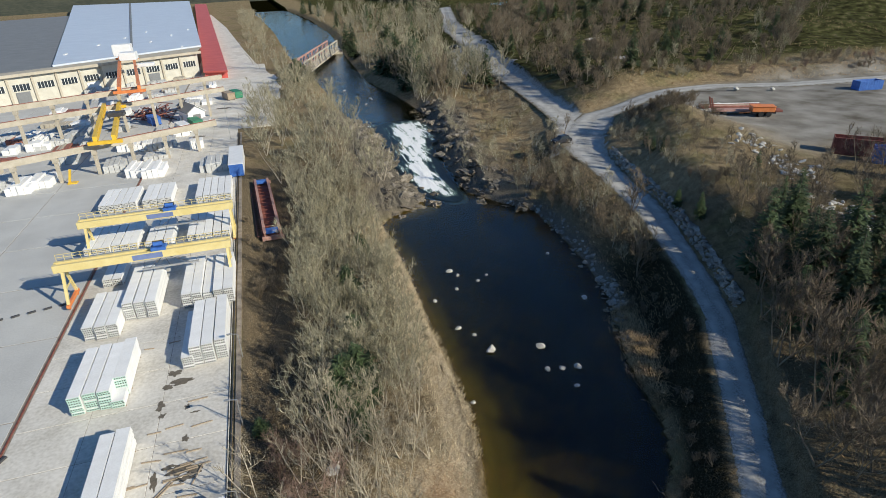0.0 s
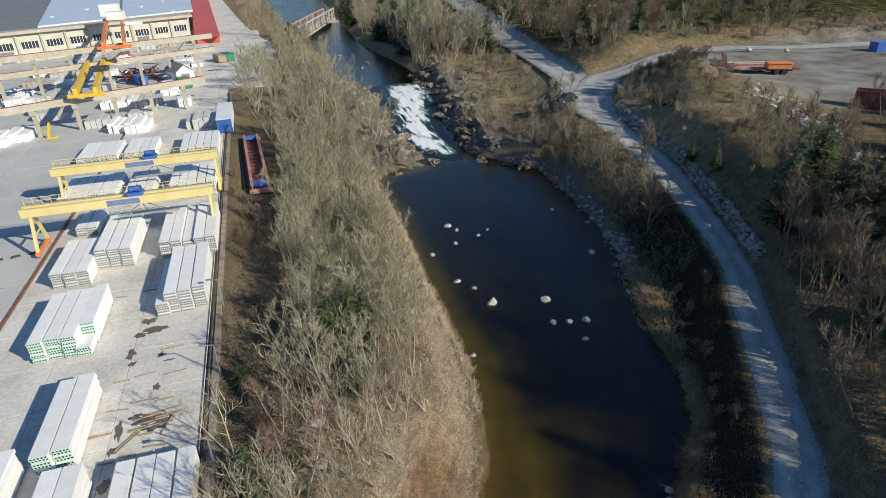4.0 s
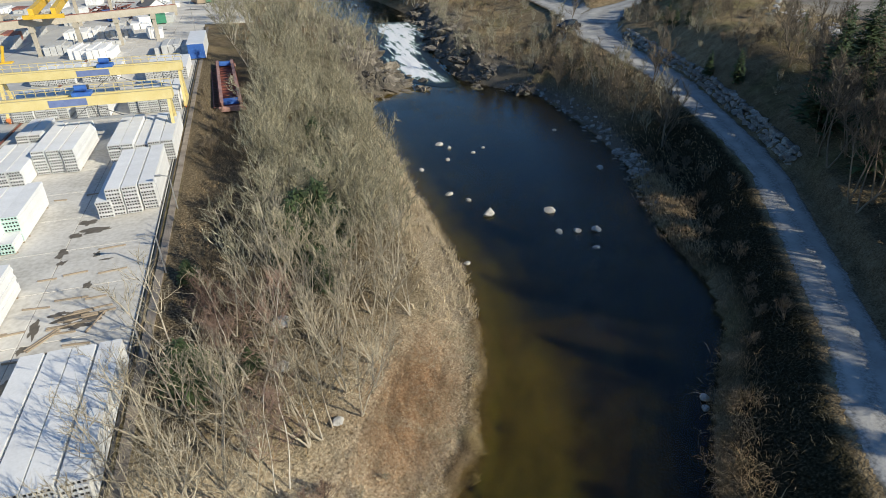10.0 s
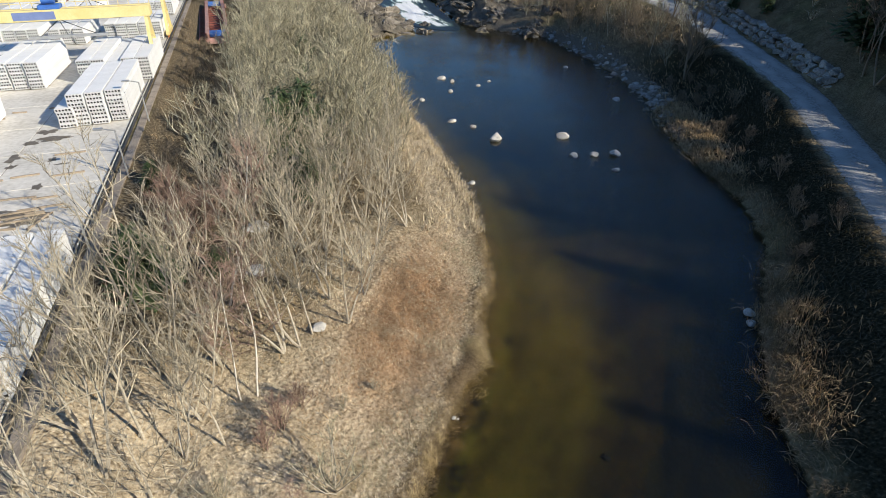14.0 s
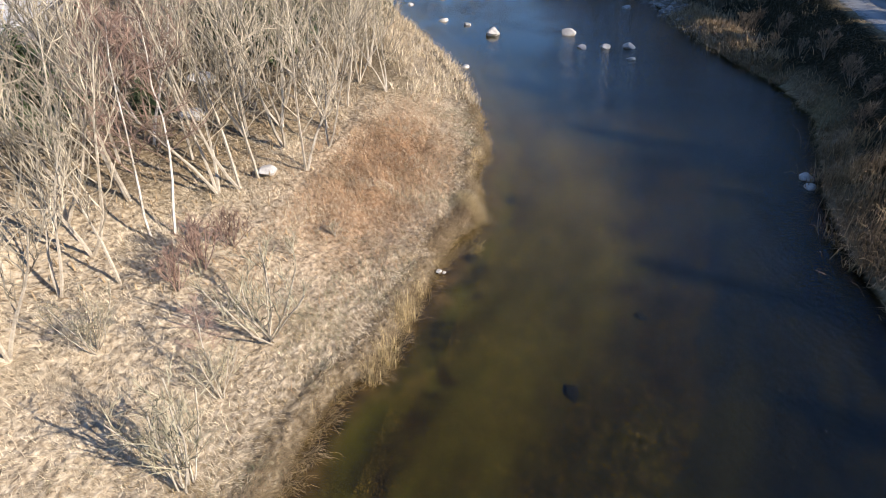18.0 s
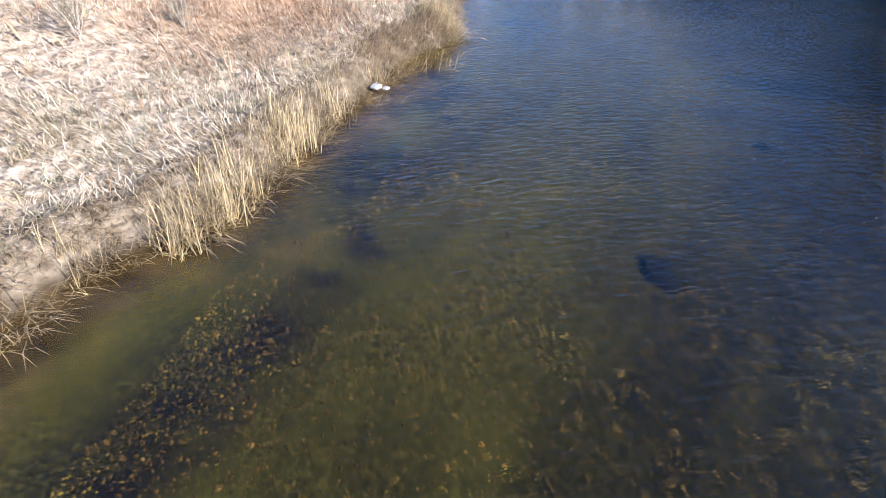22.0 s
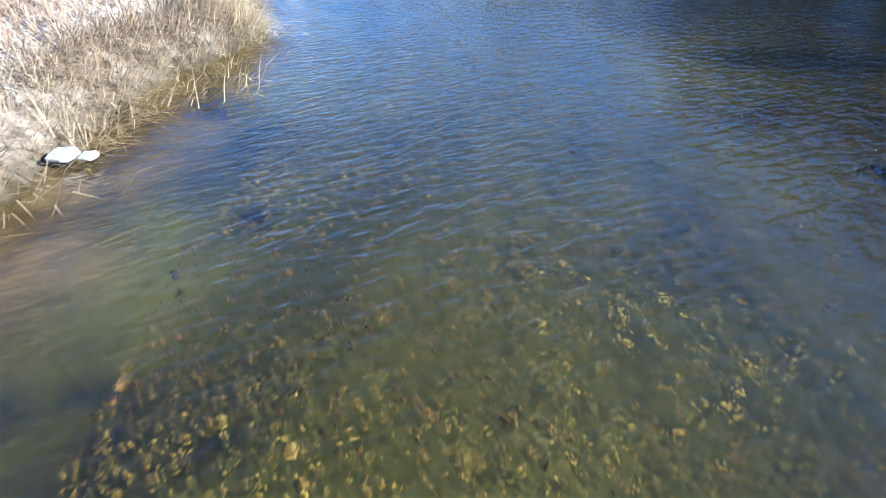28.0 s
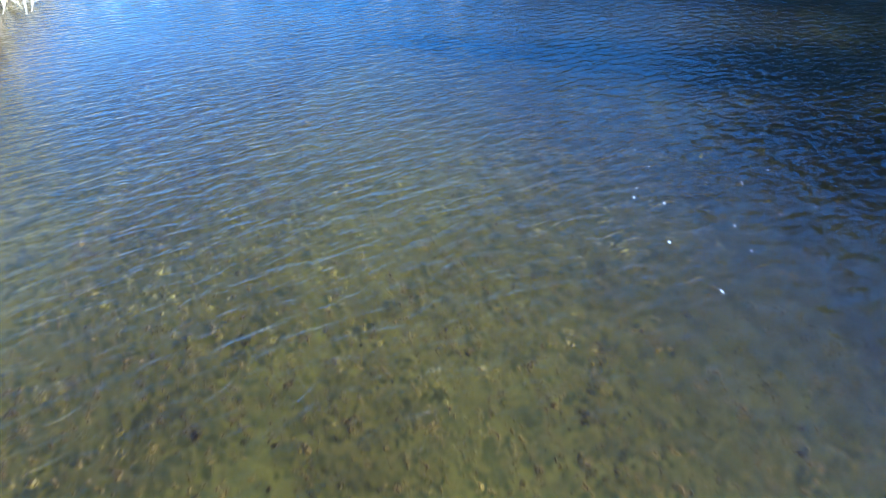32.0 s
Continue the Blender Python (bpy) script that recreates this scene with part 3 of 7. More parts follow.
    nt.links.new(bp.outputs[0], b.inputs["Normal"])
    return m


me.materials.append(ground_material())

# ---- water ----


def water_material():
    m = bpy.data.materials.new("clear_brown_river_water")
    m.use_nodes = True
    nt = m.node_tree
    b = nt.nodes["Principled BSDF"]
    b.inputs["Base Color"].default_value = (0.80, 0.80, 0.66, 1)
    b.inputs["Roughness"].default_value = 0.02
    b.inputs["IOR"].default_value = 1.37
    b.inputs["Transmission Weight"].default_value = 1.0
    pos = nt.nodes.new("ShaderNodeNewGeometry").outputs["Position"]
    mp = nt.nodes.new("ShaderNodeMapping")
    mp.inputs["Rotation"].default_value = (0, 0, radians(35))
    mp.inputs["Scale"].default_value = (1.0, 2.4, 1.0)
    nt.links.new(pos, mp.inputs["Vector"])
    n1 = nt.nodes.new("ShaderNodeTexNoise")
    n1.inputs["Scale"].default_value, n1.inputs["Detail"].default_value, n1.inputs["Distortion"].default_value = 5.0, 3, 0.5
    nt.links.new(mp.outputs[0], n1.inputs["Vector"])
    # calm and ruffled stretches
    n2 = nt.nodes.new("ShaderNodeTexNoise")
    n2.inputs["Scale"].default_value = 0.18
    nt.links.new(pos, n2.inputs["Vector"])
    mr = nt.nodes.new("ShaderNodeMapRange")
    mr.inputs["From Min"].default_value, mr.inputs["From Max"].default_value = 0.35, 0.65
    mr.inputs["To Min"].default_value, mr.inputs["To Max"].default_value = 0.08, 0.30
    nt.links.new(n2.outputs["Fac"], mr.inputs["Value"])
    sp = nt.nodes.new("ShaderNodeSeparateXYZ")
    nt.links.new(pos, sp.inputs[0])
    up = nt.nodes.new("ShaderNodeMapRange")
    up.inputs["From Min"].default_value, up.inputs["From Max"].default_value = 150, 215
    up.inputs["To Min"].default_value, up.inputs["To Max"].default_value = 0.0, 0.55
    nt.links.new(sp.outputs["Y"], up.inputs["Value"])
    off = nt.nodes.new("ShaderNodeVectorMath")
    off.operation = "DOT_PRODUCT"
    off.inputs[1].default_value = (0.87, -0.49, 0)
    nt.links.new(pos, off.inputs[0])
    mid = nt.nodes.new("ShaderNodeMapRange")
    mid.inputs["From Min"].default_value, mid.inputs["From Max"].default_value = -3.0, 3.5
    mid.inputs["To Min"].default_value, mid.inputs["To Max"].default_value = 0.0, 0.5
    nt.links.new(off.outputs["Value"], mid.inputs["Value"])
    far = nt.nodes.new("ShaderNodeMath")
    nt.links.new(mid.outputs[0], far.inputs[0])
    nt.links.new(up.outputs[0], far.inputs[1])
    tot = nt.nodes.new("ShaderNodeMath")
    nt.links.new(mr.outputs[0], tot.inputs[0])
    nt.links.new(far.outputs[0], tot.inputs[1])
    bp = nt.nodes.new("ShaderNodeBump")
    bp.inputs["Distance"].default_value = 0.05
    nt.links.new(tot.outputs[0], bp.inputs["Strength"])
    nt.links.new(n1.outputs["Fac"], bp.inputs["Height"])
    nt.links.new(bp.outputs[0], b.inputs["Normal"])
    return m


M_WATER = water_material()


def white_water_material():
    """Dark green water that breaks into streaky white foam where the surface is torn."""
    m = bpy.data.materials.new("white_water")
    m.use_nodes = True
    nt = m.node_tree
    b = nt.nodes["Principled BSDF"]
    pos = nt.nodes.new("ShaderNodeNewGeometry").outputs["Position"]
    mp = nt.nodes.new("ShaderNodeMapping")
    mp.inputs["Scale"].default_value = (1.0, 0.2, 0.4)
    nt.links.new(pos, mp.inputs["Vector"])
    n = nt.nodes.new("ShaderNodeTexNoise")
    n.inputs["Scale"].default_value, n.inputs["Detail"].default_value, n.inputs["Roughness"].default_value, n.inputs["Distortion"].default_value = 0.85, 9, 0.64, 0.7
    nt.links.new(mp.outputs[0], n.inputs["Vector"])
    at = nt.nodes.new("ShaderNodeAttribute")
    at.attribute_name = "torn"
    steep = nt.nodes.new("ShaderNodeMath")
    steep.operation = "MULTIPLY_ADD"
    steep.inputs[1].default_value, steep.inputs[2].default_value = 1.5, -0.26
    nt.links.new(n.outputs["Fac"], steep.inputs[0])
    ad = nt.nodes.new("ShaderNodeMath")
    nt.links.new(steep.outputs[0], ad.inputs[0])
    nt.links.new(at.outputs["Fac"], ad.inputs[1])
    r = nt.nodes.new("ShaderNodeValToRGB")
    r.color_ramp.elements[0].position, r.color_ramp.elements[0].color = 0.80, (0.006, 0.012, 0.012, 1)
    r.color_ramp.elements[1].position, r.color_ramp.elements[1].color = 1.12, (0.95, 0.96, 0.96, 1)
    r.color_ramp.elements.new(0.88).color = (0.05, 0.09, 0.075, 1)
    r.color_ramp.elements.new(0.96).color = (0.42, 0.52, 0.46, 1)
    half = nt.nodes.new("ShaderNodeMath")
    half.operation = "MULTIPLY"
    half.inputs[1].default_value = 0.6
    nt.links.new(ad.outputs[0], half.inputs[0])
    for e in r.color_ramp.elements:
        e.position = min(e.position * 0.6, 1.0)
    nt.links.new(half.outputs[0], r.inputs[0])
    nt.links.new(r.outputs[0], b.inputs["Base Color"])
    b.inputs["Roughness"].default_value = 0.35
    bp = nt.nodes.new("ShaderNodeBump")
    bp.inputs["Strength"].default_value, bp.inputs["Distance"].default_value = 0.5, 0.3
    nt.links.new(n.outputs["Fac"], bp.inputs["Height"])
    nt.links.new(bp.outputs[0], b.inputs["Normal"])
    return m


M_FOAM = white_water_material()


def water_sheet():
    ys = spaced([(-90, 90, 2.5), (90, 165, 0.8), (165, 800, 12)])
    vs, fs = [], []
    cols = 26
    for y in ys:
        a = np.interp(y, [p[1] for p in LEFT], [p[0] for p in LEFT]) - 1.6
        b = np.interp(y, [p[1] for p in RIGHT], [p[0] for p in RIGHT]) + 1.6
        for i in range(cols):
            x = a + (b - a) * i / (cols - 1)
            z = float(water_level(y))
            if 99 < y < 160:
                z += 0.16 * float(ridges(np.array([x]), np.array([y]), 1.4, 31)[0]) * math.sin((y - 99) / 61 * math.pi)
            vs.append((x, y, z))
    for j in range(len(ys) - 1):
        for i in range(cols - 1):
            k = j * cols + i
            fs.append((k, k + 1, k + cols + 1, k + cols))
    ob = link_mesh("water", vs, fs, M_WATER, smooth_shade=True)
    ob.visible_shadow = False
    return tagged(ob, "clear brown river water with small ripples", "water", kind="structure")


water_sheet()

# ---- roads ----


def road_material():
    """Pale gravel: two worn wheel tracks, a stonier crown, brown verges with a ragged edge."""
    m = bpy.data.materials.new("rutted_gravel")
    m.use_nodes = True
    nt = m.node_tree
    b = nt.nodes["Principled BSDF"]
    b.inputs["Roughness"].default_value, b.inputs["Specular IOR Level"].default_value = 0.95, 0.1
    pos = nt.nodes.new("ShaderNodeNewGeometry").outputs["Position"]
    at = nt.nodes.new("ShaderNodeAttribute")
    at.attribute_name = "across"

    def tex(scale, detail):
        n = nt.nodes.new("ShaderNodeTexNoise")
        n.inputs["Scale"].default_value, n.inputs["Detail"].default_value = scale, detail
        nt.links.new(pos, n.inputs["Vector"])
        return n.outputs["Fac"]

    def ramp(fac, *stops):
        r = nt.nodes.new("ShaderNodeValToRGB")
        r.color_ramp.elements[0].position, r.color_ramp.elements[0].color = stops[0][0], (*stops[0][1], 1)
        r.color_ramp.elements[1].position, r.color_ramp.elements[1].color = stops[-1][0], (*stops[-1][1], 1)
        for p, c in stops[1:-1]:
            r.color_ramp.elements.new(p).color = (*c, 1)
        nt.links.new(fac, r.inputs[0])
        return r.outputs[0]

    def mixed(fac, a, c):
        x = nt.nodes.new("ShaderNodeMix")
        x.data_type = "RGBA"
        for v, key in ((fac, "Factor"), (a, "A"), (c, "B")):
            nt.links.new(v, x.inputs[key])
        return x.outputs["Result"]

    wander = nt.nodes.new("ShaderNodeMath")
    wander.operation = "MULTIPLY_ADD"
    wander.inputs[1].default_value = 0.55
    nt.links.new(tex(0.7, 6), wander.inputs[0])
    nt.links.new(at.outputs["Fac"], wander.inputs[2])
    gravel = ramp(tex(6.0, 8), (0.3, (0.20, 0.195, 0.185)), (0.5, (0.34, 0.335, 0.32)), (0.72, (0.47, 0.46, 0.44)))
    worn = ramp(tex(0.5, 6), (0.35, (0.36, 0.355, 0.34)), (0.65, (0.52, 0.51, 0.49)))
    base = mixed(ramp(wander.outputs[0], (0.35, (0.1, 0.1, 0.1)), (0.62, (0.9, 0.9, 0.9)), (0.82, (0.9, 0.9, 0.9)), (1.0, (0.0, 0.0, 0.0))), gravel, worn)
    verge = ramp(tex(4.0, 8), (0.3, (0.07, 0.06, 0.042)), (0.55, (0.19, 0.165, 0.12)), (0.75, (0.33, 0.29, 0.22)))
    half = nt.nodes.new("ShaderNodeMath")
    half.operation = "MULTIPLY"
    half.inputs[1].default_value = 0.7
    nt.links.new(wander.outputs[0], half.inputs[0])
    base = mixed(ramp(half.outputs[0], (0.76, (0, 0, 0)), (0.86, (1, 1, 1))), base, verge)
    nt.links.new(base, b.inputs["Base Color"])
    bp = nt.nodes.new("ShaderNodeBump")
    bp.inputs["Strength"].default_value, bp.inputs["Distance"].default_value = 0.5, 0.08
    nt.links.new(tex(5.0, 8), bp.inputs["Height"])
    nt.links.new(bp.outputs[0], b.inputs["Normal"])
    return m


M_GRAVEL = road_material()


def road_strip(name, line, half, lift, label):
    pts = resample(line, 1.5)
    vs, fs = [], []
    cols = 9
    for i, p in enumerate(pts):
        d = (pts[min(i + 1, len(pts) - 1)] - pts[max(i - 1, 0)]).normalized()
        s = Vector((d.y, -d.x, 0))
        h = half(p.y, p.x) * 1.12
        for c in range(cols):
            k = -1 + 2 * c / (cols - 1)
            q = p + s * (k * h + 0.3 * noise.noise(Vector((i * 0.23, c * 3.1, 0))) * (abs(k) > 0.9))
            z0 = float(road_height(p.y)) if name == "road" else height(q.x, q.y) if name != "road_branch" else 6.6 + 4.4 * float(smooth(72, 100, p.x))
            vs.append((q.x, q.y, max(z0, height(q.x, q.y)) + lift + 0.22 * float(smooth(112, 150, p.y)) - 0.05 * k * k - 0.1 * (abs(k) > 0.95)))
    for i in range(len(pts) - 1):
        for c in range(cols - 1):
            k = i * cols + c
            fs.append((k, k + 1, k + cols + 1, k + cols))
    ob = link_mesh(name, vs, fs, M_GRAVEL, smooth_shade=True)
    at = ob.data.attributes.new("across", "FLOAT", "POINT")
    at.data.foreach_set("value", np.tile(np.abs(np.linspace(-1, 1, cols)), len(pts)).astype(np.float32))
    return tagged(ob, label, "road", kind="structure")


road_strip("road", ROAD, lambda y, x: 1.6 + 0.7 * float(smooth(42, 75, y)) + 1.4 * float(smooth(110, 130, y)) + 1.6 * float(smooth(150, 260, y)) + 2.8 * math.exp(-((y - 108) / 13) ** 2), 0.10, "pale grey gravel road beside the river")
road_strip("road_branch", ROAD2, lambda y, x: 2.6 + 2.0 * math.exp(-((x - 70) / 9) ** 2), 0.16, "pale grey gravel branch road")

road_strip("road_spur", [(69, 118), (64.5, 111), (60.5, 105.5), (56.5, 99.5)], lambda y, x: 2.9, 0.13, "gravel parking spur beside the road")
road_strip("road_layby", [(87, 196), (76, 214), (77, 238), (90, 262)], lambda y, x: 4.0, 0.08, "gravel lay-by beside the road")

# ---- precast yard ----
YZ = 3.4
yard = tagged(empty("yard_pavement"), "pale concrete yard of cast panels with dirty joints", "pavement", kind="structure")
box = box_bm(-260, -80, YZ - 0.5, -7.95, 420, YZ - 0.03)
part("sub_base", box, M_KERB, yard)


def panel_mesh(name, w, d, material):
    bm = box_bm(0, 0, -0.2, w, d, 0, 0.03)
    me = bpy.data.meshes.new(name)
    bm.to_mesh(me)
    bm.free()
    me.materials.append(material)
    return me


pane = panel_mesh("panel", 6.28, 5.96, M_CONC)
for i in range(3):
    for j in range(30):
        p = new("panel", pane)
        p.parent = yard
        p.location = (-26.7 + 6.31 * i, 6 + 6 * j, YZ - random.uniform(0, 0.006))
pane = panel_mesh("grey_panel", 14.9, 14.9, M_ASPH)
for i in range(6):
    for j in range(20):
        p = new("grey_panel", pane)
        p.parent = yard
        p.location = (-27.2 - 15 * (i + 1), -10 + 15 * j, YZ - random.uniform(0, 0.008))
pane = panel_mesh("far_panel", 18.95, 19.9, M_CONC)
for j in range(9):
    p = new("far_panel", pane)
    p.parent = yard
    p.location = (-26.7, 186 + 20 * j, YZ)
part("apron", box_bm(-7.74, 165, 2.6, 3.5, 300, YZ - 0.004), M_CONC, yard)
part("apron", box_bm(3.502, 205, 2.6, 13, 262, YZ - 0.008), M_CONC, yard)
track = [(-2, 262), (-7, 300), (-13, 371), (-27, 563), (-50, 800)]
side = [(x - 7, y, YZ + 0.03) for x, y in track] + [(x + 7, y, YZ + 0.03) for x, y in track]
link_mesh("apron", side, [(k, k + 5, k + 6, k + 1) for k in range(4)], M_CONC, yard)
kerb = tagged(empty("yard_edge"), "weathered concrete edge strip with crane rail", "kerb", kind="structure")
for j in range(38):
    y = 8 + 4 * j
    part("edge_beam", box_bm(-7.3, y, 2.3, -6.75, y + 3.97, YZ + 0.02 + random.uniform(-0.02, 0.02), 0.02), M_KERB, kerb)
part("rail", box_bm(-7.62, 8, YZ - 0.3, -7.54, 160, YZ + 0.1), M_DARK, kerb, "dark steel rail")
part("rail", box_bm(-7.92, 8, YZ - 0.3, -7.86, 160, YZ + 0.06), M_DARK, kerb, "dark steel rail")
part("rail", box_bm(-26.98, 0, YZ - 0.3, -26.84, 128, YZ + 0.08), M_RUST, kerb, "brown steel crane rail")

# slab: hollow-core plank, ends open
SLAB_H = 0.29


def slab_mesh(length, end_material):
    """One plank with five open cores at each end, as one closed shell."""
    w, h, deep = 1.12, SLAB_H - 0.02, 0.3
    xs = [-w / 2]
    for i in range(5):
        c = -w / 2 + 0.03 + (i + 0.5) * (w - 0.06) / 5
        xs += [c - 0.062, c + 0.062]
    xs.append(w / 2)
    zs = [0, 0.07, h - 0.07, h]
    vs, fs, kinds = [], [], []
    for y in (0, length):
        for z in zs:
            for x in xs:
                vs.append((x, y, z))
    nxs = len(xs)
    at = lambda e, j, i: e * 4 * nxs + j * nxs + i
    for e in (0, 1):
        for j in range(3):
            for i in range(nxs - 1):
                q = (at(e, j, i), at(e, j, i + 1), at(e, j + 1, i + 1), at(e, j + 1, i))
                q = q if e == 0 else q[::-1]
                if j == 1 and i % 2 == 1:
                    y = deep if e == 0 else length - deep
                    b = len(vs)
                    vs.extend((vs[k][0], y, vs[k][2]) for k in q)
                    for k in range(4):
                        fs.append((q[k], q[(k + 1) % 4], b + (k + 1) % 4, b + k))
                        kinds.append(1)
                    fs.append((b, b + 1, b + 2, b + 3))
                    kinds.append(1)
                else:
                    fs.append(q)
                    kinds.append(2)
    fs.append([at(0, 3, i) for i in range(nxs)] + [at(1, 3, i) for i in reversed(range(nxs))])
    fs.append([at(0, 0, i) for i in reversed(range(nxs))] + [at(1, 0, i) for i in range(nxs)])
    fs.append([at(0, j, nxs - 1) for j in range(4)] [::-1] + [at(1, j, nxs - 1) for j in range(4)])
    fs.append([at(0, j, 0) for j in range(4)] + [at(1, j, 0) for j in reversed(range(4))])
    kinds += [0, 0, 0, 0]
    me = bpy.data.meshes.new("slab")
    me.from_pydata(vs, [], fs)
    for m in (M_SLAB, M_HOLE, end_material):
        me.materials.append(m)
    me.polygons.foreach_set("material_index", kinds)
    return me


SLABS = {}


def slab_stack(x0, y0, length, nx, nz, label, mint=False, group="stacks of slabs in the yard", turn=0.0, ragged=0.12):
    """nx stacks side by side from x0, each nz planks high on timber bearers; each stack is a thing."""
    key = (round(length, 1), mint)
    if key not in SLABS:
        SLABS[key] = slab_mesh(length, M_MINT if mint else M_SLABEND)
    for i in range(nx):
        n = nz[i] if isinstance(nz, (list, tuple)) else nz
        st = empty("slab_stack", (x0 + 0.6 + i * 1.25 + random.uniform(-0.035, 0.035), y0 + random.uniform(-0.25, 0.25) * (ragged > 0), YZ), turn)
        tagged(st, label, "concrete slabs", group)
        for k in (0.12, 0.88):
            part("bearer", box_bm(-0.62, length * k - 0.05, 0, 0.62, length * k + 0.05, 0.1), M_WOOD, st, "timber bearer")
        for k in range(n):
            s = new("slab", SLABS[key])
            s.parent = st
            s.location = (random.uniform(-0.02, 0.02), random.uniform(-ragged, ragged), 0.1 + k * SLAB_H)


GREYL = "stack of pale grey hollow-core concrete slabs on the yard"
MINTL = "stack of white slabs with mint green ends on the yard"
slab_stack(-22.1, 49.0, 8.6, 3, 7, MINTL, True)
slab_stack(-18.6, 48.6, 2.2, 1, 3, MINTL, True)
slab_stack(-18.5, 50.6, 7.2, 1, 7, MINTL, True)
slab_stack(-23.9, 62.5, 8.6, 3, 6, GREYL)
slab_stack(-20.1, 65.6, 10.6, 2, 8, GREYL)
slab_stack(-17.5, 65.2, 10.2, 1, 8, GREYL)
slab_stack(-11.7, 53.4, 10.2, 3, [8, 8, 8], GREYL)
slab_stack(-12.6, 52.9, 9.8, 1, 5, "stack of concrete slabs under blue sheeting on the yard")
slab_stack(-13.6, 66.2, 11.0, 5, [7, 7, 6, 7, 7], GREYL)
slab_stack(-18.0, 34.4, 8.2, 2, 7, MINTL, True)
slab_stack(-16.8, 24.5, 8.4, 2, 7, MINTL, True)
slab_stack(-21.5, 27.0, 8.6, 2, 7, MINTL, True)
slab_stack(-12.6, 23.0, 9.6, 4, 5, "stack of grey concrete slabs beside the yard edge")
slab_stack(-28.9, 86.5, 9.6, 6, 6, GREYL)
slab_stack(-20.3, 85.5, 9.6, 3, 6, GREYL)
slab_stack(-14.4, 85.5, 9.6, 5, 7, GREYL)
slab_stack(-24.5, 76.2, 6.8, 2, 4, GREYL)
slab_stack(-31.0, 107.0, 9.4, 5, 5, GREYL)
slab_stack(-23.8, 107.0, 9.4, 4, 5, GREYL)
slab_stack(-14.5, 104.5, 11.0, 5, 6, GREYL)


def gantry(x0, x1, y, label):
    g = tagged(empty("gantry_crane", (x0, y, YZ)), label, "gantry crane", "gantry cranes over the slab yard")
    w = x1 - x0
    for dy in (-0.55, 0.55):
        part("girder", box_bm(-0.8, dy - 0.25, 4.6, w + 0.4, dy + 0.25, 5.6, 0.03), M_YEL, g)
    part("end_tie", box_bm(-0.8, -0.25, 4.7, -0.5, 0.25, 5.5), M_YEL, g)
    part("end_tie", box_bm(w + 0.1, -0.25, 4.7, w + 0.4, 0.25, 5.5), M_YEL, g)
    for x in (0.1, w - 0.1):
        for s in (-1, 1):
            part("leg", beam_bm((x, s * 0.5, 4.55), (x, s * 2.1, 0.55), 0.32, 0.32), M_YEL, g)
        part("sill_beam", box_bm(x - 0.2, -2.5, 0.35, x + 0.2, 2.5, 0.75, 0.02), M_ORANGE if x < 1 else M_YEL, g)
        part("brace", beam_bm((x, -1.3, 2.5), (x, 1.3, 2.5), 0.16, 0.16), M_YEL, g)
        for s in (-2.0, 2.0):
            part("wheel", cyl_bm((x - 0.1, s, 0.32), (x + 0.1, s, 0.32), 0.3, n=14), M_ORANGE, g, "orange travel wheel")
    t = part("trolley", box_bm(w * 0.58 - 0.9, -0.75, 5.602, w * 0.58 + 0.9, 0.75, 6.0, 0.03), M_BLUE, g, "blue hoist trolley")
    part("motor", cyl_bm((w * 0.58 - 0.5, -0.3, 6.4), (w * 0.58 + 0.6, -0.3, 6.4), 0.3, n=10), M_BLUE, t)
    part("drum", cyl_bm((w * 0.58 - 0.7, 0.35, 6.35), (w * 0.58 + 0.7, 0.35, 6.35), 0.24, n=10), M_DARK, t)
    part("sign_board", box_bm(w * 0.42, -0.84, 4.75, w * 0.60, -0.803, 5.45), M_BLUEGREY, g, "faded blue name board")
    part("hook_beam", box_bm(w * 0.45, -0.12, 2.9, w * 0.80, 0.12, 3.15), M_STEEL, g)
    for k in (0.5, 0.62, 0.75):
        part("chain", beam_bm((w * k, 0, 3.1), (w * 0.6, 0, 4.6), 0.06, 0.06), M_DARK, g)
    n = 22
    for i in range(n + 1):
        x = -0.6 + (w + 0.9) * i / n
        part("rail_post", beam_bm((x, 0.95, 5.5), (x, 0.95, 6.4), 0.05, 0.05), M_YEL, g)
    for z in (6.0, 6.4):
        part("hand_rail", beam_bm((-0.6, 0.95, z), (w + 0.3, 0.95, z), 0.05, 0.05), M_YEL, g)
    part("walkway", box_bm(-0.6, 0.803, 5.45, w + 0.3, 1.35, 5.52), M_STEEL, g)
    return g


gantry(-27.6, -7.7, 73.6, "pale yellow gantry crane with blue hoist over slab stacks")
gantry(-28.2, -7.6, 88.6, "pale yellow gantry crane with blue hoist behind another crane")

# ---- trailer mould and site container beside the yard ----


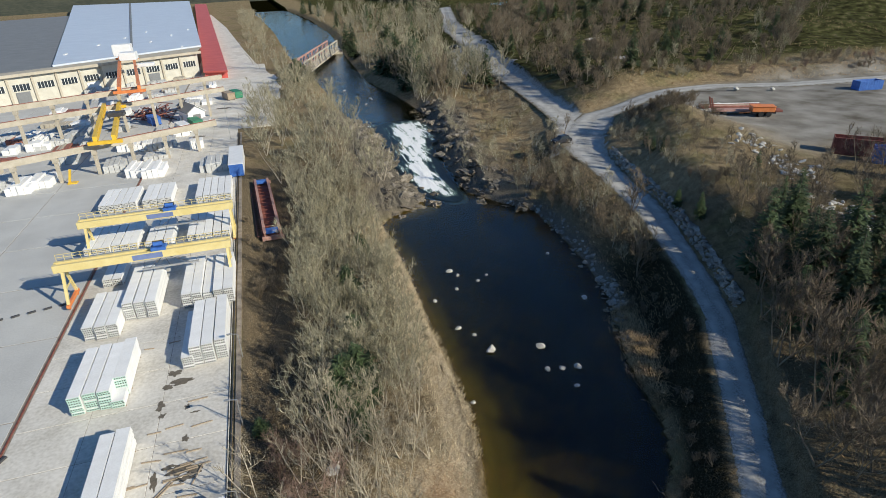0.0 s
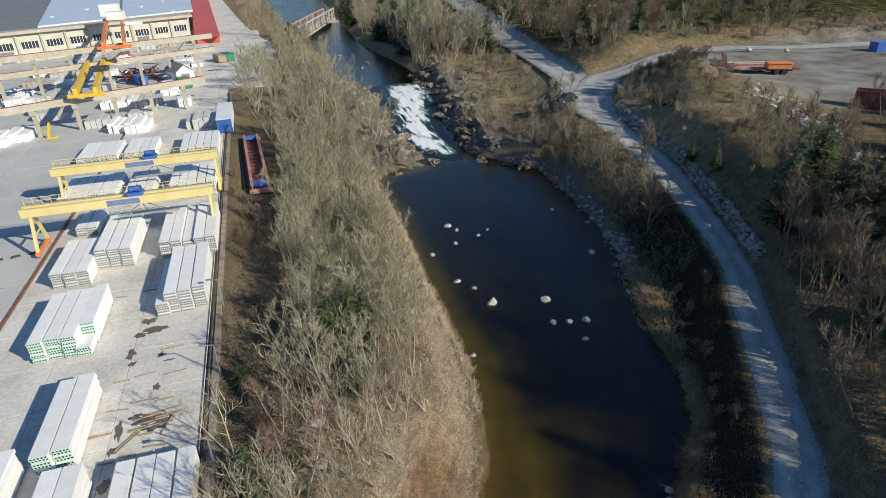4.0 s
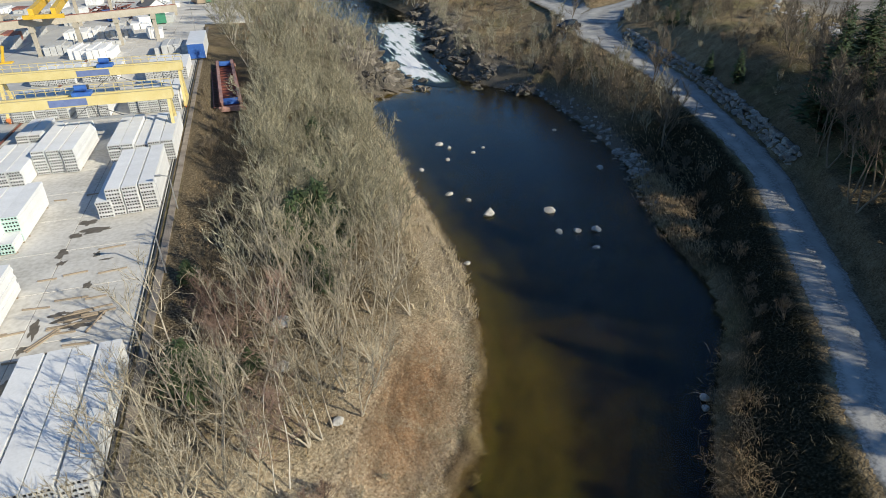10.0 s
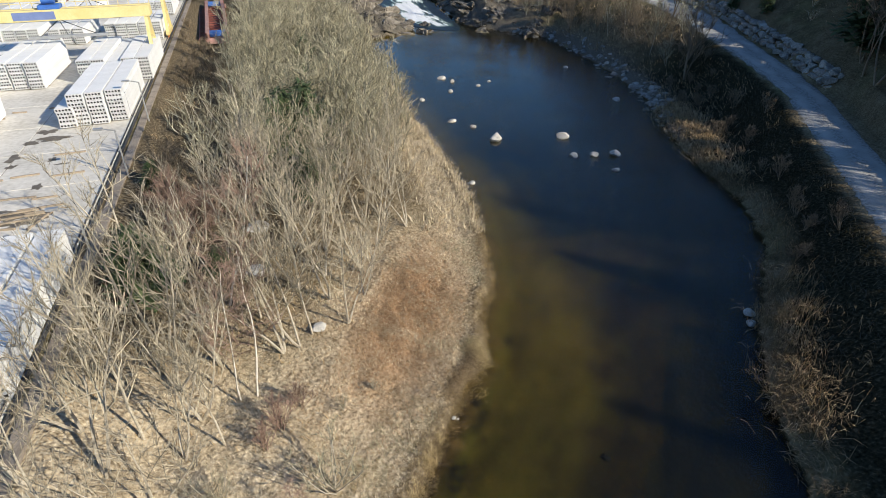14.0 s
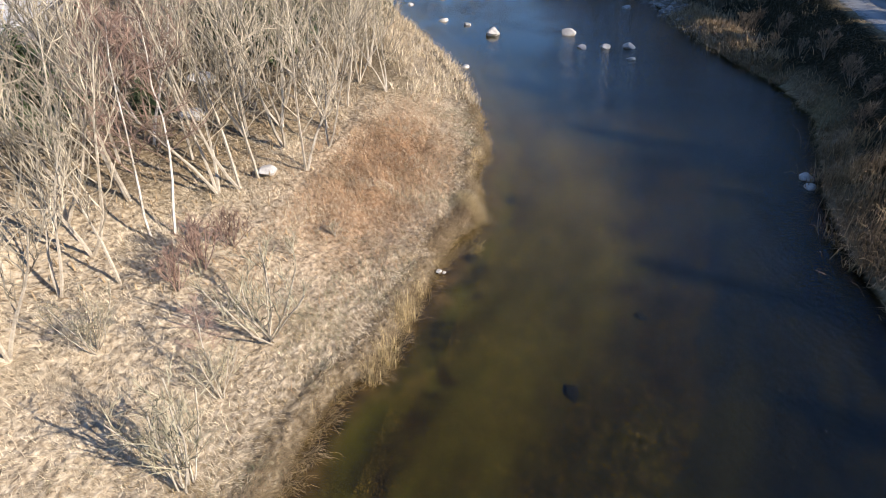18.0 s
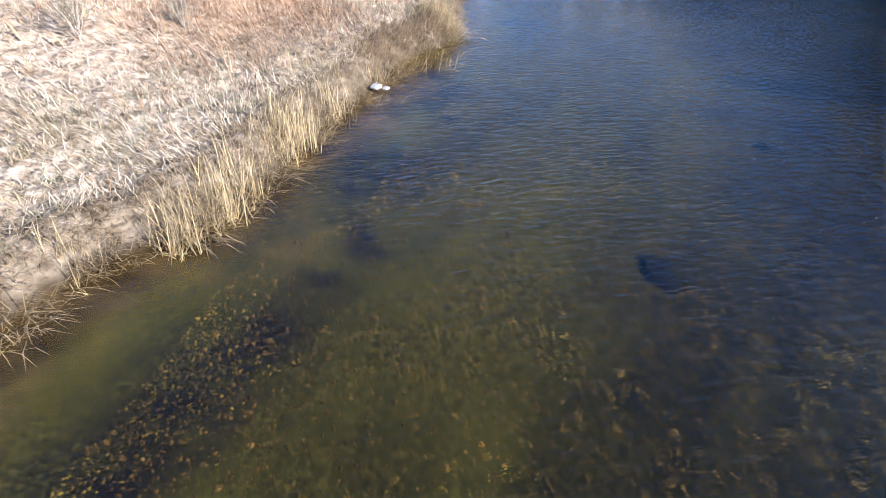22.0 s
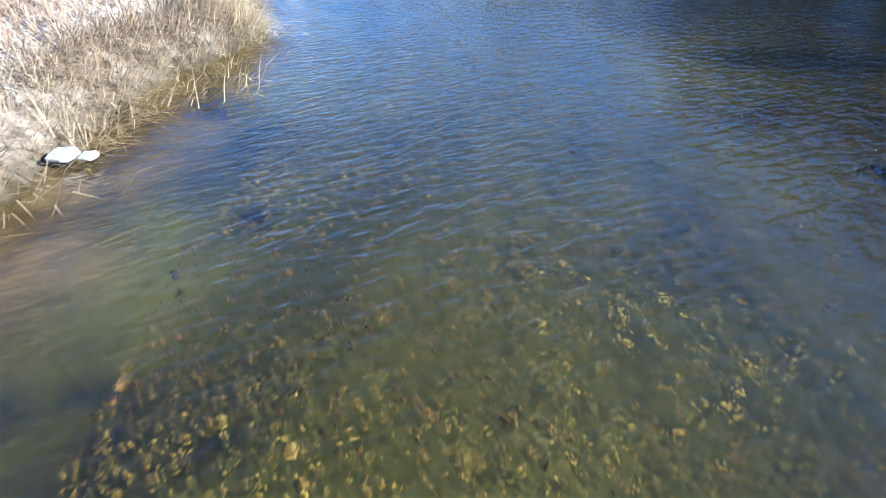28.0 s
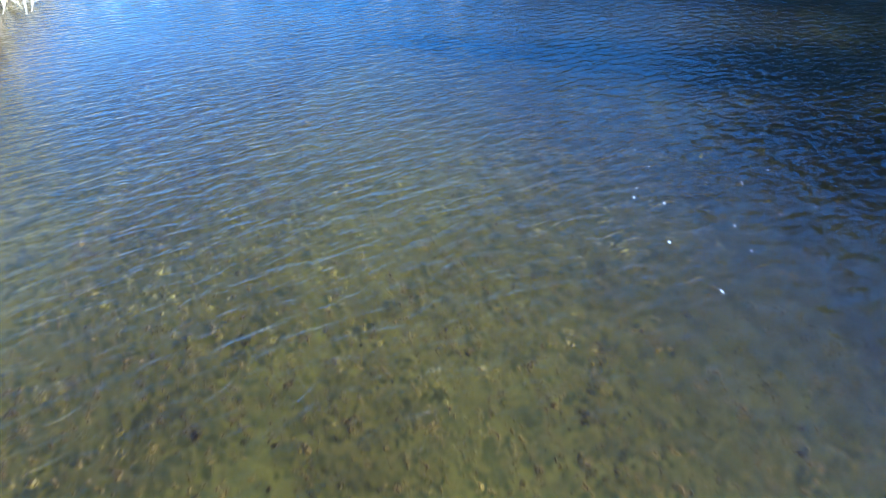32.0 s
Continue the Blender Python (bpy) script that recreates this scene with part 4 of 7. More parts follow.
def steel_mould():
    m = tagged(empty("steel_mould", (-3.4, 86.5, height(-2.2, 100) + 0.25), 2.0), "long rusty red steel casting mould lying beside the yard", "steel mould")
    n = 29.0
    part("floor", box_bm(0.35, 0, 0, 2.45, n, 0.25, 0.02), M_RUST, m)
    for x in (0.1, 2.5):
        part("side_wall", box_bm(x, 0.0, 0.15, x + 0.22, n, 1.25, 0.03), M_PINK, m, "faded pinkish red side wall")
        part("top_flange", box_bm(x - 0.12, 0, 1.252, x + 0.34, n, 1.34), M_PINK, m)
    for i in range(15):
        y = 0.6 + i * (n - 1.2) / 14
        part("rib", beam_bm((-0.02, y, 0.1), (-0.02, y, 1.2), 0.14, 0.18), M_RUST, m)
        part("rib", beam_bm((2.84, y, 0.1), (2.84, y, 1.2), 0.14, 0.18), M_RUST, m)
        part("cross_bar", box_bm(0.33, y - 0.06, 0.5, 2.49, y + 0.06, 0.62), M_RUST, m)
    for y in (0.9, n - 1.5):
        part("end_frame", box_bm(0.4, y, 0.64, 2.4, y + 1.2, 1.25, 0.05), M_BLUE, m, "blue end frame")
    part("end_plate", box_bm(-0.3, -0.3, 0, 3.2, 0.0, 0.7, 0.03), M_PINK, m)
    part("end_plate", box_bm(-0.3, n, 0, 3.2, n + 0.3, 0.7, 0.03), M_PINK, m)
    # the ladder-like frame leaning along it
    f = tagged(empty("steel_ladder", (-4.35, 87.5, height(-4, 100) + 0.12), 2.0), "narrow rusty ladder frame lying beside the red mould", "steel ladder")
    for x in (0, 0.7):
        part("rail_bar", beam_bm((x, 0, 0.3), (x, 26, 0.3), 0.12, 0.2), M_BRICKR, f)
    for i in range(27):
        part("rung", beam_bm((0, i, 0.3), (0.7, i, 0.3), 0.08, 0.1), M_BRICKR, f)


steel_mould()


def site_container(x, y, rz, label):
    c = tagged(empty("site_container", (x, y, YZ), rz), label, "container")
    part("body", box_bm(0, 0, 0.15, 2.9, 15, 2.7, 0.05), M_WHITE, c)
    part("roof", box_bm(-0.05, -0.05, 2.702, 2.95, 15.05, 2.8, 0.02), M_WHITE, c, "pale blue white roof")
    part("end_panel", box_bm(0.05, -0.08, 0.2, 2.85, -0.003, 2.65), M_BLUE, c, "bright blue end panel")
    for i in range(9):
        part("rib", box_bm(0.15 + i * 0.3, -0.13, 0.25, 0.27 + i * 0.3, -0.083, 2.6), M_BLUE, c)
    part("skid", box_bm(0.2, 0, 0, 0.5, 15, 0.15), M_DARK, c)
    part("skid", box_bm(2.4, 0, 0, 2.7, 15, 0.15), M_DARK, c)


site_container(-9.0, 119.6, 0.0, "white and blue site container at the yard edge")

# ---- factory hall, crane runways and clutter at the yard's end ----


def prism(corners, z0, z1):
    bm = bmesh.new()
    lo = [bm.verts.new((x, y, z0)) for x, y in corners]
    hi = [bm.verts.new((x, y, z1)) for x, y in corners]
    bm.faces.new(lo[::-1])
    bm.faces.new(hi)
    n = len(corners)
    for i in range(n):
        bm.faces.new((lo[i], lo[(i + 1) % n], hi[(i + 1) % n], hi[i]))
    return bm


def hall():
    h = tagged(empty("factory_hall"), "long cream concrete hall with pale metal roof and red lean-to", "factory hall")
    turn = Matrix.Translation((-24, 276, 0)) @ Matrix.Rotation(radians(31.5), 4, "Z")

    def front(name, bm, material, parent, label=""):
        bm.transform(turn)
        return part(name, bm, material, parent, label)

    front("wall_front", box_bm(-150, 0, YZ, 0, 0.8, 12.4), M_CREAM, h)
    front("eaves_beam", box_bm(-150, -1.6, 12.45, 1.5, -0.4, 13.5, 0.05), M_BEAM, h, "weathered concrete eaves beam")
    part("flat_roof", prism([(-152, 199), (-24.6, 277.4), (-23.6, 304), (-75, 262.5), (-155, 214)], 12.41, 12.6), M_BEAM, h, "narrow flat roof strip")
    part("roof", prism([(-75, 263), (-23.5, 305), (-85, 1060), (-262, 1120)], 12.4, 13.2), M_ROOFW, h, "pale blue grey metal roof")
    part("roof_seam", prism([(-50.6, 284.5), (-49.8, 285), (-172, 1080), (-175, 1080)], 13.2, 13.5), M_ROOFG, h)
    part("roof", prism([(-240, 165), (-75.6, 263.5), (-179, 750), (-330, 640)], 11.6, 12.2), M_ROOFG, h, "dark grey flat roof")
    part("lean_to_roof", prism([(-21.5, 262), (-11.8, 258), (-62, 1076), (-81, 1100)], 6.2, 6.9), M_ROOFR, h, "red metal lean-to roof")
    part("lean_to_wall", box_bm(-21, 262.5, YZ, -12.3, 263, 6.2), M_ROOFR, h)
    part("lean_to_wall", prism([(-12.9, 263.1), (-12.4, 263.1), (-62.4, 1070), (-63.4, 1070)], YZ, 6.2), M_ROOFR, h)
    part("side_wall", prism([(-24.9, 276), (-24.0, 276), (-85.5, 1055), (-86.6, 1055)], YZ, 12.3), M_CREAM, h)
    for i in range(19):
        x = -147 + i * 7.8
        w = front("window", box_bm(x, -0.16, 7.6, x + 5.4, -0.004, 9.8), M_GLASS, h, "dark strip window")
        for k in range(6):
            front("mullion", box_bm(x + k * 1.06 - 0.07, -0.23, 7.6, x + k * 1.06 + 0.07, -0.163, 9.8), M_WHITE, w)
        front("pilaster", box_bm(x - 1.6, -0.6, YZ, x - 0.9, -0.004, 12.4), M_BEAM, h)
        if i % 3 == 1:
            front("gate", box_bm(x + 0.4, -0.3, YZ, x + 4.8, -0.006, YZ + 3.7), M_WHITE if i % 2 else M_ROOFG, h, "roller gate")
    for i in range(9):
        part("roof_vent", box_bm(-80 + i * 6, 300 + 37 * (i % 4), 13.2, -79.2 + i * 6, 304 + 37 * (i % 4), 13.6, 0.05), M_WHITE, h, "small white roof vent")


hall()


def runway(x0, y0, x1, y1, z, n, w=0.9):
    r = tagged(empty("crane_runway"), "weathered concrete crane runway beam on tall columns", "crane runway", "crane runways at the hall")
    part("runway_beam", beam_bm((x0, y0, z), (x1, y1, z), w, 1.3), M_BEAM, r)
    part("crane_rail", beam_bm((x0, y0, z + 0.72), (x1, y1, z + 0.72), 0.12, 0.14), M_RUST, r)
    for i in range(n):
        k = (i + 0.3) / n
        x, y = x0 + (x1 - x0) * k, y0 + (y1 - y0) * k
        part("column", box_bm(x - 0.35, y - 0.35, YZ, x + 0.35, y + 0.35, z - 0.65, 0.03), M_BEAM, r)
        part("corbel", beam_bm((x, y, z - 1.6), (x, y, z - 0.66), 1.2, 0.9), M_BEAM, r)
    return r


runway(-84, 109.5, -11.8, 147, 9.3, 11)
two = runway(-95, 143.5, -10.8, 188, 14.2, 12)
part("runway_beam", beam_bm((-95, 143.5, 10.6), (-10.8, 188, 10.6), 1.1, 1.2), M_BEAM, two)
part("crane_rail", beam_bm((-95, 143.5, 11.27), (-10.8, 188, 11.27), 0.12, 0.14), M_RUST, two)


def bridge_crane(x, y0, y1, material, label, w=1.6, z=8.7, cab=False, lean=-3.0):
    c = tagged(empty("bridge_crane"), label, "bridge crane")
    for s in (-w, w):
        part("bridge_girder", beam_bm((x + s, y0, z + 1.2), (x + s + lean, y1, z + 1.2), 0.8, 1.4), material, c)
    for k, y in ((0, y0), (1, y1)):
        part("end_truck", beam_bm((x - w - 1.5 + lean * k, y, z + 0.55), (x + w + 1.5 + lean * k, y, z + 0.55), 0.8, 0.7), material, c)
    part("hoist", box_bm(x - w - 1, (y0 + y1) / 2 - 1.4, z + 1.9, x + w - 1, (y0 + y1) / 2 + 1.4, z + 2.9, 0.1), M_DARK if not cab else M_WHITE, c)
    if cab:
        part("cab", box_bm(x + lean - 3.2, y1 - 6, z + 2, x + lean + 3.0, y1 - 1, z + 6, 0.1), M_WHITE, c, "tall white machine housing")
        part("cab", box_bm(x + lean * 0.7 - 2.6, y1 - 22, z + 2, x + lean * 0.7 + 2.6, y1 - 16, z + 4.5, 0.1), M_WHITE, c, "white machine housing")


bridge_crane(-32.9, 132.2, 174.1, M_YEL2, "strong yellow overhead crane spanning two runway beams", 1.8, 10.0, lean=-6.0)
bridge_crane(-32.8, 169.0, 251.2, M_ORANGE, "orange overhead crane with white housings", 2.4, 14.4, True, -13.6)

rc = random.Random(8)


def pallet_pile(x, y, w, d, h, material, label, name="element_pile", n=3):
    p = tagged(empty(name, (x, y, YZ), rc.uniform(-6, 6)), label, "concrete elements", "piles of elements at the hall")
    for i in range(n):
        part("element", box_bm(-w / 2 + i * w / n, -d / 2 + rc.uniform(0, 0.5), 0, -w / 2 + (i + 0.92) * w / n, d / 2 - rc.uniform(0, 0.5), h * rc.uniform(0.7, 1.0), 0.03), material, p)
    return p


for i in range(80):
    x, y = rc.uniform(-75, -17), rc.uniform(140, 262)
    if x < -75 + (y - 126) * 0.1 or -43 < x < -35 and 130 < y < 176 or (y < 137 and x > -26):
        continue
    pallet_pile(x, y, rc.uniform(2.5, 5.5), rc.uniform(4, 9), rc.uniform(1.0, 2.4), rc.choice([M_SLABEND, M_SLAB, M_WHITE, M_BEAM, M_BRICKR, M_SLABEND, M_SLABEND]), "pile of pale concrete elements on the factory yard", n=rc.choice([2, 3, 4, 5]))
for x, y in ((-33.3, 137.4), (-27.6, 131.4), (-24.4, 129.9), (-33.6, 155.3), (-29.9, 154.2), (-13.0, 129.2), (-11.6, 128.6), (-46.0, 131.7), (-49.0, 128.8), (-53.2, 132.5), (-26.4, 153.1), (-62.3, 210.0), (-61.6, 177.0), (-51.2, 167.6), (-66.8, 178.1)):
    pallet_pile(x, y, 4.4, 7.5, 2.0, rc.choice((M_SLAB, M_SLABEND)), "pile of white concrete elements on the factory yard", n=4)
for x, y, m, lab in ((-8.5, 214, M_GREEN, "green waste container by the fence"), (-11.0, 212, M_WOOD, "brown open waste container by the fence"), (-22, 168, M_WHITE, "small white steel shed on the yard"), (-31, 182, M_BLUE, "bright blue machine cover"), (-19, 172, M_GREEN, "green yard machine standing by the hall")):
    c = tagged(empty("waste_container", (x, y, YZ), 20), lab, "container")
    part("body", box_bm(-1.3, -3, 0.2, 1.3, 3, 2.2, 0.05), m, c)
    part("rim", box_bm(-1.4, -3.1, 2.202, 1.4, 3.1, 2.35, 0.03), m, c)
    part("skid", box_bm(-1.0, -3, 0, -0.8, 3, 0.2), M_DARK, c)
    part("skid", box_bm(0.8, -3, 0, 1.0, 3, 0.2), M_DARK, c)



def gable_shed(x, y):
    c = tagged(empty("yard_shed", (x, y, YZ), 24), "small white gabled shed on the factory yard", "shed")
    part("body", box_bm(-2.4, -4, 0, 2.4, 4, 3.2), M_WHITE, c)
    for k in (-1, 1):
        bm = bmesh.new()
        v = [bm.verts.new(p) for p in ((k * 2.8, -4.4, 3.1), (k * 2.8, 4.4, 3.1), (0, 4.4, 5.0), (0, -4.4, 5.0), (k * 2.8, -4.4, 3.25), (k * 2.8, 4.4, 3.25), (0, 4.4, 5.15), (0, -4.4, 5.15))]
        for q in ((0, 1, 2, 3), (4, 5, 6, 7), (0, 1, 5, 4), (1, 2, 6, 5), (2, 3, 7, 6), (3, 0, 4, 7)):
            bm.faces.new([v[i] for i in q])
        part("roof_pitch", bm, M_ROOFG if k < 0 else M_SLAB, c)
    for y1 in (-3.998, 3.998):
        bm = bmesh.new()
        bm.faces.new([bm.verts.new(p) for p in ((-2.4, y1, 3.2), (2.4, y1, 3.2), (0, y1, 4.95))])
        part("gable", bm, M_WHITE, c)
    part("door", box_bm(-1.1, -4.05, 0, 1.1, -4.003, 2.6), M_ROOFG, c)


gable_shed(-20.4, 180.6)
rods = tagged(empty("rebar_heap", (-32.6, 193.4, YZ), 15), "heap of rusty reinforcement cages on the factory yard", "steel heap")
for i in range(46):
    a = Vector((rc.uniform(-5, 5), rc.uniform(-9, 9), rc.uniform(0.1, 2.2)))
    d = Vector((rc.gauss(0, 0.5), 1, rc.gauss(0, 0.06))).normalized() * rc.uniform(2, 4.5)
    part("rebar_cage", beam_bm(a - d, a + d, rc.uniform(0.2, 0.5), rc.uniform(0.1, 0.3)), M_RUST if i % 3 else M_BRICKR, rods)

# ---- footbridge over the upper river ----


def truss_bridge():
    a, b = Vector((15.7, 246, 4.2)), Vector((40.2, 326, 4.2))
    g = tagged(empty("truss_bridge"), "steel truss footbridge with pale deck and abutments", "bridge")
    d = (b - a).normalized()
    s = Vector((d.y, -d.x, 0)) * 2.6
    part("deck", beam_bm(a, b, 5.0, 0.4), M_BEAM, g)
    n = 12
    for k in (-1, 1):
        m = M_BEAM if k > 0 else M_PINK
        part("bottom_chord", beam_bm(a + s * k, b + s * k, 0.5, 0.6), m, g)
        up = Vector((0, 0, 5.0))
        part("top_chord", beam_bm(a + s * k + up, b + s * k + up, 0.5, 0.6), m, g)
        for i in range(n + 1):
            p = a.lerp(b, i / n) + s * k
            part("upright", beam_bm(p, p + up, 0.35, 0.35), m, g)
            if i < n:
                q = a.lerp(b, (i + 1) / n) + s * k
                part("diagonal", beam_bm(p if i % 2 else p + up, q + up if i % 2 else q, 0.3, 0.3), m, g)
    part("abutment", box_bm(11.5, 238, 0, 19.0, 246, 5.0, 0.1), M_BEAM, g, "pale concrete abutment")
    part("abutment", box_bm(36.5, 325, 0, 45, 334, 4.2, 0.1), M_BEAM, g, "pale concrete abutment")


truss_bridge()

# ---- rocks ----


def rock_mesh(name, seed, material, flat=0.7, sub=2):
    bm = bmesh.new()
    bmesh.ops.create_icosphere(bm, subdivisions=sub, radius=0.5)
    r = random.Random(seed)
    o = Vector((r.uniform(-9, 9), r.uniform(-9, 9), r.uniform(-9, 9)))
    cuts = [(Vector((r.gauss(0, 1), r.gauss(0, 1), r.gauss(0, 1))).normalized(), r.uniform(0.22, 0.42)) for _ in range(11)]
    for v in bm.verts:
        v.co *= 1 + 0.35 * noise.noise(v.co * 2.2 + o)
        for nrm, c in cuts:
            k = v.co.dot(nrm)
            if k > c:
                v.co -= nrm * (k - c) * 0.9
        v.co.z *= flat
    me = bpy.data.meshes.new(name)
    bm.to_mesh(me)
    bm.free()
    me.materials.append(material)
    return me


BOULDERS = [rock_mesh("boulder", s, M_BOULD, 0.75, 3) for s in range(5)]
rb = random.Random(5)
# x, y, size: pale boulders standing in the pool
for x, y, s in ((20.7, 49.5, 1.7), (26.4, 48.1, 1.35), (25.2, 43.9, 1.0), (26.9, 43.5, 1.0), (28.6, 43.2, 1.35), (26.9, 40.4, 0.8), (15.6, 41.6, 0.75), (36.8, 56.2, 1.25), (23.4, 22.6, 0.95), (22.9, 21.9, 0.7),
                (17.8, 62.5, 0.9), (18.6, 55.2, 1.0), (20.0, 53.0, 0.8), (21.6, 64.5, 0.9), (25.2, 65.8, 0.8), (27.0, 67.0, 0.6), (38.4, 70.0, 0.8), (35, 195, 2.2), (29, 215, 1.6), (32, 188, 1.2),
                (22.3, 70, 1.2), (23.0, 68.3, 0.9)):
    b = tagged(new("boulder", rb.choice(BOULDERS)), "pale grey boulder standing in the river", "boulder", "boulders in the river")
    b.matrix_world = pose(x, y, float(water_level(y)) + 0.0 * s, rb.uniform(-10, 10), rb.uniform(-10, 10), rb.uniform(0, 360)) @ Matrix.Diagonal((s * rb.uniform(0.75, 1.0), s * 0.72, s * 0.8, 1))



def crag_mesh(name, seed, material):
    """A broken block of bedrock with steep joints and a stepped top."""
    bm = bmesh.new()
    bmesh.ops.create_icosphere(bm, subdivisions=4, radius=0.5)
    r = random.Random(seed)
    o = Vector((r.uniform(-9, 9), r.uniform(-9, 9), r.uniform(-9, 9)))
    cuts = [(Vector((r.gauss(0, 1), r.gauss(0, 1), r.gauss(0, 0.8))).normalized(), r.uniform(0.2, 0.4)) for _ in range(16)]
    for v in bm.verts:
        for nrm, c in cuts:
            k = v.co.dot(nrm)
            if k > c:
                v.co -= nrm * (k - c)
        cell = noise.cell(v.co * 5.5 + o)
        v.co *= 1 + 0.22 * cell + 0.30 * noise.noise(v.co * 3 + o) + 0.10 * noise.noise(v.co * 9 + o)
        v.co.z *= 0.62
    me = bpy.data.meshes.new(name)
    bm.to_mesh(me)
    bm.free()
    me.materials.append(material)
    return me


CRAGS = [crag_mesh("rock", 60 + s, M_ROCK) for s in range(6)]
ROCKS = [rock_mesh("rock", 30 + s, M_ROCK, 0.75, 3) for s in range(6)]
outcrop = tagged(empty("rock_outcrop"), "jagged brown bedrock round the rapids", "rock", kind="stuff")


def strew_rocks(parent, spots, kinds=None):
    for x, y, s in spots:
        o = new("rock", rb.choice(kinds or ROCKS))
        o.parent = parent
        z = max(height(x, y), float(water_level(y)) - 0.3)
        o.matrix_basis = pose(x, y, z - 0.08 * s, rb.uniform(-25, 25), rb.uniform(-25, 25), rb.uniform(0, 360)) @ Matrix.Diagonal((s * rb.uniform(0.8, 1.5), s * rb.uniform(0.8, 1.3), s * rb.uniform(0.6, 1.0), 1))


spots = []
for i in range(110):
    y = rb.uniform(93, 160)
    xl = np.interp(y, [p[1] for p in LEFT], [p[0] for p in LEFT])
    spots.append((xl - rb.uniform(-2.5, 7) * (1 if y < 130 else 0.7), y, rb.uniform(1.0, 3.0) if i % 3 else rb.uniform(3.5, 7.5)))
for i in range(170):
    y = rb.uniform(90, 172)
    xr = np.interp(y, [p[1] for p in RIGHT], [p[0] for p in RIGHT])
    spots.append((xr + rb.uniform(-2.5, 9), y, rb.uniform(0.8, 2.6) if i % 4 else rb.uniform(3, 6)))
# blocks that part the white water, and the two large ledges
spots += [(35.9, 145.3, 2.6), (36.5, 137.2, 2.4), (37.9, 153.1, 2.2), (40.4, 151.8, 2.0), (38.8, 125.1, 4.5), (41, 127, 4.5), (43.5, 131, 5), (26.2, 142, 3.2), (28.4, 149, 2.2), (22.4, 162, 7.0), (19.5, 160, 6), (23.3, 130.4, 7), (21.5, 126, 7), (24.5, 121, 4.5),
          (32.2, 158, 1.8), (30.6, 152, 1.6), (42.5, 145, 3.6), (44.5, 139, 4.2), (22, 112, 5.5), (24.2, 107, 4.5), (19.5, 104, 5), (38.5, 117, 3.2), (37.5, 110, 2.8)]
strew_rocks(outcrop, spots, CRAGS)
riprap = tagged(empty("riprap"), "loose grey stones along the shaded shore", "stones", kind="stuff")
spots = []
for i in range(190):
    y = rb.uniform(44, 92) if i % 4 else rb.uniform(52, 60)
    xr = np.interp(y, [p[1] for p in RIGHT], [p[0] for p in RIGHT])
    spots.append((xr + rb.gauss(0.5, 0.6), y, rb.uniform(0.3, 1.0)))
RIPRAP = [rock_mesh("rock", 90 + s, M_WALLROCK, 0.8, 2) for s in range(4)]
strew_rocks(riprap, spots, RIPRAP)
wall = tagged(empty("boulder_wall"), "rough retaining wall of grey boulders beside the road", "boulder wall", kind="stuff")
WALLROCKS = [rock_mesh("rock", 80 + s, M_WALLROCK, 0.85, 3) for s in range(5)]
course = [p for p in resample(ROAD[4:12], 0.72) if 43 < p.y < 100]
for i, p in enumerate(course[:-1]):
    d = (course[i + 1] - p).normalized()
    for k in range(3):
        e = 2.35 + 0.75 * float(smooth(42, 75, p.y)) + 2.0 * math.exp(-((p.y - 104) / 9) ** 2) + 0.3 * k + rb.uniform(-0.12, 0.12)
        o = new("rock", rb.choice(WALLROCKS))
        o.parent = wall
        w = rb.uniform(0.75, 1.25)
        o.matrix_basis = pose(p.x + d.y * e + rb.uniform(-0.15, 0.15), p.y - d.x * e + rb.uniform(-0.2, 0.2), float(road_height(p.y)) + 0.3 + 0.52 * k, rb.uniform(-20, 20), rb.uniform(-20, 20), rb.uniform(0, 360)) @ Matrix.Diagonal((w * 1.1, w * 0.95, w * 0.85, 1))
rubble = tagged(empty("rubble_heap"), "heap of pale broken rock on the plateau edge", "rubble", kind="stuff")
spots = []
for i in range(240):
    a, b, w = rb.choice((((92.5, 102), (89, 98), 1.6), ((81, 77), (78.5, 73), 1.5), ((78, 68), (75.5, 60), 1.8), ((74, 57), (71, 48), 1.6), ((71.5, 50), (69.5, 44), 1.3)))
    k = rb.random()
    spots.append((a[0] + (b[0] - a[0]) * k + rb.gauss(0, w), a[1] + (b[1] - a[1]) * k + rb.gauss(0, w), rb.uniform(0.5, 1.4)))
PALE = [rock_mesh("rock", 45 + s, M_BOULD, 0.8, 3) for s in range(4)]
strew_rocks(rubble, spots, PALE)

# white water of the rapids


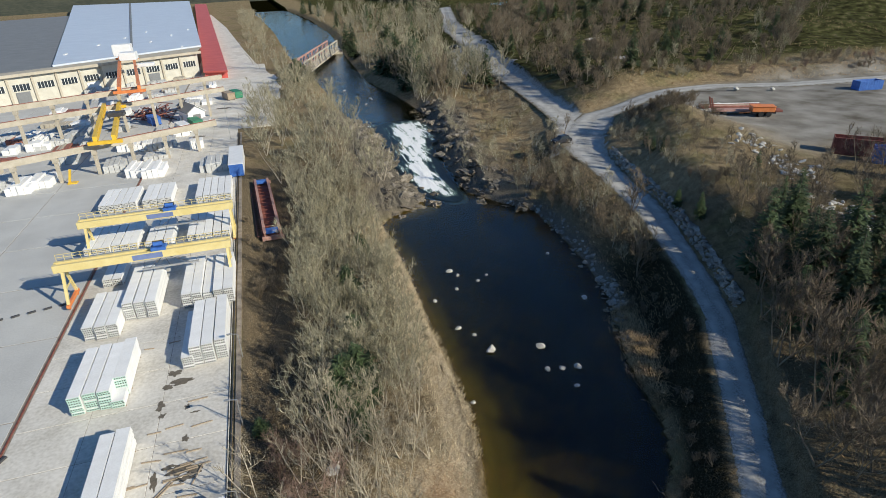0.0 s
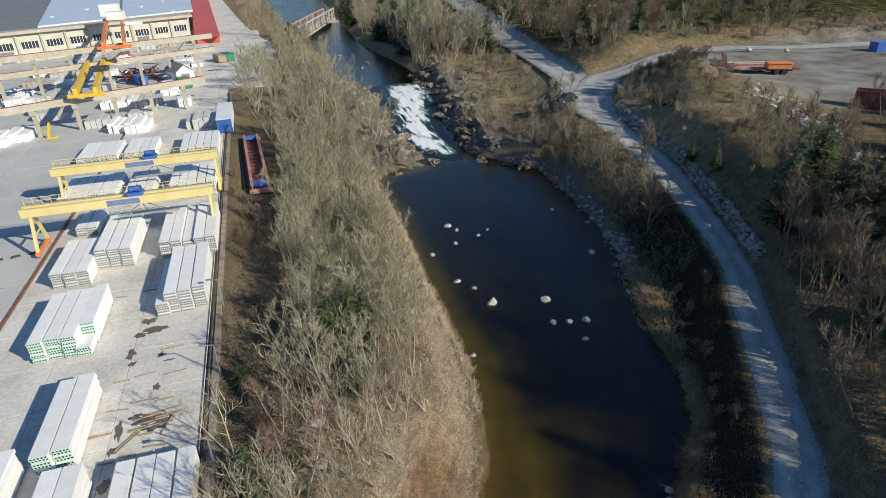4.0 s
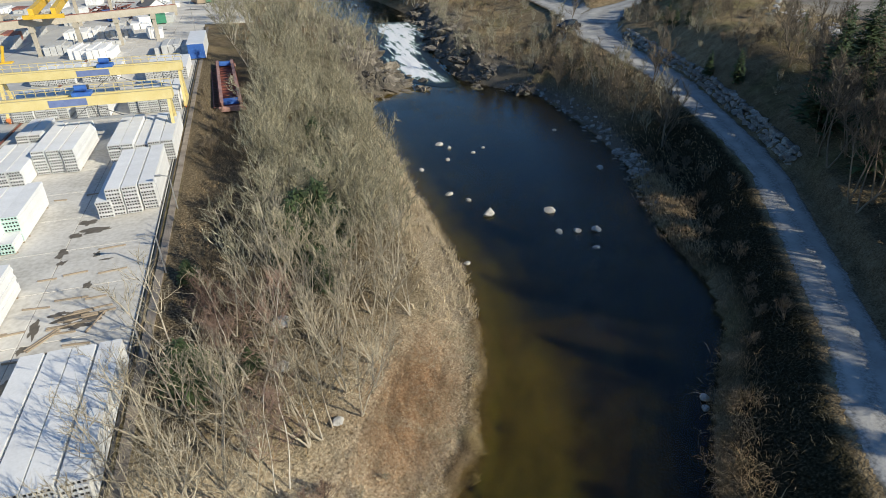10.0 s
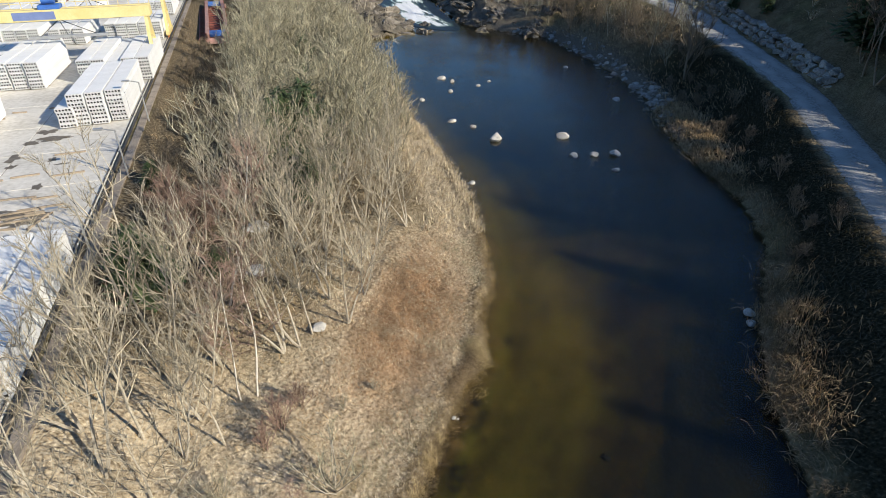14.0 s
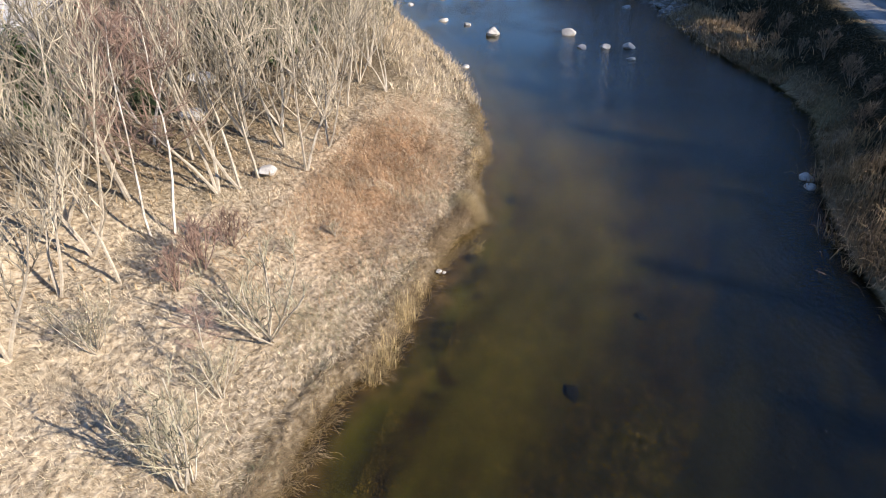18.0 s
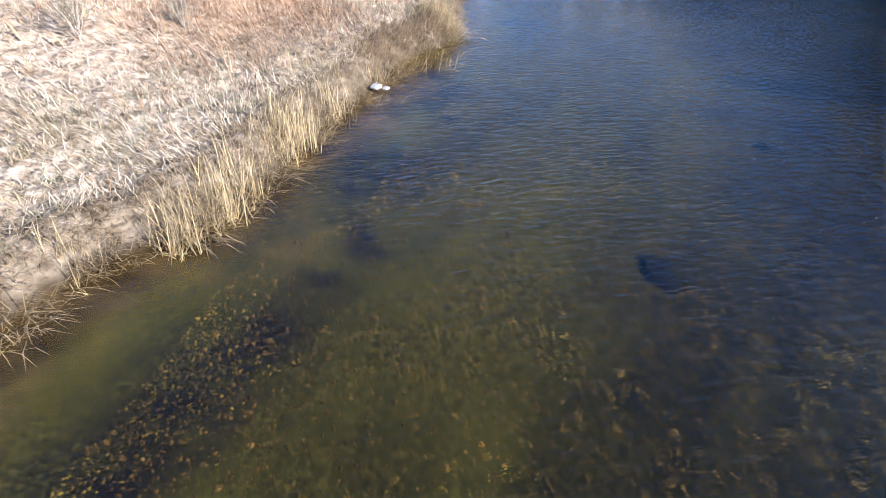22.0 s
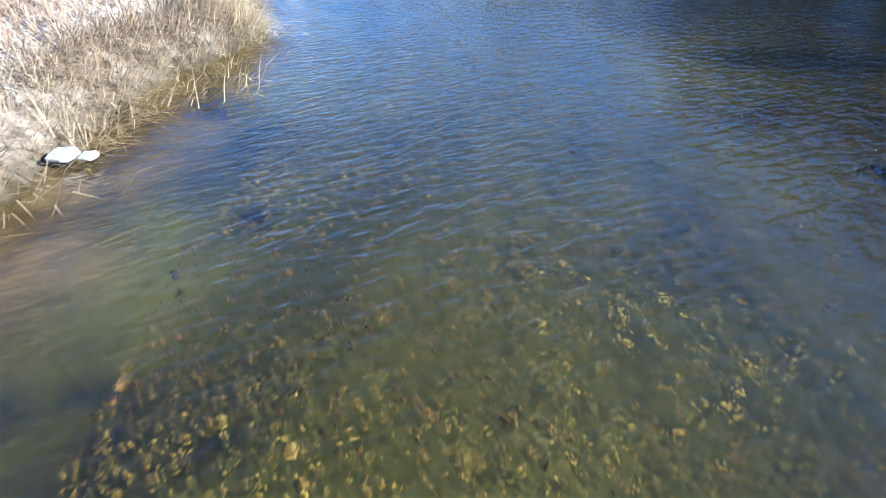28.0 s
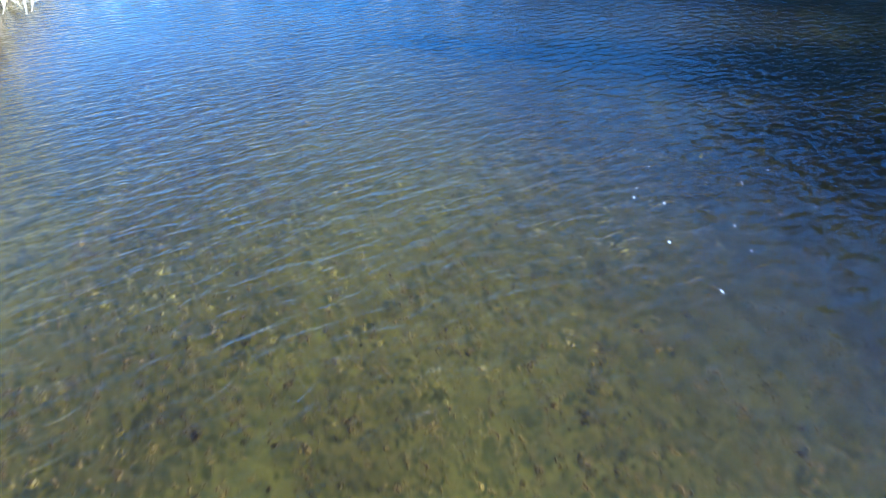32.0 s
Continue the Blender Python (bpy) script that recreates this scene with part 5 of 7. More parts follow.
def foam():
    ys = np.concatenate([np.arange(92, 112, 0.5), np.arange(112, 164, 0.35)])
    line = [(32.8, 92, 6.0), (31.8, 100, 6.0), (31, 108, 6.5), (30.8, 118, 7.0), (32.6, 128, 7.5), (35, 138, 9.5), (36.5, 146, 11), (37, 154, 12), (37, 164, 12)]
    cx, hw = (np.interp(ys, [m[1] for m in line], [m[k] for m in line]) for k in (0, 2))
    cols = 54
    k = np.linspace(-1, 1, cols)
    X = cx[:, None] + hw[:, None] * k[None]
    Y = np.repeat(ys[:, None], cols, 1)
    rough = np.array([[noise.fractal(Vector((x * 0.5, y * 0.14, 0)), 0.7, 2.1, 5) for x, y in zip(rx, ry)] for rx, ry in zip(X, Y)])
    side = 1 - np.abs(k[None]) ** 3
    along = smooth(93, 106, Y) * (1 - smooth(153, 162, Y))
    # the main chute, the ledge at its head and the tongue that dies in the pool
    chute = np.exp(-((X - np.interp(Y, [92, 97, 104, 111, 119, 128, 138, 145, 156], [33, 32.5, 31, 30.4, 30.6, 32.5, 35, 36.3, 38])) / np.interp(Y, [92, 97, 104, 111, 119, 128, 138, 145, 156], [1.8, 2.3, 3.2, 4.0, 4.4, 3.8, 5.6, 6.5, 7.5])) ** 2)
    ledge = np.exp(-((X - 27.5) / 1.8) ** 2 - ((Y - 157) / 2.0) ** 2)
    torn = np.maximum(chute * along, 0.8 * ledge)
    Z = water_level(Y) + 0.05 + (0.15 + 0.13 * np.maximum(rough, -0.3)) * torn * side - 0.3 * (1 - smooth(0, 0.12, side)) - 0.35 * (1 - smooth(92, 95, Y)) - 0.3 * smooth(161, 163, Y)
    Z = Z - 0.45 * (1 - smooth(0.04, 0.2, torn))
    n = len(ys)
    idx = np.arange(n * cols).reshape(n, cols)
    fs = np.stack([idx[:-1, :-1], idx[:-1, 1:], idx[1:, 1:], idx[1:, :-1]], -1).reshape(-1, 4)
    fs = fs[torn.reshape(-1)[fs].max(1) > 0.1].tolist()
    ob = link_mesh("white_water", np.stack([X, Y, Z], -1).reshape(-1, 3).tolist(), fs, M_FOAM, smooth_shade=True)
    at = ob.data.attributes.new("torn", "FLOAT", "POINT")
    at.data.foreach_set("value", (torn * 0.66 + 0.22 * np.clip(rough, -0.6, 0.8) * torn - 0.1 * (1 - side)).reshape(-1).astype(np.float32))
    tagged(ob, "foaming white rapids between dark rocks", "water", kind="structure")


foam()

# ---- trees ----


class Limbs:
    """Collects tapered three- or four-sided twigs into one mesh."""

    def __init__(self):
        self.v, self.f = [], []

    def tube(self, pts, r0, r1, sides=3):
        base = len(self.v)
        n = len(pts)
        for i, p in enumerate(pts):
            d = (pts[min(i + 1, n - 1)] - pts[max(i - 1, 0)]).normalized()
            a = d.cross(Vector((0.31, 0.77, 0.55))).normalized()
            b = d.cross(a)
            r = r0 + (r1 - r0) * i / (n - 1)
            for k in range(sides):
                t = 6.2832 * k / sides
                self.v.append(p + a * (r * math.cos(t)) + b * (r * math.sin(t)))
        for i in range(n - 1):
            for k in range(sides):
                q = base + i * sides
                self.f.append((q + k, q + (k + 1) % sides, q + sides + (k + 1) % sides, q + sides + k))

    def mesh(self, name, material):
        me = bpy.data.meshes.new(name)
        me.from_pydata(self.v, [], self.f)
        me.materials.append(material)
        return me


def grow(r, start, way, length, bend=0.25, up=0.15, n=4):
    pts, p, d = [start.copy()], start.copy(), way.normalized()
    for i in range(n):
        d = (d + Vector((r.gauss(0, bend), r.gauss(0, bend), r.gauss(0, bend) + up))).normalized()
        p = p + d * (length / n)
        pts.append(p)
    return pts


def bare_tree(seed, tall, spread, stems=1, boughs=11, sprays=6, twigs=5, trunk_mat=None, twig_mat=None, thick=0.11, droop=0.1, clear=0.2, twig_r=0.012):
    """A leafless broad-leaved tree: trunk mesh and a crown of boughs and twigs."""
    r = random.Random(seed)
    wood, fine = Limbs(), Limbs()
    for s in range(stems):
        lean = Vector((r.gauss(0, 0.12), r.gauss(0, 0.12), 1)) if stems == 1 else Vector((r.gauss(0, 0.4), r.gauss(0, 0.4), 1))
        h = tall * r.uniform(0.8, 1.0)
        tr = grow(r, Vector((r.uniform(-0.02, 0.02) * (stems - 1), r.uniform(-0.02, 0.02) * (stems - 1), -0.15)), lean, h, 0.07, 0.1, 7)
        wood.tube(tr, thick * r.uniform(0.8, 1.1), 0.015, 5)
        for b in range(boughs):
            k = clear + (1 - clear) * (b + r.random()) / boughs
            j = min(int(k * 7), 6)
            p = tr[j].lerp(tr[j + 1], k * 7 - j)
            a = b * 2.4 + r.uniform(-0.5, 0.5)
            w = Vector((math.cos(a), math.sin(a), r.uniform(0.5, 1.7)))
            ln = spread * (1.15 - 0.75 * k) * r.uniform(0.7, 1.2)
            bo = grow(r, p, w, ln, 0.16, droop, 4)
            fine.tube(bo, thick * 0.42 * (1.15 - k), 0.012, 3)
            for t in range(sprays):
                q = 0.25 + 0.75 * (t + r.random()) / sprays
                j2 = min(int(q * 4), 3)
                p2 = bo[j2].lerp(bo[j2 + 1], q * 4 - j2)
                d2 = (bo[j2 + 1] - bo[j2]).normalized() + Vector((r.gauss(0, 0.45), r.gauss(0, 0.45), r.gauss(0.2, 0.35)))
                sp = grow(r, p2, d2, ln * r.uniform(0.35, 0.6), 0.14, droop, 3)
                fine.tube(sp, twig_r * 1.7, twig_r * 0.8, 3)
                for u in range(twigs):
                    q3 = 0.2 + 0.8 * (u + r.random()) / twigs
                    j3 = min(int(q3 * 3), 2)
                    p3 = sp[j3].lerp(sp[j3 + 1], q3 * 3 - j3)
                    d3 = (sp[j3 + 1] - sp[j3]).normalized() + Vector((r.gauss(0, 0.45), r.gauss(0, 0.45), r.gauss(0.12, 0.35)))
                    e = p3 + d3.normalized() * r.uniform(0.4, 1.05) * min(1, tall / 5)
                    w = d3.cross(Vector((r.gauss(0, 1), r.gauss(0, 1), r.gauss(0, 1)))).normalized() * twig_r
                    q4 = len(fine.v)
                    fine.v += [p3 - w, p3 + w, e]
                    fine.f.append((q4, q4 + 1, q4 + 2))
    return wood.mesh("trunk", trunk_mat or M_BARK), fine.mesh("crown", twig_mat or M_TWIG)


def conifer(seed, tall, width, material=None, layers=16):
    """A spruce or pine: trunk and tiers of drooping sprays made of many small needled blades."""
    r = random.Random(seed)
    wood = Limbs()
    wood.tube([Vector((0, 0, -0.2)), Vector((0, 0, tall))], 0.018 * tall, 0.02, 6)
    v, f = [], []
    for i in range(layers):
        k = 0.08 + 0.92 * i / layers
        z = tall * k
        ln = width * (1 - k) ** 0.8 + 0.25
        for j in range(9 if k < 0.7 else 6):
            a = r.uniform(0, 6.28)
            d = Vector((math.cos(a), math.sin(a), r.uniform(-0.35, 0.15)))
            for n in range(9):
                q = (n + r.random()) / 9
                p = Vector((0, 0, z + r.uniform(-0.3, 0.3))) + d * (ln * q * r.uniform(0.8, 1.1))
                s = ln * 0.20 * r.uniform(0.6, 1.2) + 0.08
                a2 = a + r.uniform(-1.1, 1.1)
                e = Vector((math.cos(a2), math.sin(a2), r.uniform(-0.6, 0.5))) * s * 1.7
                w = Vector((-math.sin(a2), math.cos(a2), r.uniform(-0.4, 0.4))) * s * 0.45
                b = len(v)
                v += [p - w, p + w, p + e + w * 0.3, p + e - w * 0.3]
                f.append((b, b + 1, b + 2, b + 3))
    me = bpy.data.meshes.new("crown")
    me.from_pydata(v, [], f)
    me.materials.append(material or M_FOL)
    return wood.mesh("trunk", M_TWIGD), me


def plant(name, pair, x, y, size, label, category, group, rz=None, sink=0.0):
    t = empty(name, (x, y, height(x, y) - sink), rt.uniform(0, 360) if rz is None else rz)
    t.scale = (size, size, size * rt.uniform(0.92, 1.1))
    tagged(t, label, category, group)
    for nm, me in zip(("trunk", "crown"), pair):
        o = new(nm, me)
        o.parent = t
    return t


rt = random.Random(12)
ALDER = [bare_tree(100 + i, 7.5, 2.6, stems=(1, 2, 3, 2, 1, 3)[i], boughs=(19, 13, 11, 13, 20, 11)[i], sprays=5, twigs=4, thick=0.07, twig_r=0.018) for i in range(6)]
BROWN = [bare_tree(140 + i, 6.5, 2.4, stems=(2, 3, 2, 4)[i], boughs=(9, 8, 9, 7)[i], sprays=6, twigs=6, thick=0.085, twig_r=0.013, trunk_mat=M_TWIGD, twig_mat=M_TWIGD) for i in range(4)]
BIRCHES = [bare_tree(160 + i, 9.5, 2.2, stems=1, boughs=18, sprays=5, twigs=10, trunk_mat=M_BIRCH, twig_mat=M_BTWIG, thick=0.06, droop=-0.02, clear=0.35, twig_r=0.009) for i in range(3)]
SHRUB = [bare_tree(180 + i, 2.2, 0.9, stems=8, boughs=5, sprays=3, twigs=4, trunk_mat=M_BARK, thick=0.022, twig_r=0.006, clear=0.2) for i in range(4)]
SHRUBD = [bare_tree(190 + i, 2.4, 1.0, stems=6, boughs=5, sprays=5, twigs=8, trunk_mat=M_TWIGD, twig_mat=M_TWIGD, thick=0.03, twig_r=0.009, clear=0.2) for i in range(3)]
REDBUSH = [bare_tree(230 + i, 1.7, 0.8, stems=8, boughs=5, sprays=4, twigs=6, trunk_mat=M_BTWIG, twig_mat=M_BTWIG, thick=0.02, twig_r=0.006, clear=0.2) for i in range(2)]
FINE = [bare_tree(120 + i, 7.5, 2.5, stems=(1, 2, 3, 2, 1, 2)[i], boughs=(17, 12, 10, 12, 18, 12)[i], sprays=4, twigs=4, twig_mat=M_TWIGN, thick=0.085, twig_r=0.0105, clear=0.3) for i in range(6)]
SHADY = [bare_tree(240 + i, 9.5, 3.0, stems=2, boughs=12, sprays=7, twigs=8, trunk_mat=M_TWIGD, twig_mat=M_TWIGD, thick=0.1, twig_r=0.02, clear=0.45) for i in range(3)]
PINE = [conifer(200 + i, 5.0, 2.3, layers=18) for i in range(2)]
SPRUCE = [conifer(210 + i, 14.0, 3.0, layers=22) for i in range(3)]

def left_edge(y):
    return np.interp(y, [p[1] for p in LEFT], [p[0] for p in LEFT])


def right_edge(y):
    return np.interp(y, [p[1] for p in RIGHT], [p[0] for p in RIGHT])


# pale stones at the grassy edge
for x, y, z, s in ((7.16, 20.62, 0.08, 0.19), (7.3, 20.52, 0.07, 0.12)):
    b = tagged(new("stone", BOULDERS[1]), "white stone lying at the grassy water's edge", "stone")
    b.matrix_world = pose(x, y, z, 5, 8, 40) @ Matrix.Diagonal((s * 1.3, s, s * 0.8, 1))
for x, y, s in ((0.6, 35.1, 1.3), (0.3, 30.9, 1.0), (2.75, 26.3, 0.7)):
    b = tagged(new("stone", BOULDERS[2]), "pale boulder lying among the bare trees", "stone")
    b.matrix_world = pose(x, y, height(x, y) + 0.15 * s, 5, 8, 70) @ Matrix.Diagonal((s * 1.3, s, s * 0.9, 1))

SUNK = rock_mesh("submerged_rock", 71, mat("wet_dark_rock", (0.003, 0.003, 0.003), (0.008, 0.008, 0.007), 3, 0.9, 0.1, spec=0.0), 0.7, 3)
b = tagged(new("submerged_rock", SUNK), "dark rock lying under the river water", "rock")
b.matrix_world = pose(8.8, 15.4, height(8.8, 15.4) - 0.02, 0, 0, 65) @ Matrix.Diagonal((0.95, 0.6, 0.3, 1))
b = tagged(new("submerged_rock", SUNK), "dark rock lying under the river water", "rock")
b.matrix_world = pose(12.15, 17.4, height(12.15, 17.4), 0, 0, 120) @ Matrix.Diagonal((0.6, 0.45, 0.3, 1))

# wood between yard and river: first the trees that stand out
def wood(name, label):
    return tagged(empty(name), label, "wood", kind="stuff")


def plant_in(parent, pair, x, y, size):
    for nm, me in zip(("trunk", "crown"), pair):
        o = new(nm, me)
        o.parent = parent
        o.matrix_basis = pose(x, y, height(x, y) - 0.05, 0, 0, rt.uniform(0, 360)) @ Matrix.Diagonal((size, size, size * rt.uniform(0.92, 1.1), 1))


GROUP = "trees of the riverside wood"
GREY = "leafless pale grey alder in the riverside wood"
taken = []
for x, y, s, kind in ((-0.7, 22.8, 0.72, "B"), (-0.1, 22.9, 0.78, "B"), (1.1, 25.0, 0.72, "A"), (1.8, 25.4, 0.85, "A"), (2.4, 26.1, 0.82, "A"), (-1.4, 24.8, 0.9, "A"), (-3.9, 21.6, 0.85, "A"), (-2.6, 20.6, 0.6, "A"),
                      (-6.0, 26.0, 0.7, "A"), (-3.3, 25.7, 0.8, "A"), (-4.6, 23.6, 0.75, "A"), (-5.5, 21.5, 0.7, "A"), (0.3, 27.6, 0.75, "A"), (-1.0, 28.6, 0.95, "B"), (8.9, 34.6, 0.55, "A"), (0.88, 17.4, 0.28, "B"), (-1.6, 30.5, 0.8, "B"),
                      (-6.4, 19.2, 0.8, "A"), (-5.4, 17.6, 0.75, "A"), (-4.7, 19.8, 0.9, "A"), (-3.2, 18.6, 0.7, "A"), (-2.1, 22.2, 0.8, "A"), (-6.7, 23.0, 0.85, "A"), (-4.4, 16.3, 0.6, "A"), (-1.3, 20.9, 0.6, "A"), (-6.6, 16.4, 0.7, "A"), (-2.9, 23.6, 0.8, "A"), (3.6, 30.5, 0.8, "A"), (5.2, 33.8, 0.85, "A"), (2.2, 29.6, 0.9, "A"), (-3.0, 29.0, 0.7, "A")):
    if kind == "B":
        plant("birch", BIRCHES[len(taken) % 3], x, y, s, "slender white-barked birch with reddish bare twigs", "birch tree", "birches of the riverside wood")
    else:
        plant("tree", FINE[len(taken) % 6], x, y, s, GREY, "tree", GROUP)
    taken.append((x, y))
for x, y, s in ((0.7, 21.1, 0.9), (1.4, 21.9, 0.7), (0.1, 20.4, 0.7), (-3.9, 35.5, 1.5), (-3.0, 37.2, 1.6), (-1.9, 36.4, 1.4), (-3.2, 33.4, 1.3), (-4.2, 38.8, 1.4), (-0.8, 38.0, 1.3)):
    plant("red_shrub", REDBUSH[len(taken) % 2], x, y, s, "low bush of reddish bare twigs on the bank", "shrub", "red shrubs on the grassy bank")
    taken.append((x, y))
for x, y, s in ((2.16, 18.4, 1.15), (0.3, 14.8, 1.1), (1.0, 16.9, 0.6), (4.4, 22.4, 0.3), (-1.6, 18.6, 0.7), (-3.5, 17.5, 0.9), (3.0, 21.6, 0.35)):
    plant("shrub", SHRUB[len(taken) % 4], x, y, s, "low leafless willow shrub in dry grass", "shrub", "shrubs on the grassy bank")
    taken.append((x, y))
for x, y, s in ((3.2, 44.0, 1.2), (4.6, 45.2, 1.1), (2.4, 43.0, 0.9), (-4.6, 30.2, 0.7), (5.4, 52, 1.0), (6.5, 64, 1.0), (-5.0, 41.0, 0.4), (3.9, 39.2, 0.6), (10.5, 78, 0.7), (-1.4, 31.5, 0.3), (9.0, 60, 0.5)):
    plant("pine", PINE[len(taken) % 2], x, y, s, "small dark green pine among bare trees", "pine tree", "pines of the riverside wood")
    taken.append((x, y))


def free(x, y, gap):
    if any((x - a) ** 2 + (y - b) ** 2 < gap * gap for a, b in taken):
        return False
    taken.append((x, y))
    return True


edge_y, edge_x = [0, 20.4, 23.8, 29.1, 35.4, 48, 60, 92, 100, 150], [-2, 0.2, 2.9, 5.7, 8.9, 12.3, 12.9, 14.0, 14.5, 14.5]
count = 0
while count < 200:
    y = 26 + 84 * rt.random() ** 1.1
    hi = np.interp(y, edge_y, edge_x)
    lo = 0.5 if y > 42 else -5.8 + max(0, y - 32) * 0.6
    if y > 84:
        lo = 3.0
    x = rt.uniform(lo, hi)
    if not free(x, y, 1.6):
        continue
    count += 1
    plant("tree", rt.choice(FINE if y < 40 else ALDER), x, y, rt.uniform(0.62, 0.92), GREY, "tree", GROUP)
count = 0
while count < 26:
    x, y = rt.uniform(-5.8, 3), rt.uniform(32, 95)
    if not free(x, y, 1.5) or (x > -5.5 and y > 82 and x < 0.8):
        continue
    count += 1
    plant("shrub", rt.choice(SHRUBD), x, y, rt.uniform(0.5, 1.0), "low leafless brown shrub on leaf litter", "shrub", "shrubs of the riverside wood")
# upstream left bank and the hedge by the hall
upper = wood("upper_bank_wood", "bare grey alder wood on the upper river bank")
count = 0
while count < 125:
    y = rt.uniform(104, 236) if count < 70 else rt.uniform(262, 720)
    xl = np.interp(y, [p[1] for p in LEFT], [p[0] for p in LEFT])
    x = rt.uniform(-3.5 if y < 205 else 5, xl - 4) if y < 250 else rt.uniform(xl - 20, xl - 4)
    if not free(x, y, 2.6):
        continue
    count += 1
    plant_in(upper, rt.choice(ALDER), x, y, rt.uniform(0.9, 1.4) if y < 250 else rt.uniform(1.0, 1.5))
for i in range(7):
    y = rt.uniform(225, 250)
    plant("pine", PINE[i % 2], rt.uniform(13, 21), y, rt.uniform(0.9, 1.5), "small dark green pine beside the bridge", "pine tree", "pines beside the bridge")

# right bank: scrub between river and road
DARKL = "leafless dark brown bush between river and road"
count = 0
while count < 75:
    y = rt.uniform(24, 112)
    xr = np.interp(y, [p[1] for p in RIGHT], [p[0] for p in RIGHT])
    xd = np.interp(y, [p[1] for p in ROAD], [p[0] for p in ROAD])
    if xd - 3.8 < xr + 1.5:
        continue
    x = rt.uniform(xr + 1.5, xd - 3.8)
    if not free(x, y, 1.6):
        continue
    count += 1
    if y > 58:
        plant("tree", rt.choice(BROWN + ALDER[:2]), x, y, rt.uniform(0.35, 0.75), "small bare tree on the rocky bank below the road", "tree", "trees below the road")
    else:
        plant("shrub", rt.choice(SHRUBD), x, y, rt.uniform(0.35, 0.7), DARKL, "shrub", "shrubs below the road")
plant("tree", BROWN[1], 45.0, 56.5, 1.15, "bare brown tree beside the gravel road", "tree", "trees below the road")
plant("tree", BROWN[3], 51.5, 68.5, 1.05, "bare brown tree beside the gravel road", "tree", "trees below the road")
# slope above the road: bare trees, bushes and young spruces
slope_wood = wood("slope_wood", "bare brown trees on the shaded slope above the road")
count = 0
while count < 130:
    y = rt.uniform(14, 112) if rt.random() < 0.75 else rt.uniform(14, 60)
    xd = np.interp(y, [p[1] for p in ROAD], [p[0] for p in ROAD])
    far_x = 34 if y < 60 else 17 - (y - 60) * 0.1
    x = xd + rt.uniform(6.5, 6.5 + far_x)
    if seg_dist(np.array([x]), np.array([y]), ROAD2)[0][0] < 5 or not free(x, y, 1.9):
        continue
    count += 1
    k = rt.random()
    if y < 62:
        if k < 0.08:
            plant("spruce", rt.choice(SPRUCE), x, y, rt.uniform(0.35, 0.62), "dark green young spruce on the shaded slope", "spruce tree", "spruces on the slope")
        elif k < 0.24:
            plant("birch", rt.choice(BIRCHES), x, y, rt.uniform(0.6, 0.9), "bare birch on the shaded slope above the road", "birch tree", "birches on the slope")
        else:
            plant_in(slope_wood, rt.choice(BROWN), x, y, rt.uniform(0.65, 1.05))
    else:
        plant("shrub" if k > 0.5 else "tree", rt.choice(SHRUBD) if k > 0.5 else rt.choice(BROWN), x, y, rt.uniform(0.5, 1.0) if k > 0.5 else rt.uniform(0.3, 0.6), "low bare bush on the embankment above the road", "shrub" if k > 0.5 else "tree", "bushes on the embankment")
for i in range(9):
    x, y = 53.5 + rt.uniform(-2.0, 4.5), 37 + rt.uniform(-6, 9)
    if free(x, y, 1.2):
        plant("spruce", rt.choice(SPRUCE), x, y, rt.uniform(0.6, 0.85), "dark green spruce on the shaded slope", "spruce tree", "spruces on the slope")
for i in range(4):
    x, y = 61 + rt.uniform(-4, 4), 46 + rt.uniform(-6, 6)
    if free(x, y, 1.5):
        plant("spruce", rt.choice(SPRUCE), x, y, rt.uniform(0.42, 0.6), "dark green spruce on the shaded slope", "spruce tree", "spruces on the slope")
for i in range(26):
    x, y = 51 + rt.uniform(-2.5, 9), 33 + rt.uniform(-5, 15)
    if not free(x, y, 1.3):
        continue
    if i % 3 == 0:
        plant("spruce", rt.choice(SPRUCE), x, y, rt.uniform(0.5, 0.72), "dark green spruce on the shaded slope", "spruce tree", "spruces on the slope")
    else:
        plant_in(slope_wood, rt.choice(BROWN), x, y, rt.uniform(1.0, 1.35))
# tall bare trees whose shade falls over the lower road
count = 0
while count < 17:
    y = rt.uniform(17, 43)
    x = np.interp(y, [p[1] for p in ROAD], [p[0] for p in ROAD]) + 4.2 + 8 * rt.random() ** 1.5
    if not free(x, y, 1.5):
        continue
    count += 1
    plant("tree", rt.choice(SHADY), x, y, rt.uniform(0.75, 1.0), "tall bare brown tree beside the gravel road", "tree", "trees on the slope")
# more bare trees, out of view, added to shade the road
count = 0
while count < 12:
    x, y = rt.uniform(38, 52), rt.uniform(5, 19)
    if x < np.interp(y, [p[1] for p in ROAD], [p[0] for p in ROAD]) + 4.5 or not free(x, y, 1.7):
        continue
    count += 1
    plant_in(slope_wood, rt.choice(BROWN), x, y, rt.uniform(0.95, 1.3))
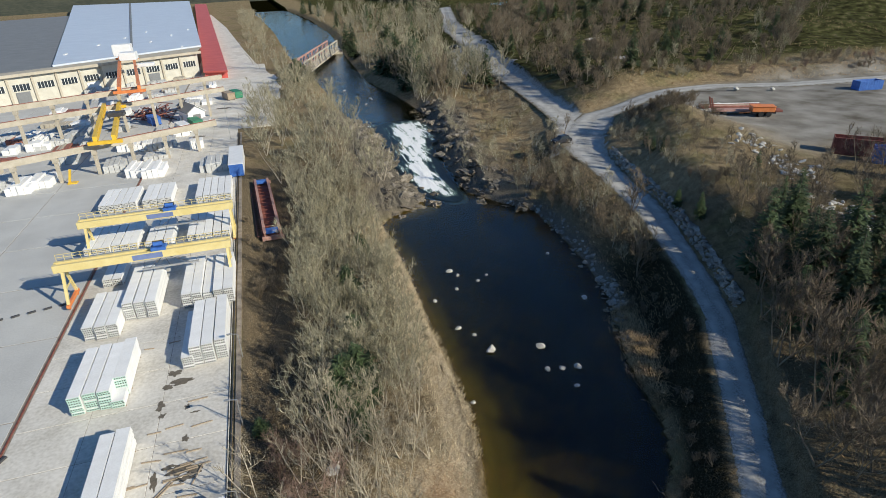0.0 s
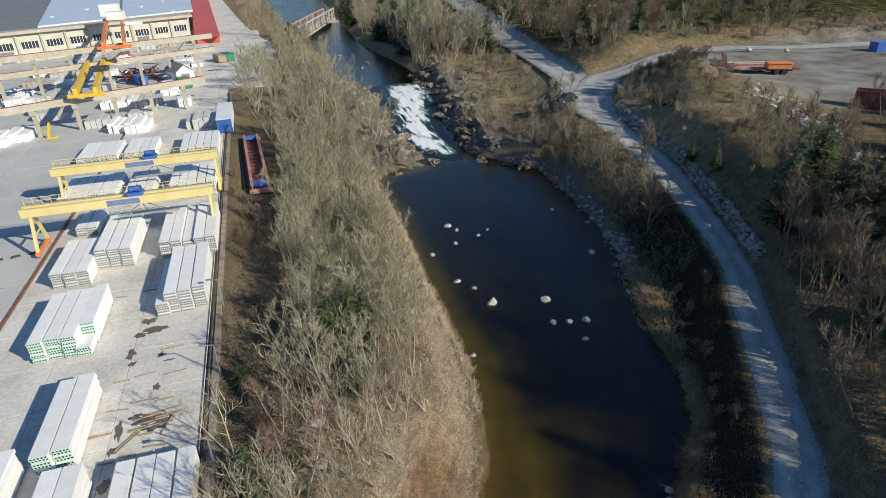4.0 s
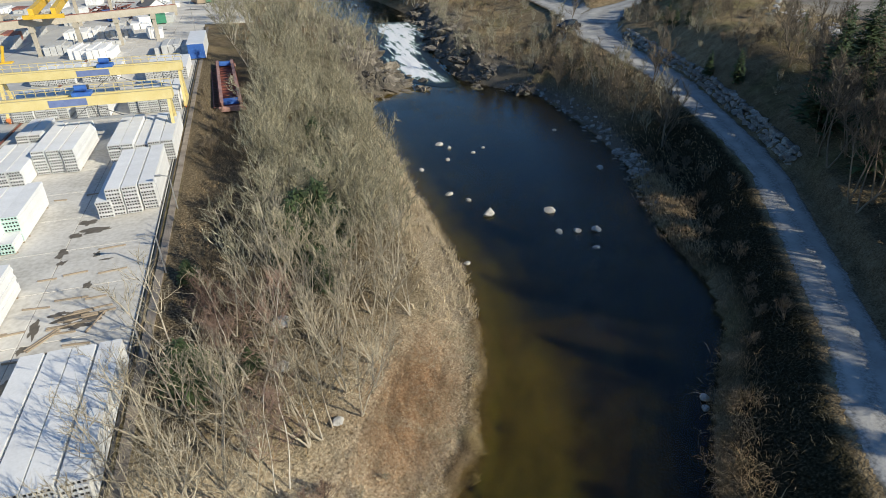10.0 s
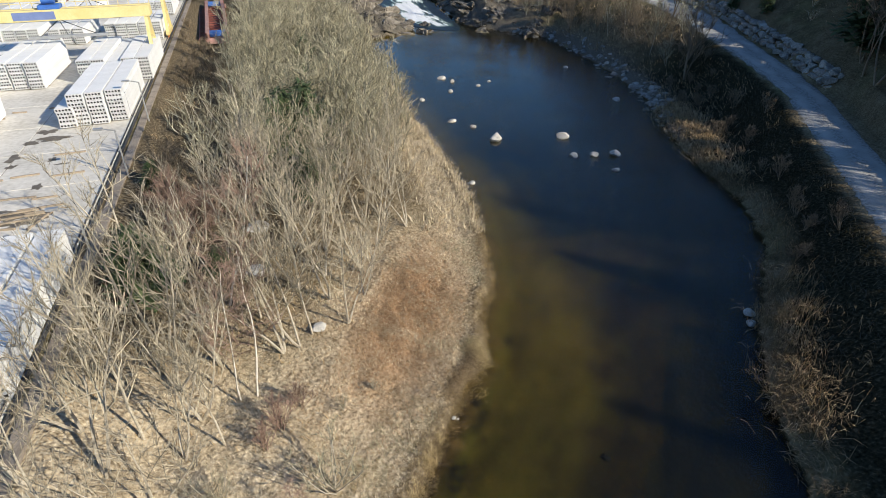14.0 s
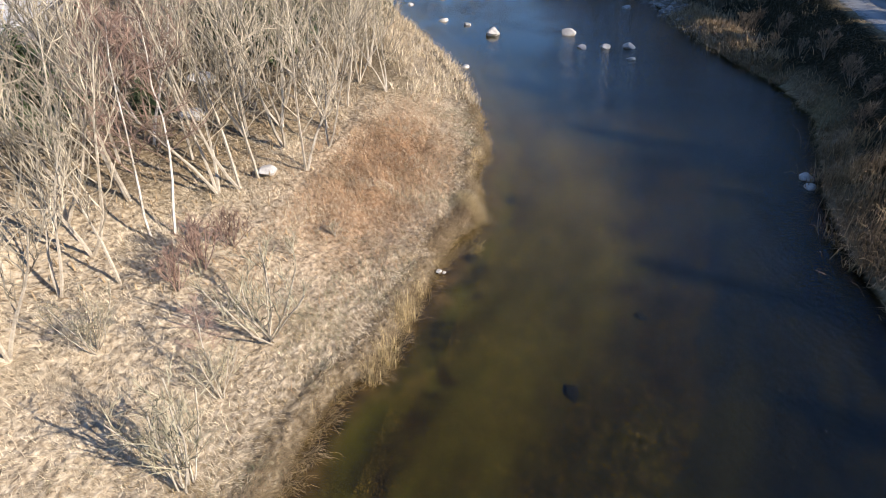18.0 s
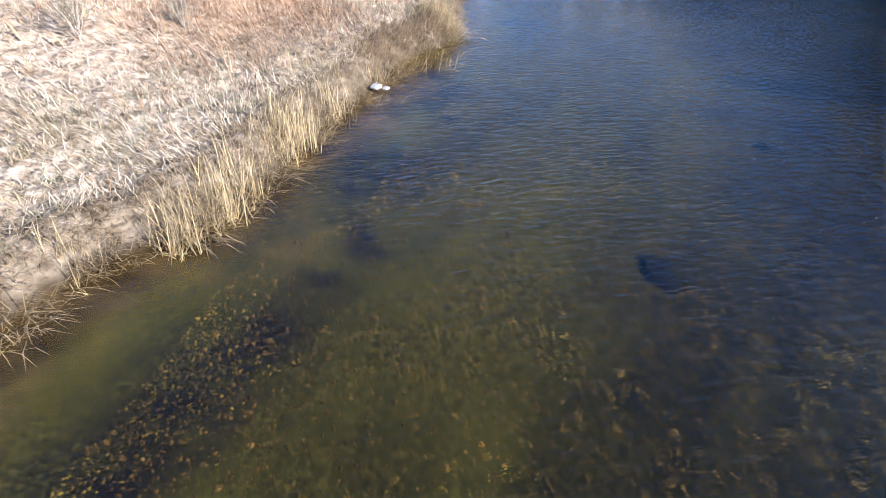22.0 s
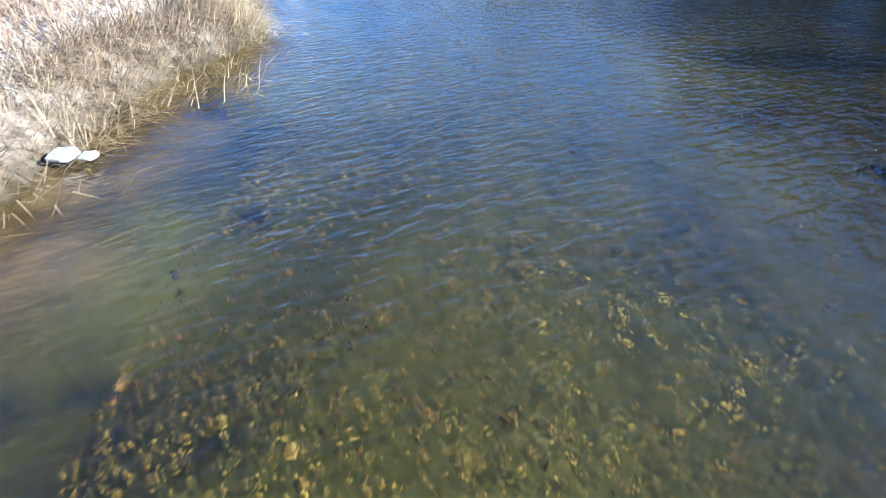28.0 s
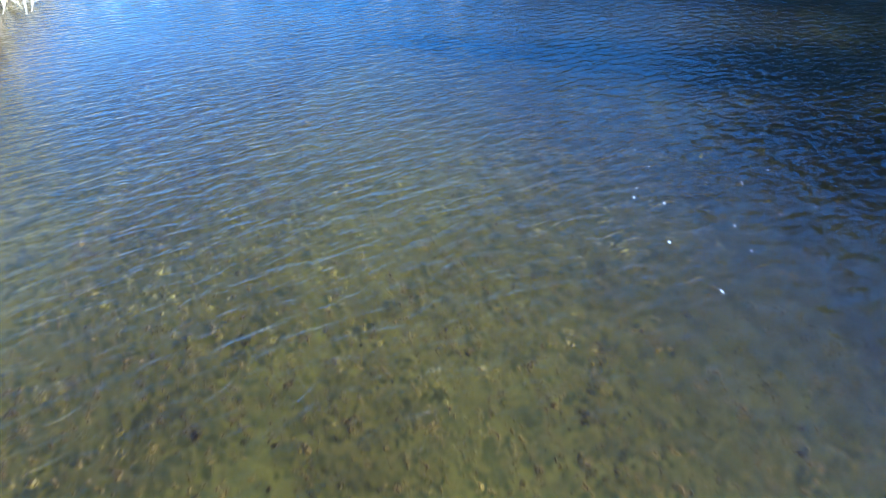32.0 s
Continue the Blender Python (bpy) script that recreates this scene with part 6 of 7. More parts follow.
# wood on the hillside towards the sun, out of view, placed to shade the right bank
hill_wood = wood("hillside_wood", "mixed spruce and bare wood on the hillside, out of view, added for shade")
count = 0
while count < 55:
    y, x = rt.uniform(-16, 14), rt.uniform(38, 90)
    if y > x * 0.78 - 32 or x - 19 < right_edge(y + 20) - 2 or not free(x, y, 2.6):
        continue
    count += 1
    plant_in(hill_wood, rt.choice(SPRUCE) if count % 3 else rt.choice(BROWN), x, y, rt.uniform(0.55, 0.78) if count % 3 else rt.uniform(0.8, 1.1))
# unseen spruces added to throw denser shade on the bank below the road
for i in range(3):
    x, y = rt.uniform(38, 49), rt.uniform(3, 12)
    if x > np.interp(y, [p[1] for p in ROAD], [p[0] for p in ROAD]) + 5 and free(x, y, 2.2):
        plant_in(hill_wood, rt.choice(SPRUCE), x, y, rt.uniform(0.58, 0.75))
embankment = wood("embankment_scrub", "bare bushes and small trees on the tan embankment")
count = 0
while count < 60:
    y = rt.uniform(50, 104)
    x = np.interp(y, [p[1] for p in ROAD], [p[0] for p in ROAD]) + rt.uniform(4.5, 17)
    if x > 87 or not free(x, y, 1.3):
        continue
    count += 1
    plant_in(embankment, rt.choice(SHRUBD + SHRUB + SHRUB), x, y, rt.uniform(0.5, 1.1) if count % 3 else rt.uniform(0.35, 0.6))
for x, y, s in ((66, 84, 0.22), (67.5, 88, 0.25), (65, 80, 0.2), (57, 60, 0.3), (58, 66, 0.26), (72, 66, 0.2)):
    plant_in(embankment, SPRUCE[int(y) % 3], x, y, s)
# wood upstream on the right bank
up_wood = wood("upstream_wood", "tall bare trees and dark conifers upstream")
count = 0
while count < 190:
    y = 172 + 520 * rt.random() ** 1.9
    xr = np.interp(y, [p[1] for p in RIGHT], [p[0] for p in RIGHT])
    xd = np.interp(y, [p[1] for p in ROAD], [p[0] for p in ROAD])
    x = rt.uniform(xr + 2, xd - (11 if 195 < y < 270 else 6))
    if not free(x, y, 3.0):
        continue
    count += 1
    k = rt.random()
    if k < 0.12:
        plant_in(up_wood, rt.choice(SPRUCE), x, y, rt.uniform(0.7, 1.25))
    else:
        plant_in(up_wood, rt.choice(ALDER if k < 0.85 else BROWN), x, y, rt.uniform(1.2, 2.1))
for x, y, s in ((51, 222, 2.6), (54, 205, 2.3), (57, 198, 2.0), (55, 212, 2.6), (49, 230, 2.4), (60, 208, 1.9), (58, 226, 2.4), (63, 240, 2.2), (52, 195, 1.7), (66, 262, 2.6), (60, 280, 2.8), (56, 250, 2.5)):
    plant_in(up_wood, PINE[int(x) % 2], x, y, s)
# bushes between the rapids and the road
mid_scrub = wood("rapids_scrub", "bare bushes on the rough ground above the rapids")
count = 0
while count < 190:
    y = rt.uniform(84, 215)
    xd = np.interp(y, [p[1] for p in ROAD], [p[0] for p in ROAD])
    x = rt.uniform(right_edge(y) + 3, xd - 4.5)
    if not free(x, y, 1.4) or abs(x - 58.6) + abs(y - 104.4) < 7 or (y > 205 and x > 62):
        continue
    count += 1
    plant_in(mid_scrub, rt.choice(SHRUBD + SHRUB + SHRUB), x, y, rt.uniform(0.7, 1.5) * (0.55 if count % 4 == 0 else 1))
# scrubland beyond the branch road
scrubland = wood("scrubland", "bare bushes and young spruces on rough ground")
count = 0
while count < 470:
    y = rt.uniform(132, 420)
    xd = np.interp(y, [p[1] for p in ROAD], [p[0] for p in ROAD])
    x = xd + 7 + (rt.random() ** 1.4) * (60 + (y - 130) * 1.2)
    if not free(x, y, 3.0) or (118 < x < 140 and 185 < y < 225) or seg_dist(np.array([x]), np.array([y]), ROAD2)[0][0] < 9:
        continue
    count += 1
    k = rt.random()
    s = 1 + (y - 130) / 260
    if k < 0.06:
        plant_in(scrubland, rt.choice(SPRUCE), x, y, rt.uniform(0.3, 0.75) * s)
    elif k < 0.75:
        plant_in(scrubland, rt.choice(SHRUBD), x, y, rt.uniform(1.2, 2.8) * s)
    else:
        plant_in(scrubland, rt.choice(BROWN + ALDER[:3]), x, y, rt.uniform(0.5, 0.85) * s)


for x, y, s in ((206, 340, 1.5), (214, 352, 1.7), (224, 350, 1.4), (232, 362, 1.5), (168, 250, 0.9), (174, 246, 0.8), (130, 163, 0.55), (126, 160, 0.6), (160, 288, 1.1), (124, 140, 0.4)):
    plant_in(scrubland, SPRUCE[int(x) % 3], x, y, s)
# dark bushes on the mound by the branch road, and scrub along its bank
for i in range(34):
    x, y = rt.gauss(80, 3.6), rt.gauss(97.5, 4.2)
    plant_in(embankment, rt.choice(SHRUBD), x, y, rt.uniform(0.7, 1.35))
for i in range(70):
    x = rt.uniform(80, 175)
    y = np.interp(x, [p[0] for p in ROAD2], [p[1] for p in ROAD2]) + rt.uniform(8, 20)
    plant_in(scrubland, rt.choice(SHRUBD + SHRUB + REDBUSH), x, y, rt.uniform(0.7, 1.5))
PONDZ = height(229, 500) + 0.4
link = [(229 + 26 * math.cos(a * 0.3927) * (1 + 0.15 * math.sin(a * 2.1)), 500 + 34 * math.sin(a * 0.3927), PONDZ) for a in range(16)]
tagged(link_mesh("pond", link, [tuple(range(16))], M_WATER), "small blue pond in the far meadow", "pond", kind="structure")


# ---- dry grass, reeds and stems ----
def blades(name, xy, zs, length, width, lie, way, material, label, seed, parent=None, swirl=0.0):
    """Many bent blades as one mesh. lie: 0 upright, 1 flat; way: common direction of lean (radians, spread); swirl: how far the direction wanders."""
    r = np.random.RandomState(seed)
    n = len(xy)
    a = r.normal(way[0], way[1], n) + swirl * 2.5 * ridges(xy[:, 0], xy[:, 1], 1.1, seed + 100)
    ln = r.uniform(length[0], length[1], n)
    flat = np.clip(r.normal(lie, 0.22, n), 0.02, 1.1) * 1.45
    d = np.stack([np.cos(a), np.sin(a)], 1)
    side = np.stack([-d[:, 1], d[:, 0]], 1) * (r.uniform(width[0], width[1], n) / 2)[:, None]
    p0 = np.c_[xy, zs - 0.02]
    e1, e2 = flat * 0.75, np.minimum(flat * 1.35, 1.75)
    p1 = p0 + np.c_[d * (np.sin(e1) * ln * 0.55)[:, None], np.cos(e1) * ln * 0.55]
    p2 = p1 + np.c_[d * (np.sin(e2) * ln * 0.45)[:, None], np.cos(e2) * ln * 0.45]
    p2[:, 2] = np.maximum(p2[:, 2], p0[:, 2] + 0.03)
    s3 = np.c_[side, np.zeros(n)]
    v = np.stack([p0 - s3, p0 + s3, p1 + s3 * 0.8, p1 - s3 * 0.8, p2], 1).reshape(-1, 3)
    k = np.arange(n) * 5
    quad = np.stack([k, k + 1, k + 2, k + 3], 1).tolist()
    tri = np.stack([k + 3, k + 2, k + 4], 1).tolist()
    ob = link_mesh(name, v.tolist(), quad + tri, material, parent)
    return tagged(ob, label, "grass", kind="stuff")


def sheet_height(xy):
    i = np.clip(np.searchsorted(gx, xy[:, 0]) - 1, 0, nx - 2)
    j = np.clip(np.searchsorted(gy, xy[:, 1]) - 1, 0, ny - 2)
    u, v = (xy[:, 0] - gx[i]) / (gx[i + 1] - gx[i]), (xy[:, 1] - gy[j]) / (gy[j + 1] - gy[j])
    return (gz[j, i] * (1 - u) + gz[j, i + 1] * u) * (1 - v) + (gz[j + 1, i] * (1 - u) + gz[j + 1, i + 1] * u) * v


FOOTPATH = [(1.0, 21.5), (2.9, 24.2), (4.4, 26.6), (6.2, 30.2), (7.9, 34.2), (9, 37)]
gr = np.random.RandomState(6)


def bank_points(n, y0, y1, d0, d1, power=1.0, tuft=0.0, sign=-1):
    """Spots along a bank, d0 to d1 metres from the water's edge, gathered into tufts."""
    m = n if not tuft else max(1, n // 14)
    line = np.array([(p.x, p.y) for p in resample(LEFT if sign < 0 else RIGHT, 0.1) if y0 < p.y < y1])
    ahead = line[np.minimum(np.arange(len(line)) + 8, len(line) - 1)] - line[np.maximum(np.arange(len(line)) - 8, 0)]
    ahead = ahead / np.hypot(ahead[:, 0], ahead[:, 1])[:, None]
    pick = gr.randint(0, len(line), m)
    d = d0 + (d1 - d0) * gr.uniform(0, 1, m) ** power
    x = line[pick, 0] + sign * ahead[pick, 1] * d
    y = line[pick, 1] - sign * ahead[pick, 0] * d
    if tuft:
        y, x = np.repeat(y, 14)[:n], np.repeat(x, 14)[:n]
        y, x = y + gr.normal(0, tuft, len(y)), x + gr.normal(0, tuft, len(x))
    xy = np.c_[x, y]
    z = sheet_height(xy)
    keep = (z > -0.15) & (seg_dist(x, y, FOOTPATH)[0] > 0.22)
    return xy[keep], z[keep]


# matted blades combed into swirls, olive tufts, brown sedge on the bank's face
xy, z = bank_points(56000, 12.5, 34, 0.6, 8.5, 1.0, 0.12)
blades("dry_grass", xy, z, (0.12, 0.32), (0.005, 0.012), 1.0, (2.7, 0.7), M_GRASS, "matted pale dry grass on the river bank", 1, swirl=1.6)
xy, z = bank_points(15000, 12.5, 33, 0.3, 3.0, 1.1, 0.10)
blades("dry_grass", xy, z, (0.10, 0.26), (0.005, 0.011), 0.9, (2.7, 0.8), M_REED, "tan matted dry grass near the water", 16, swirl=1.6)
xy, z = bank_points(26000, 12.5, 36, 0.3, 3.4, 1.2, 0.12)
pick = ridges(xy[:, 0], xy[:, 1], 1.3, 77) > 0.05
blades("olive_grass", xy[pick], z[pick], (0.07, 0.2), (0.005, 0.010), 0.7, (0.8, 1.2), M_OLIVE, "olive green winter grass above the water's edge", 12, swirl=1.2)
xy, z = bank_points(9000, 12.5, 34, 0.0, 0.6, 1.0, 0.08)
blades("edge_sedge", xy, z, (0.12, 0.34), (0.005, 0.011), 0.8, (-0.5, 1.2), M_SEDGE, "brown dead sedge along the water", 17)
xy, z = bank_points(7000, 12.5, 34, -0.05, 0.4, 1.0, 0.08)
blades("sedge", xy, z, (0.18, 0.42), (0.005, 0.010), 0.92, (-0.5, 0.7), M_REED, "straw-coloured sedge hanging over the water", 2)
xy, z = bank_points(14000, 33, 92, 0.0, 4.5, 1.5, 0.2)
blades("dry_grass", xy, z, (0.35, 0.8), (0.02, 0.04), 0.6, (-0.4, 1.3), M_GRASS, "tussocks of dry grass along the far bank", 3)
sel = gr.normal(0, 1, (24000, 2)) * (1.5, 3.6)
xy = np.c_[6.9 + sel[:, 0] * 0.86 + sel[:, 1] * 0.5, 26.8 - sel[:, 0] * 0.5 + sel[:, 1] * 0.86]
xy = xy[(xy[:, 0] < left_edge(xy[:, 1]) - 1.0) & (seg_dist(xy[:, 0], xy[:, 1], FOOTPATH)[0] > 0.22)]
xy = xy[ridges(xy[:, 0], xy[:, 1], 1.0, 78) > -0.35]
blades("russet_grass", xy, sheet_height(xy), (0.15, 0.42), (0.006, 0.013), 0.7, (2.6, 0.9), M_RUSSET, "russet brown dead herbs on the bank", 4, swirl=1.3)
# standing reed clumps along the edge
cl = []
for y, n in ((15.3, 30), (16.0, 60), (16.7, 150), (17.1, 260), (17.5, 300), (18.5, 280), (18.8, 200), (19.4, 90), (19.7, 110), (20.2, 60), (21.0, 90), (23.3, 120), (24.3, 120), (25.4, 80), (26.6, 90), (28.0, 110), (29.5, 200), (30.5, 200), (32.5, 150), (35, 140), (38, 160)):
    c = np.array([left_edge(y) - 0.12, y])
    cl.append(c + gr.normal(0, 1, (int(n * 0.5), 2)) * (0.11, 0.16))
xy = np.concatenate(cl)
blades("reed_clump", xy, np.maximum(sheet_height(xy), -0.1), (0.15, 0.45), (0.004, 0.010), 0.42, (-0.6, 1.9), M_STRAW, "standing clumps of yellow dry reed at the water", 5)
xy = np.concatenate([np.array(c) + gr.normal(0, 1, (int(n * 0.7), 2)) * (0.13, 0.14) for c, n in (((4.35, 16.95), 160), ((4.75, 17.4), 200), ((5.0, 17.8), 150), ((5.6, 18.75), 200), ((5.85, 19.05), 120), ((6.35, 19.75), 60), ((9.3, 23.5), 160), ((11.0, 27.6), 90))])
blades("tall_reed", xy, np.maximum(sheet_height(xy), -0.1), (0.35, 0.75), (0.005, 0.010), 0.3, (-0.6, 1.9), M_STRAW, "dense standing clumps of yellow dry reed", 18)
k = gr.uniform(0, 1, 3400)
xy = np.c_[np.interp(k, [0, 0.3, 0.55, 1], [7.5, 8.1, 8.8, 9.4]), np.interp(k, [0, 0.3, 0.55, 1], [21.4, 22.3, 22.8, 23.6])] + gr.normal(0, 1, (3400, 2)) * 0.2 + (-0.2, 0.2)
blades("bay_sedge", xy[:1700], np.maximum(sheet_height(xy[:1700]), -0.05), (0.2, 0.45), (0.005, 0.011), 0.7, (-0.7, 0.9), M_SEDGE, "brown dead sedge round the small bay", 22)
blades("bay_sedge", xy[1700:], np.maximum(sheet_height(xy[1700:]), -0.05), (0.2, 0.45), (0.005, 0.011), 0.75, (-0.7, 0.9), M_FRINGE, "tan dead sedge round the small bay", 23)
# a bleached tussock leaning over the point, and thin reeds standing in the bay
xy = np.array((9.25, 23.9)) + gr.normal(0, 1, (1300, 2)) * (0.22, 0.4)
blades("pale_tussock", xy, np.maximum(sheet_height(xy), 0.0), (0.3, 0.6), (0.006, 0.012), 0.8, (-0.7, 0.5), M_STRAW, "bleached straw tussock leaning over the water", 19)
xy = np.c_[gr.uniform(7.7, 8.9, 130), gr.uniform(21.3, 22.7, 130)]
blades("bay_reed", xy, np.full(len(xy), -0.1), (0.25, 0.55), (0.006, 0.012), 0.6, (-0.6, 0.9), M_STRAW, "sparse dry reeds standing in the shallow bay", 20)
# bent reeds fallen into the water
xy = np.concatenate([np.array([left_edge(y) + 0.1, y]) + gr.normal(0, 0.14, (n, 2)) for y, n in ((14.6, 60), (15.2, 90), (16.0, 60), (17.0, 70), (18.0, 40), (20.2, 25), (21.5, 30))])
blades("fallen_reed", xy, np.full(len(xy), 0.0), (0.25, 0.6), (0.005, 0.010), 0.85, (-0.6, 0.6), M_REED, "pale reed stems fallen across the water", 6)
# right bank
xy, z = bank_points(4000, 12, 40, 0.05, 1.2, 1.2, 0.16, 1)
blades("brown_reed", xy, z, (0.3, 0.8), (0.015, 0.03), 0.7, (3.4, 1.3), M_SEDGE, "brown dead sedge on the shaded bank", 7)
cl = [np.array(c) + gr.normal(0, 1, (n, 2)) * w for c, n, w in (((26.4, 23.6), 350, (0.4, 0.8)), ((24.4, 21.3), 750, (0.6, 0.7)), ((22.9, 19.4), 450, (0.6, 0.7)), ((21.3, 17.6), 450, (0.6, 0.8)), ((20.3, 16.2), 300, (0.6, 0.8)))]
xy = np.concatenate(cl)
blades("tan_reed", xy, np.maximum(sheet_height(xy), 0.0), (0.6, 1.3), (0.012, 0.03), 0.55, (3.6, 0.8), M_FRINGE, "tall tan reeds drooping over the shaded water", 21)
cl = [np.array(c) + gr.normal(0, 1, (n, 2)) * w for c, n, w in (((38.2, 47.5), 1100, (0.8, 1.6)), ((36.8, 43.8), 1100, (0.8, 1.6)), ((35.2, 40.3), 800, (0.7, 1.4)), ((39.4, 50.5), 500, (0.7, 1.0)), ((34.0, 36.5), 400, (0.5, 1.2)))]
xy = np.concatenate(cl)
blades("tan_reed", xy, np.maximum(sheet_height(xy), 0.0), (0.5, 1.1), (0.03, 0.06), 0.7, (3.4, 1.4), M_FRINGE, "tan dead grass on the stony bank", 8)
# leaf litter and tussocks under the wood, and scrub across the river
y = gr.uniform(12, 34, 24000)
xy = np.c_[gr.uniform(-6.2, 6, 24000), y]
xy = xy[xy[:, 0] < left_edge(xy[:, 1]) - 3]
blades("wood_edge_grass", xy, sheet_height(xy), (0.12, 0.34), (0.006, 0.014), 0.95, (2.5, 0.8), M_GRASS, "pale matted grass under the first trees", 13, swirl=1.6)
y = gr.uniform(20, 100, 9000)
xy = np.c_[gr.uniform(-6.2, 9, 9000), y]
xy = xy[xy[:, 0] < left_edge(xy[:, 1]) - 4]
blades("wood_grass", xy, sheet_height(xy), (0.2, 0.5), (0.02, 0.045), 0.7, (2.5, 1.5), M_SEDGE, "brown dead grass under the bare trees", 9)
# heath below the road, its dark colour standing in for bank shade
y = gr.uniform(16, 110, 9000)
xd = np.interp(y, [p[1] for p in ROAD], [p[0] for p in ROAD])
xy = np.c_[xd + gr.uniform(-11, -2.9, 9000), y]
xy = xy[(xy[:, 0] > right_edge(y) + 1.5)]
blades("heath", xy, sheet_height(xy), (0.3, 0.6), (0.03, 0.06), 0.55, (2.5, 1.5), M_HEATH, "heath and dead stalks below the road, coloured dark for shade", 10)
y = gr.uniform(16, 110, 9000)
xd = np.interp(y, [p[1] for p in ROAD], [p[0] for p in ROAD])
xy = np.c_[xd + gr.uniform(5.5, 26, 9000), y]
blades("scrub_grass", xy, sheet_height(xy), (0.3, 0.7), (0.03, 0.08), 1.0, (2.5, 1.5), M_SEDGE, "dry tussock grass on the slope above the road", 11)

y = gr.uniform(122, 330, 16000)
xd = np.interp(y, [p[1] for p in ROAD], [p[0] for p in ROAD])
xy = np.c_[xd + gr.uniform(7, 150, 16000), y]
xy = xy[seg_dist(xy[:, 0], xy[:, 1], ROAD2)[0] > 7]
knot = ridges(xy[:, 0], xy[:, 1], 0.22, 51) + gr.normal(0, 0.2, len(xy))
for nm, pick, m, s in (("meadow_scrub", knot > 0.15, M_HEATH, 14), ("meadow_grass", knot < -0.1, M_SEDGE, 15)):
    blades(nm, xy[pick], sheet_height(xy[pick]), (0.5, 1.3), (0.07, 0.2), 0.95, (2.5, 2.0), m, "rough scrub and olive tussocks in the meadow", s)

x = gr.uniform(76, 190, 9000)
xy = np.c_[x, np.interp(x, [p[0] for p in ROAD2], [p[1] for p in ROAD2]) + gr.uniform(5.5, 17, 9000)]
blades("bank_tussock", xy, sheet_height(xy), (0.4, 1.0), (0.05, 0.14), 0.9, (-1.2, 1.2), M_FRINGE, "tan tussocks on the bank above the branch road", 24)
y = gr.uniform(46, 116, 9000)
xd = np.interp(y, [p[1] for p in ROAD], [p[0] for p in ROAD])
xy = np.c_[xd + gr.uniform(-15, -3.2, 9000), y]
xy = xy[(xy[:, 0] > right_edge(y) + 1.2)]
blades("verge_grass", xy, sheet_height(xy), (0.3, 0.7), (0.03, 0.08), 0.8, (2.5, 1.5), M_FRINGE, "tan dry grass on the bank below the road", 25)

# ---- pebbles on the river bed ----


def pebbles(n, seed):
    r = np.random.RandomState(seed)
    y = r.uniform(12.5, 33, n)
    a, b = left_edge(y) + 1.5, np.minimum(left_edge(y) + 10, right_edge(y) - 1.0)
    x = a + (b - a) * r.uniform(0, 1, n) ** 1.2
    xy = np.c_[x, y]
    z = sheet_height(xy)
    s = r.gamma(1.5, 0.0036, n) + 0.006
    ico = np.array([(0, 0, 1), (0.9, 0, 0.0), (0.28, 0.85, 0.0), (-0.72, 0.53, 0.0), (-0.72, -0.53, 0.0), (0.28, -0.85, 0.0)])
    tri = [(0, 1, 2), (0, 2, 3), (0, 3, 4), (0, 4, 5), (0, 5, 1)]
    t = r.uniform(0, 6.28, n)
    v = ico[None] * s[:, None, None] * r.uniform(0.75, 1.25, (n, 6, 1)) * np.array([1.0, 1.0, 0.35])
    v = v * np.stack([np.ones(n), r.uniform(0.6, 1, n), np.ones(n)], 1)[:, None]
    c, q = np.cos(t)[:, None], np.sin(t)[:, None]
    v = np.stack([v[..., 0] * c - v[..., 1] * q, v[..., 0] * q + v[..., 1] * c, v[..., 2]], -1) + np.c_[xy, z + s * 0.15][:, None]
    fs = (np.arange(n)[:, None, None] * 6 + np.array(tri)[None]).reshape(-1, 3).tolist()
    tagged(link_mesh("pebbles", v.reshape(-1, 3).tolist(), fs, M_PEB), "olive and ochre pebbles on the river bed", "pebbles", kind="stuff")


pebbles(100000, 2)


def flecks():
    """Small white flecks laid on the water in place of sun glints."""
    r = random.Random(8)
    vs, fs = [], []
    for cx, cy, n, w in ((13.3, 12.6, 16, 0.9), (11.4, 15.6, 18, 1.2), (12.9, 21.2, 16, 0.35), (13.4, 22.1, 10, 0.60), (13.8, 23.4, 14, 0.30), (14.8, 23.7, 14, 0.50), (12.0, 19.3, 14, 0.40), (16.5, 27.0, 18, 0.50), (11.9, 17.2, 10, 0.70)):
        for _ in range(n):
            x, y, s = cx + r.gauss(0, w), cy + r.gauss(0, w), r.uniform(0.002, 0.006)
            k, long = len(vs), r.uniform(1.0, 3.0)
            vs += [(x + s * math.cos(a) * r.uniform(0.7, 1.2), y + s * long * math.sin(a) + 0.6 * s * math.cos(a), 0.006) for a in (0, 1.05, 2.09, 3.14, 4.19, 5.24)]
            fs.append(tuple(range(k, k + 6)))
    tagged(link_mesh("glint_flecks", vs, fs, M_WHITE), "tiny white flecks on the water standing in for sun glints", "foam", kind="stuff")


flecks()

# ---- vehicles and things by the road ----


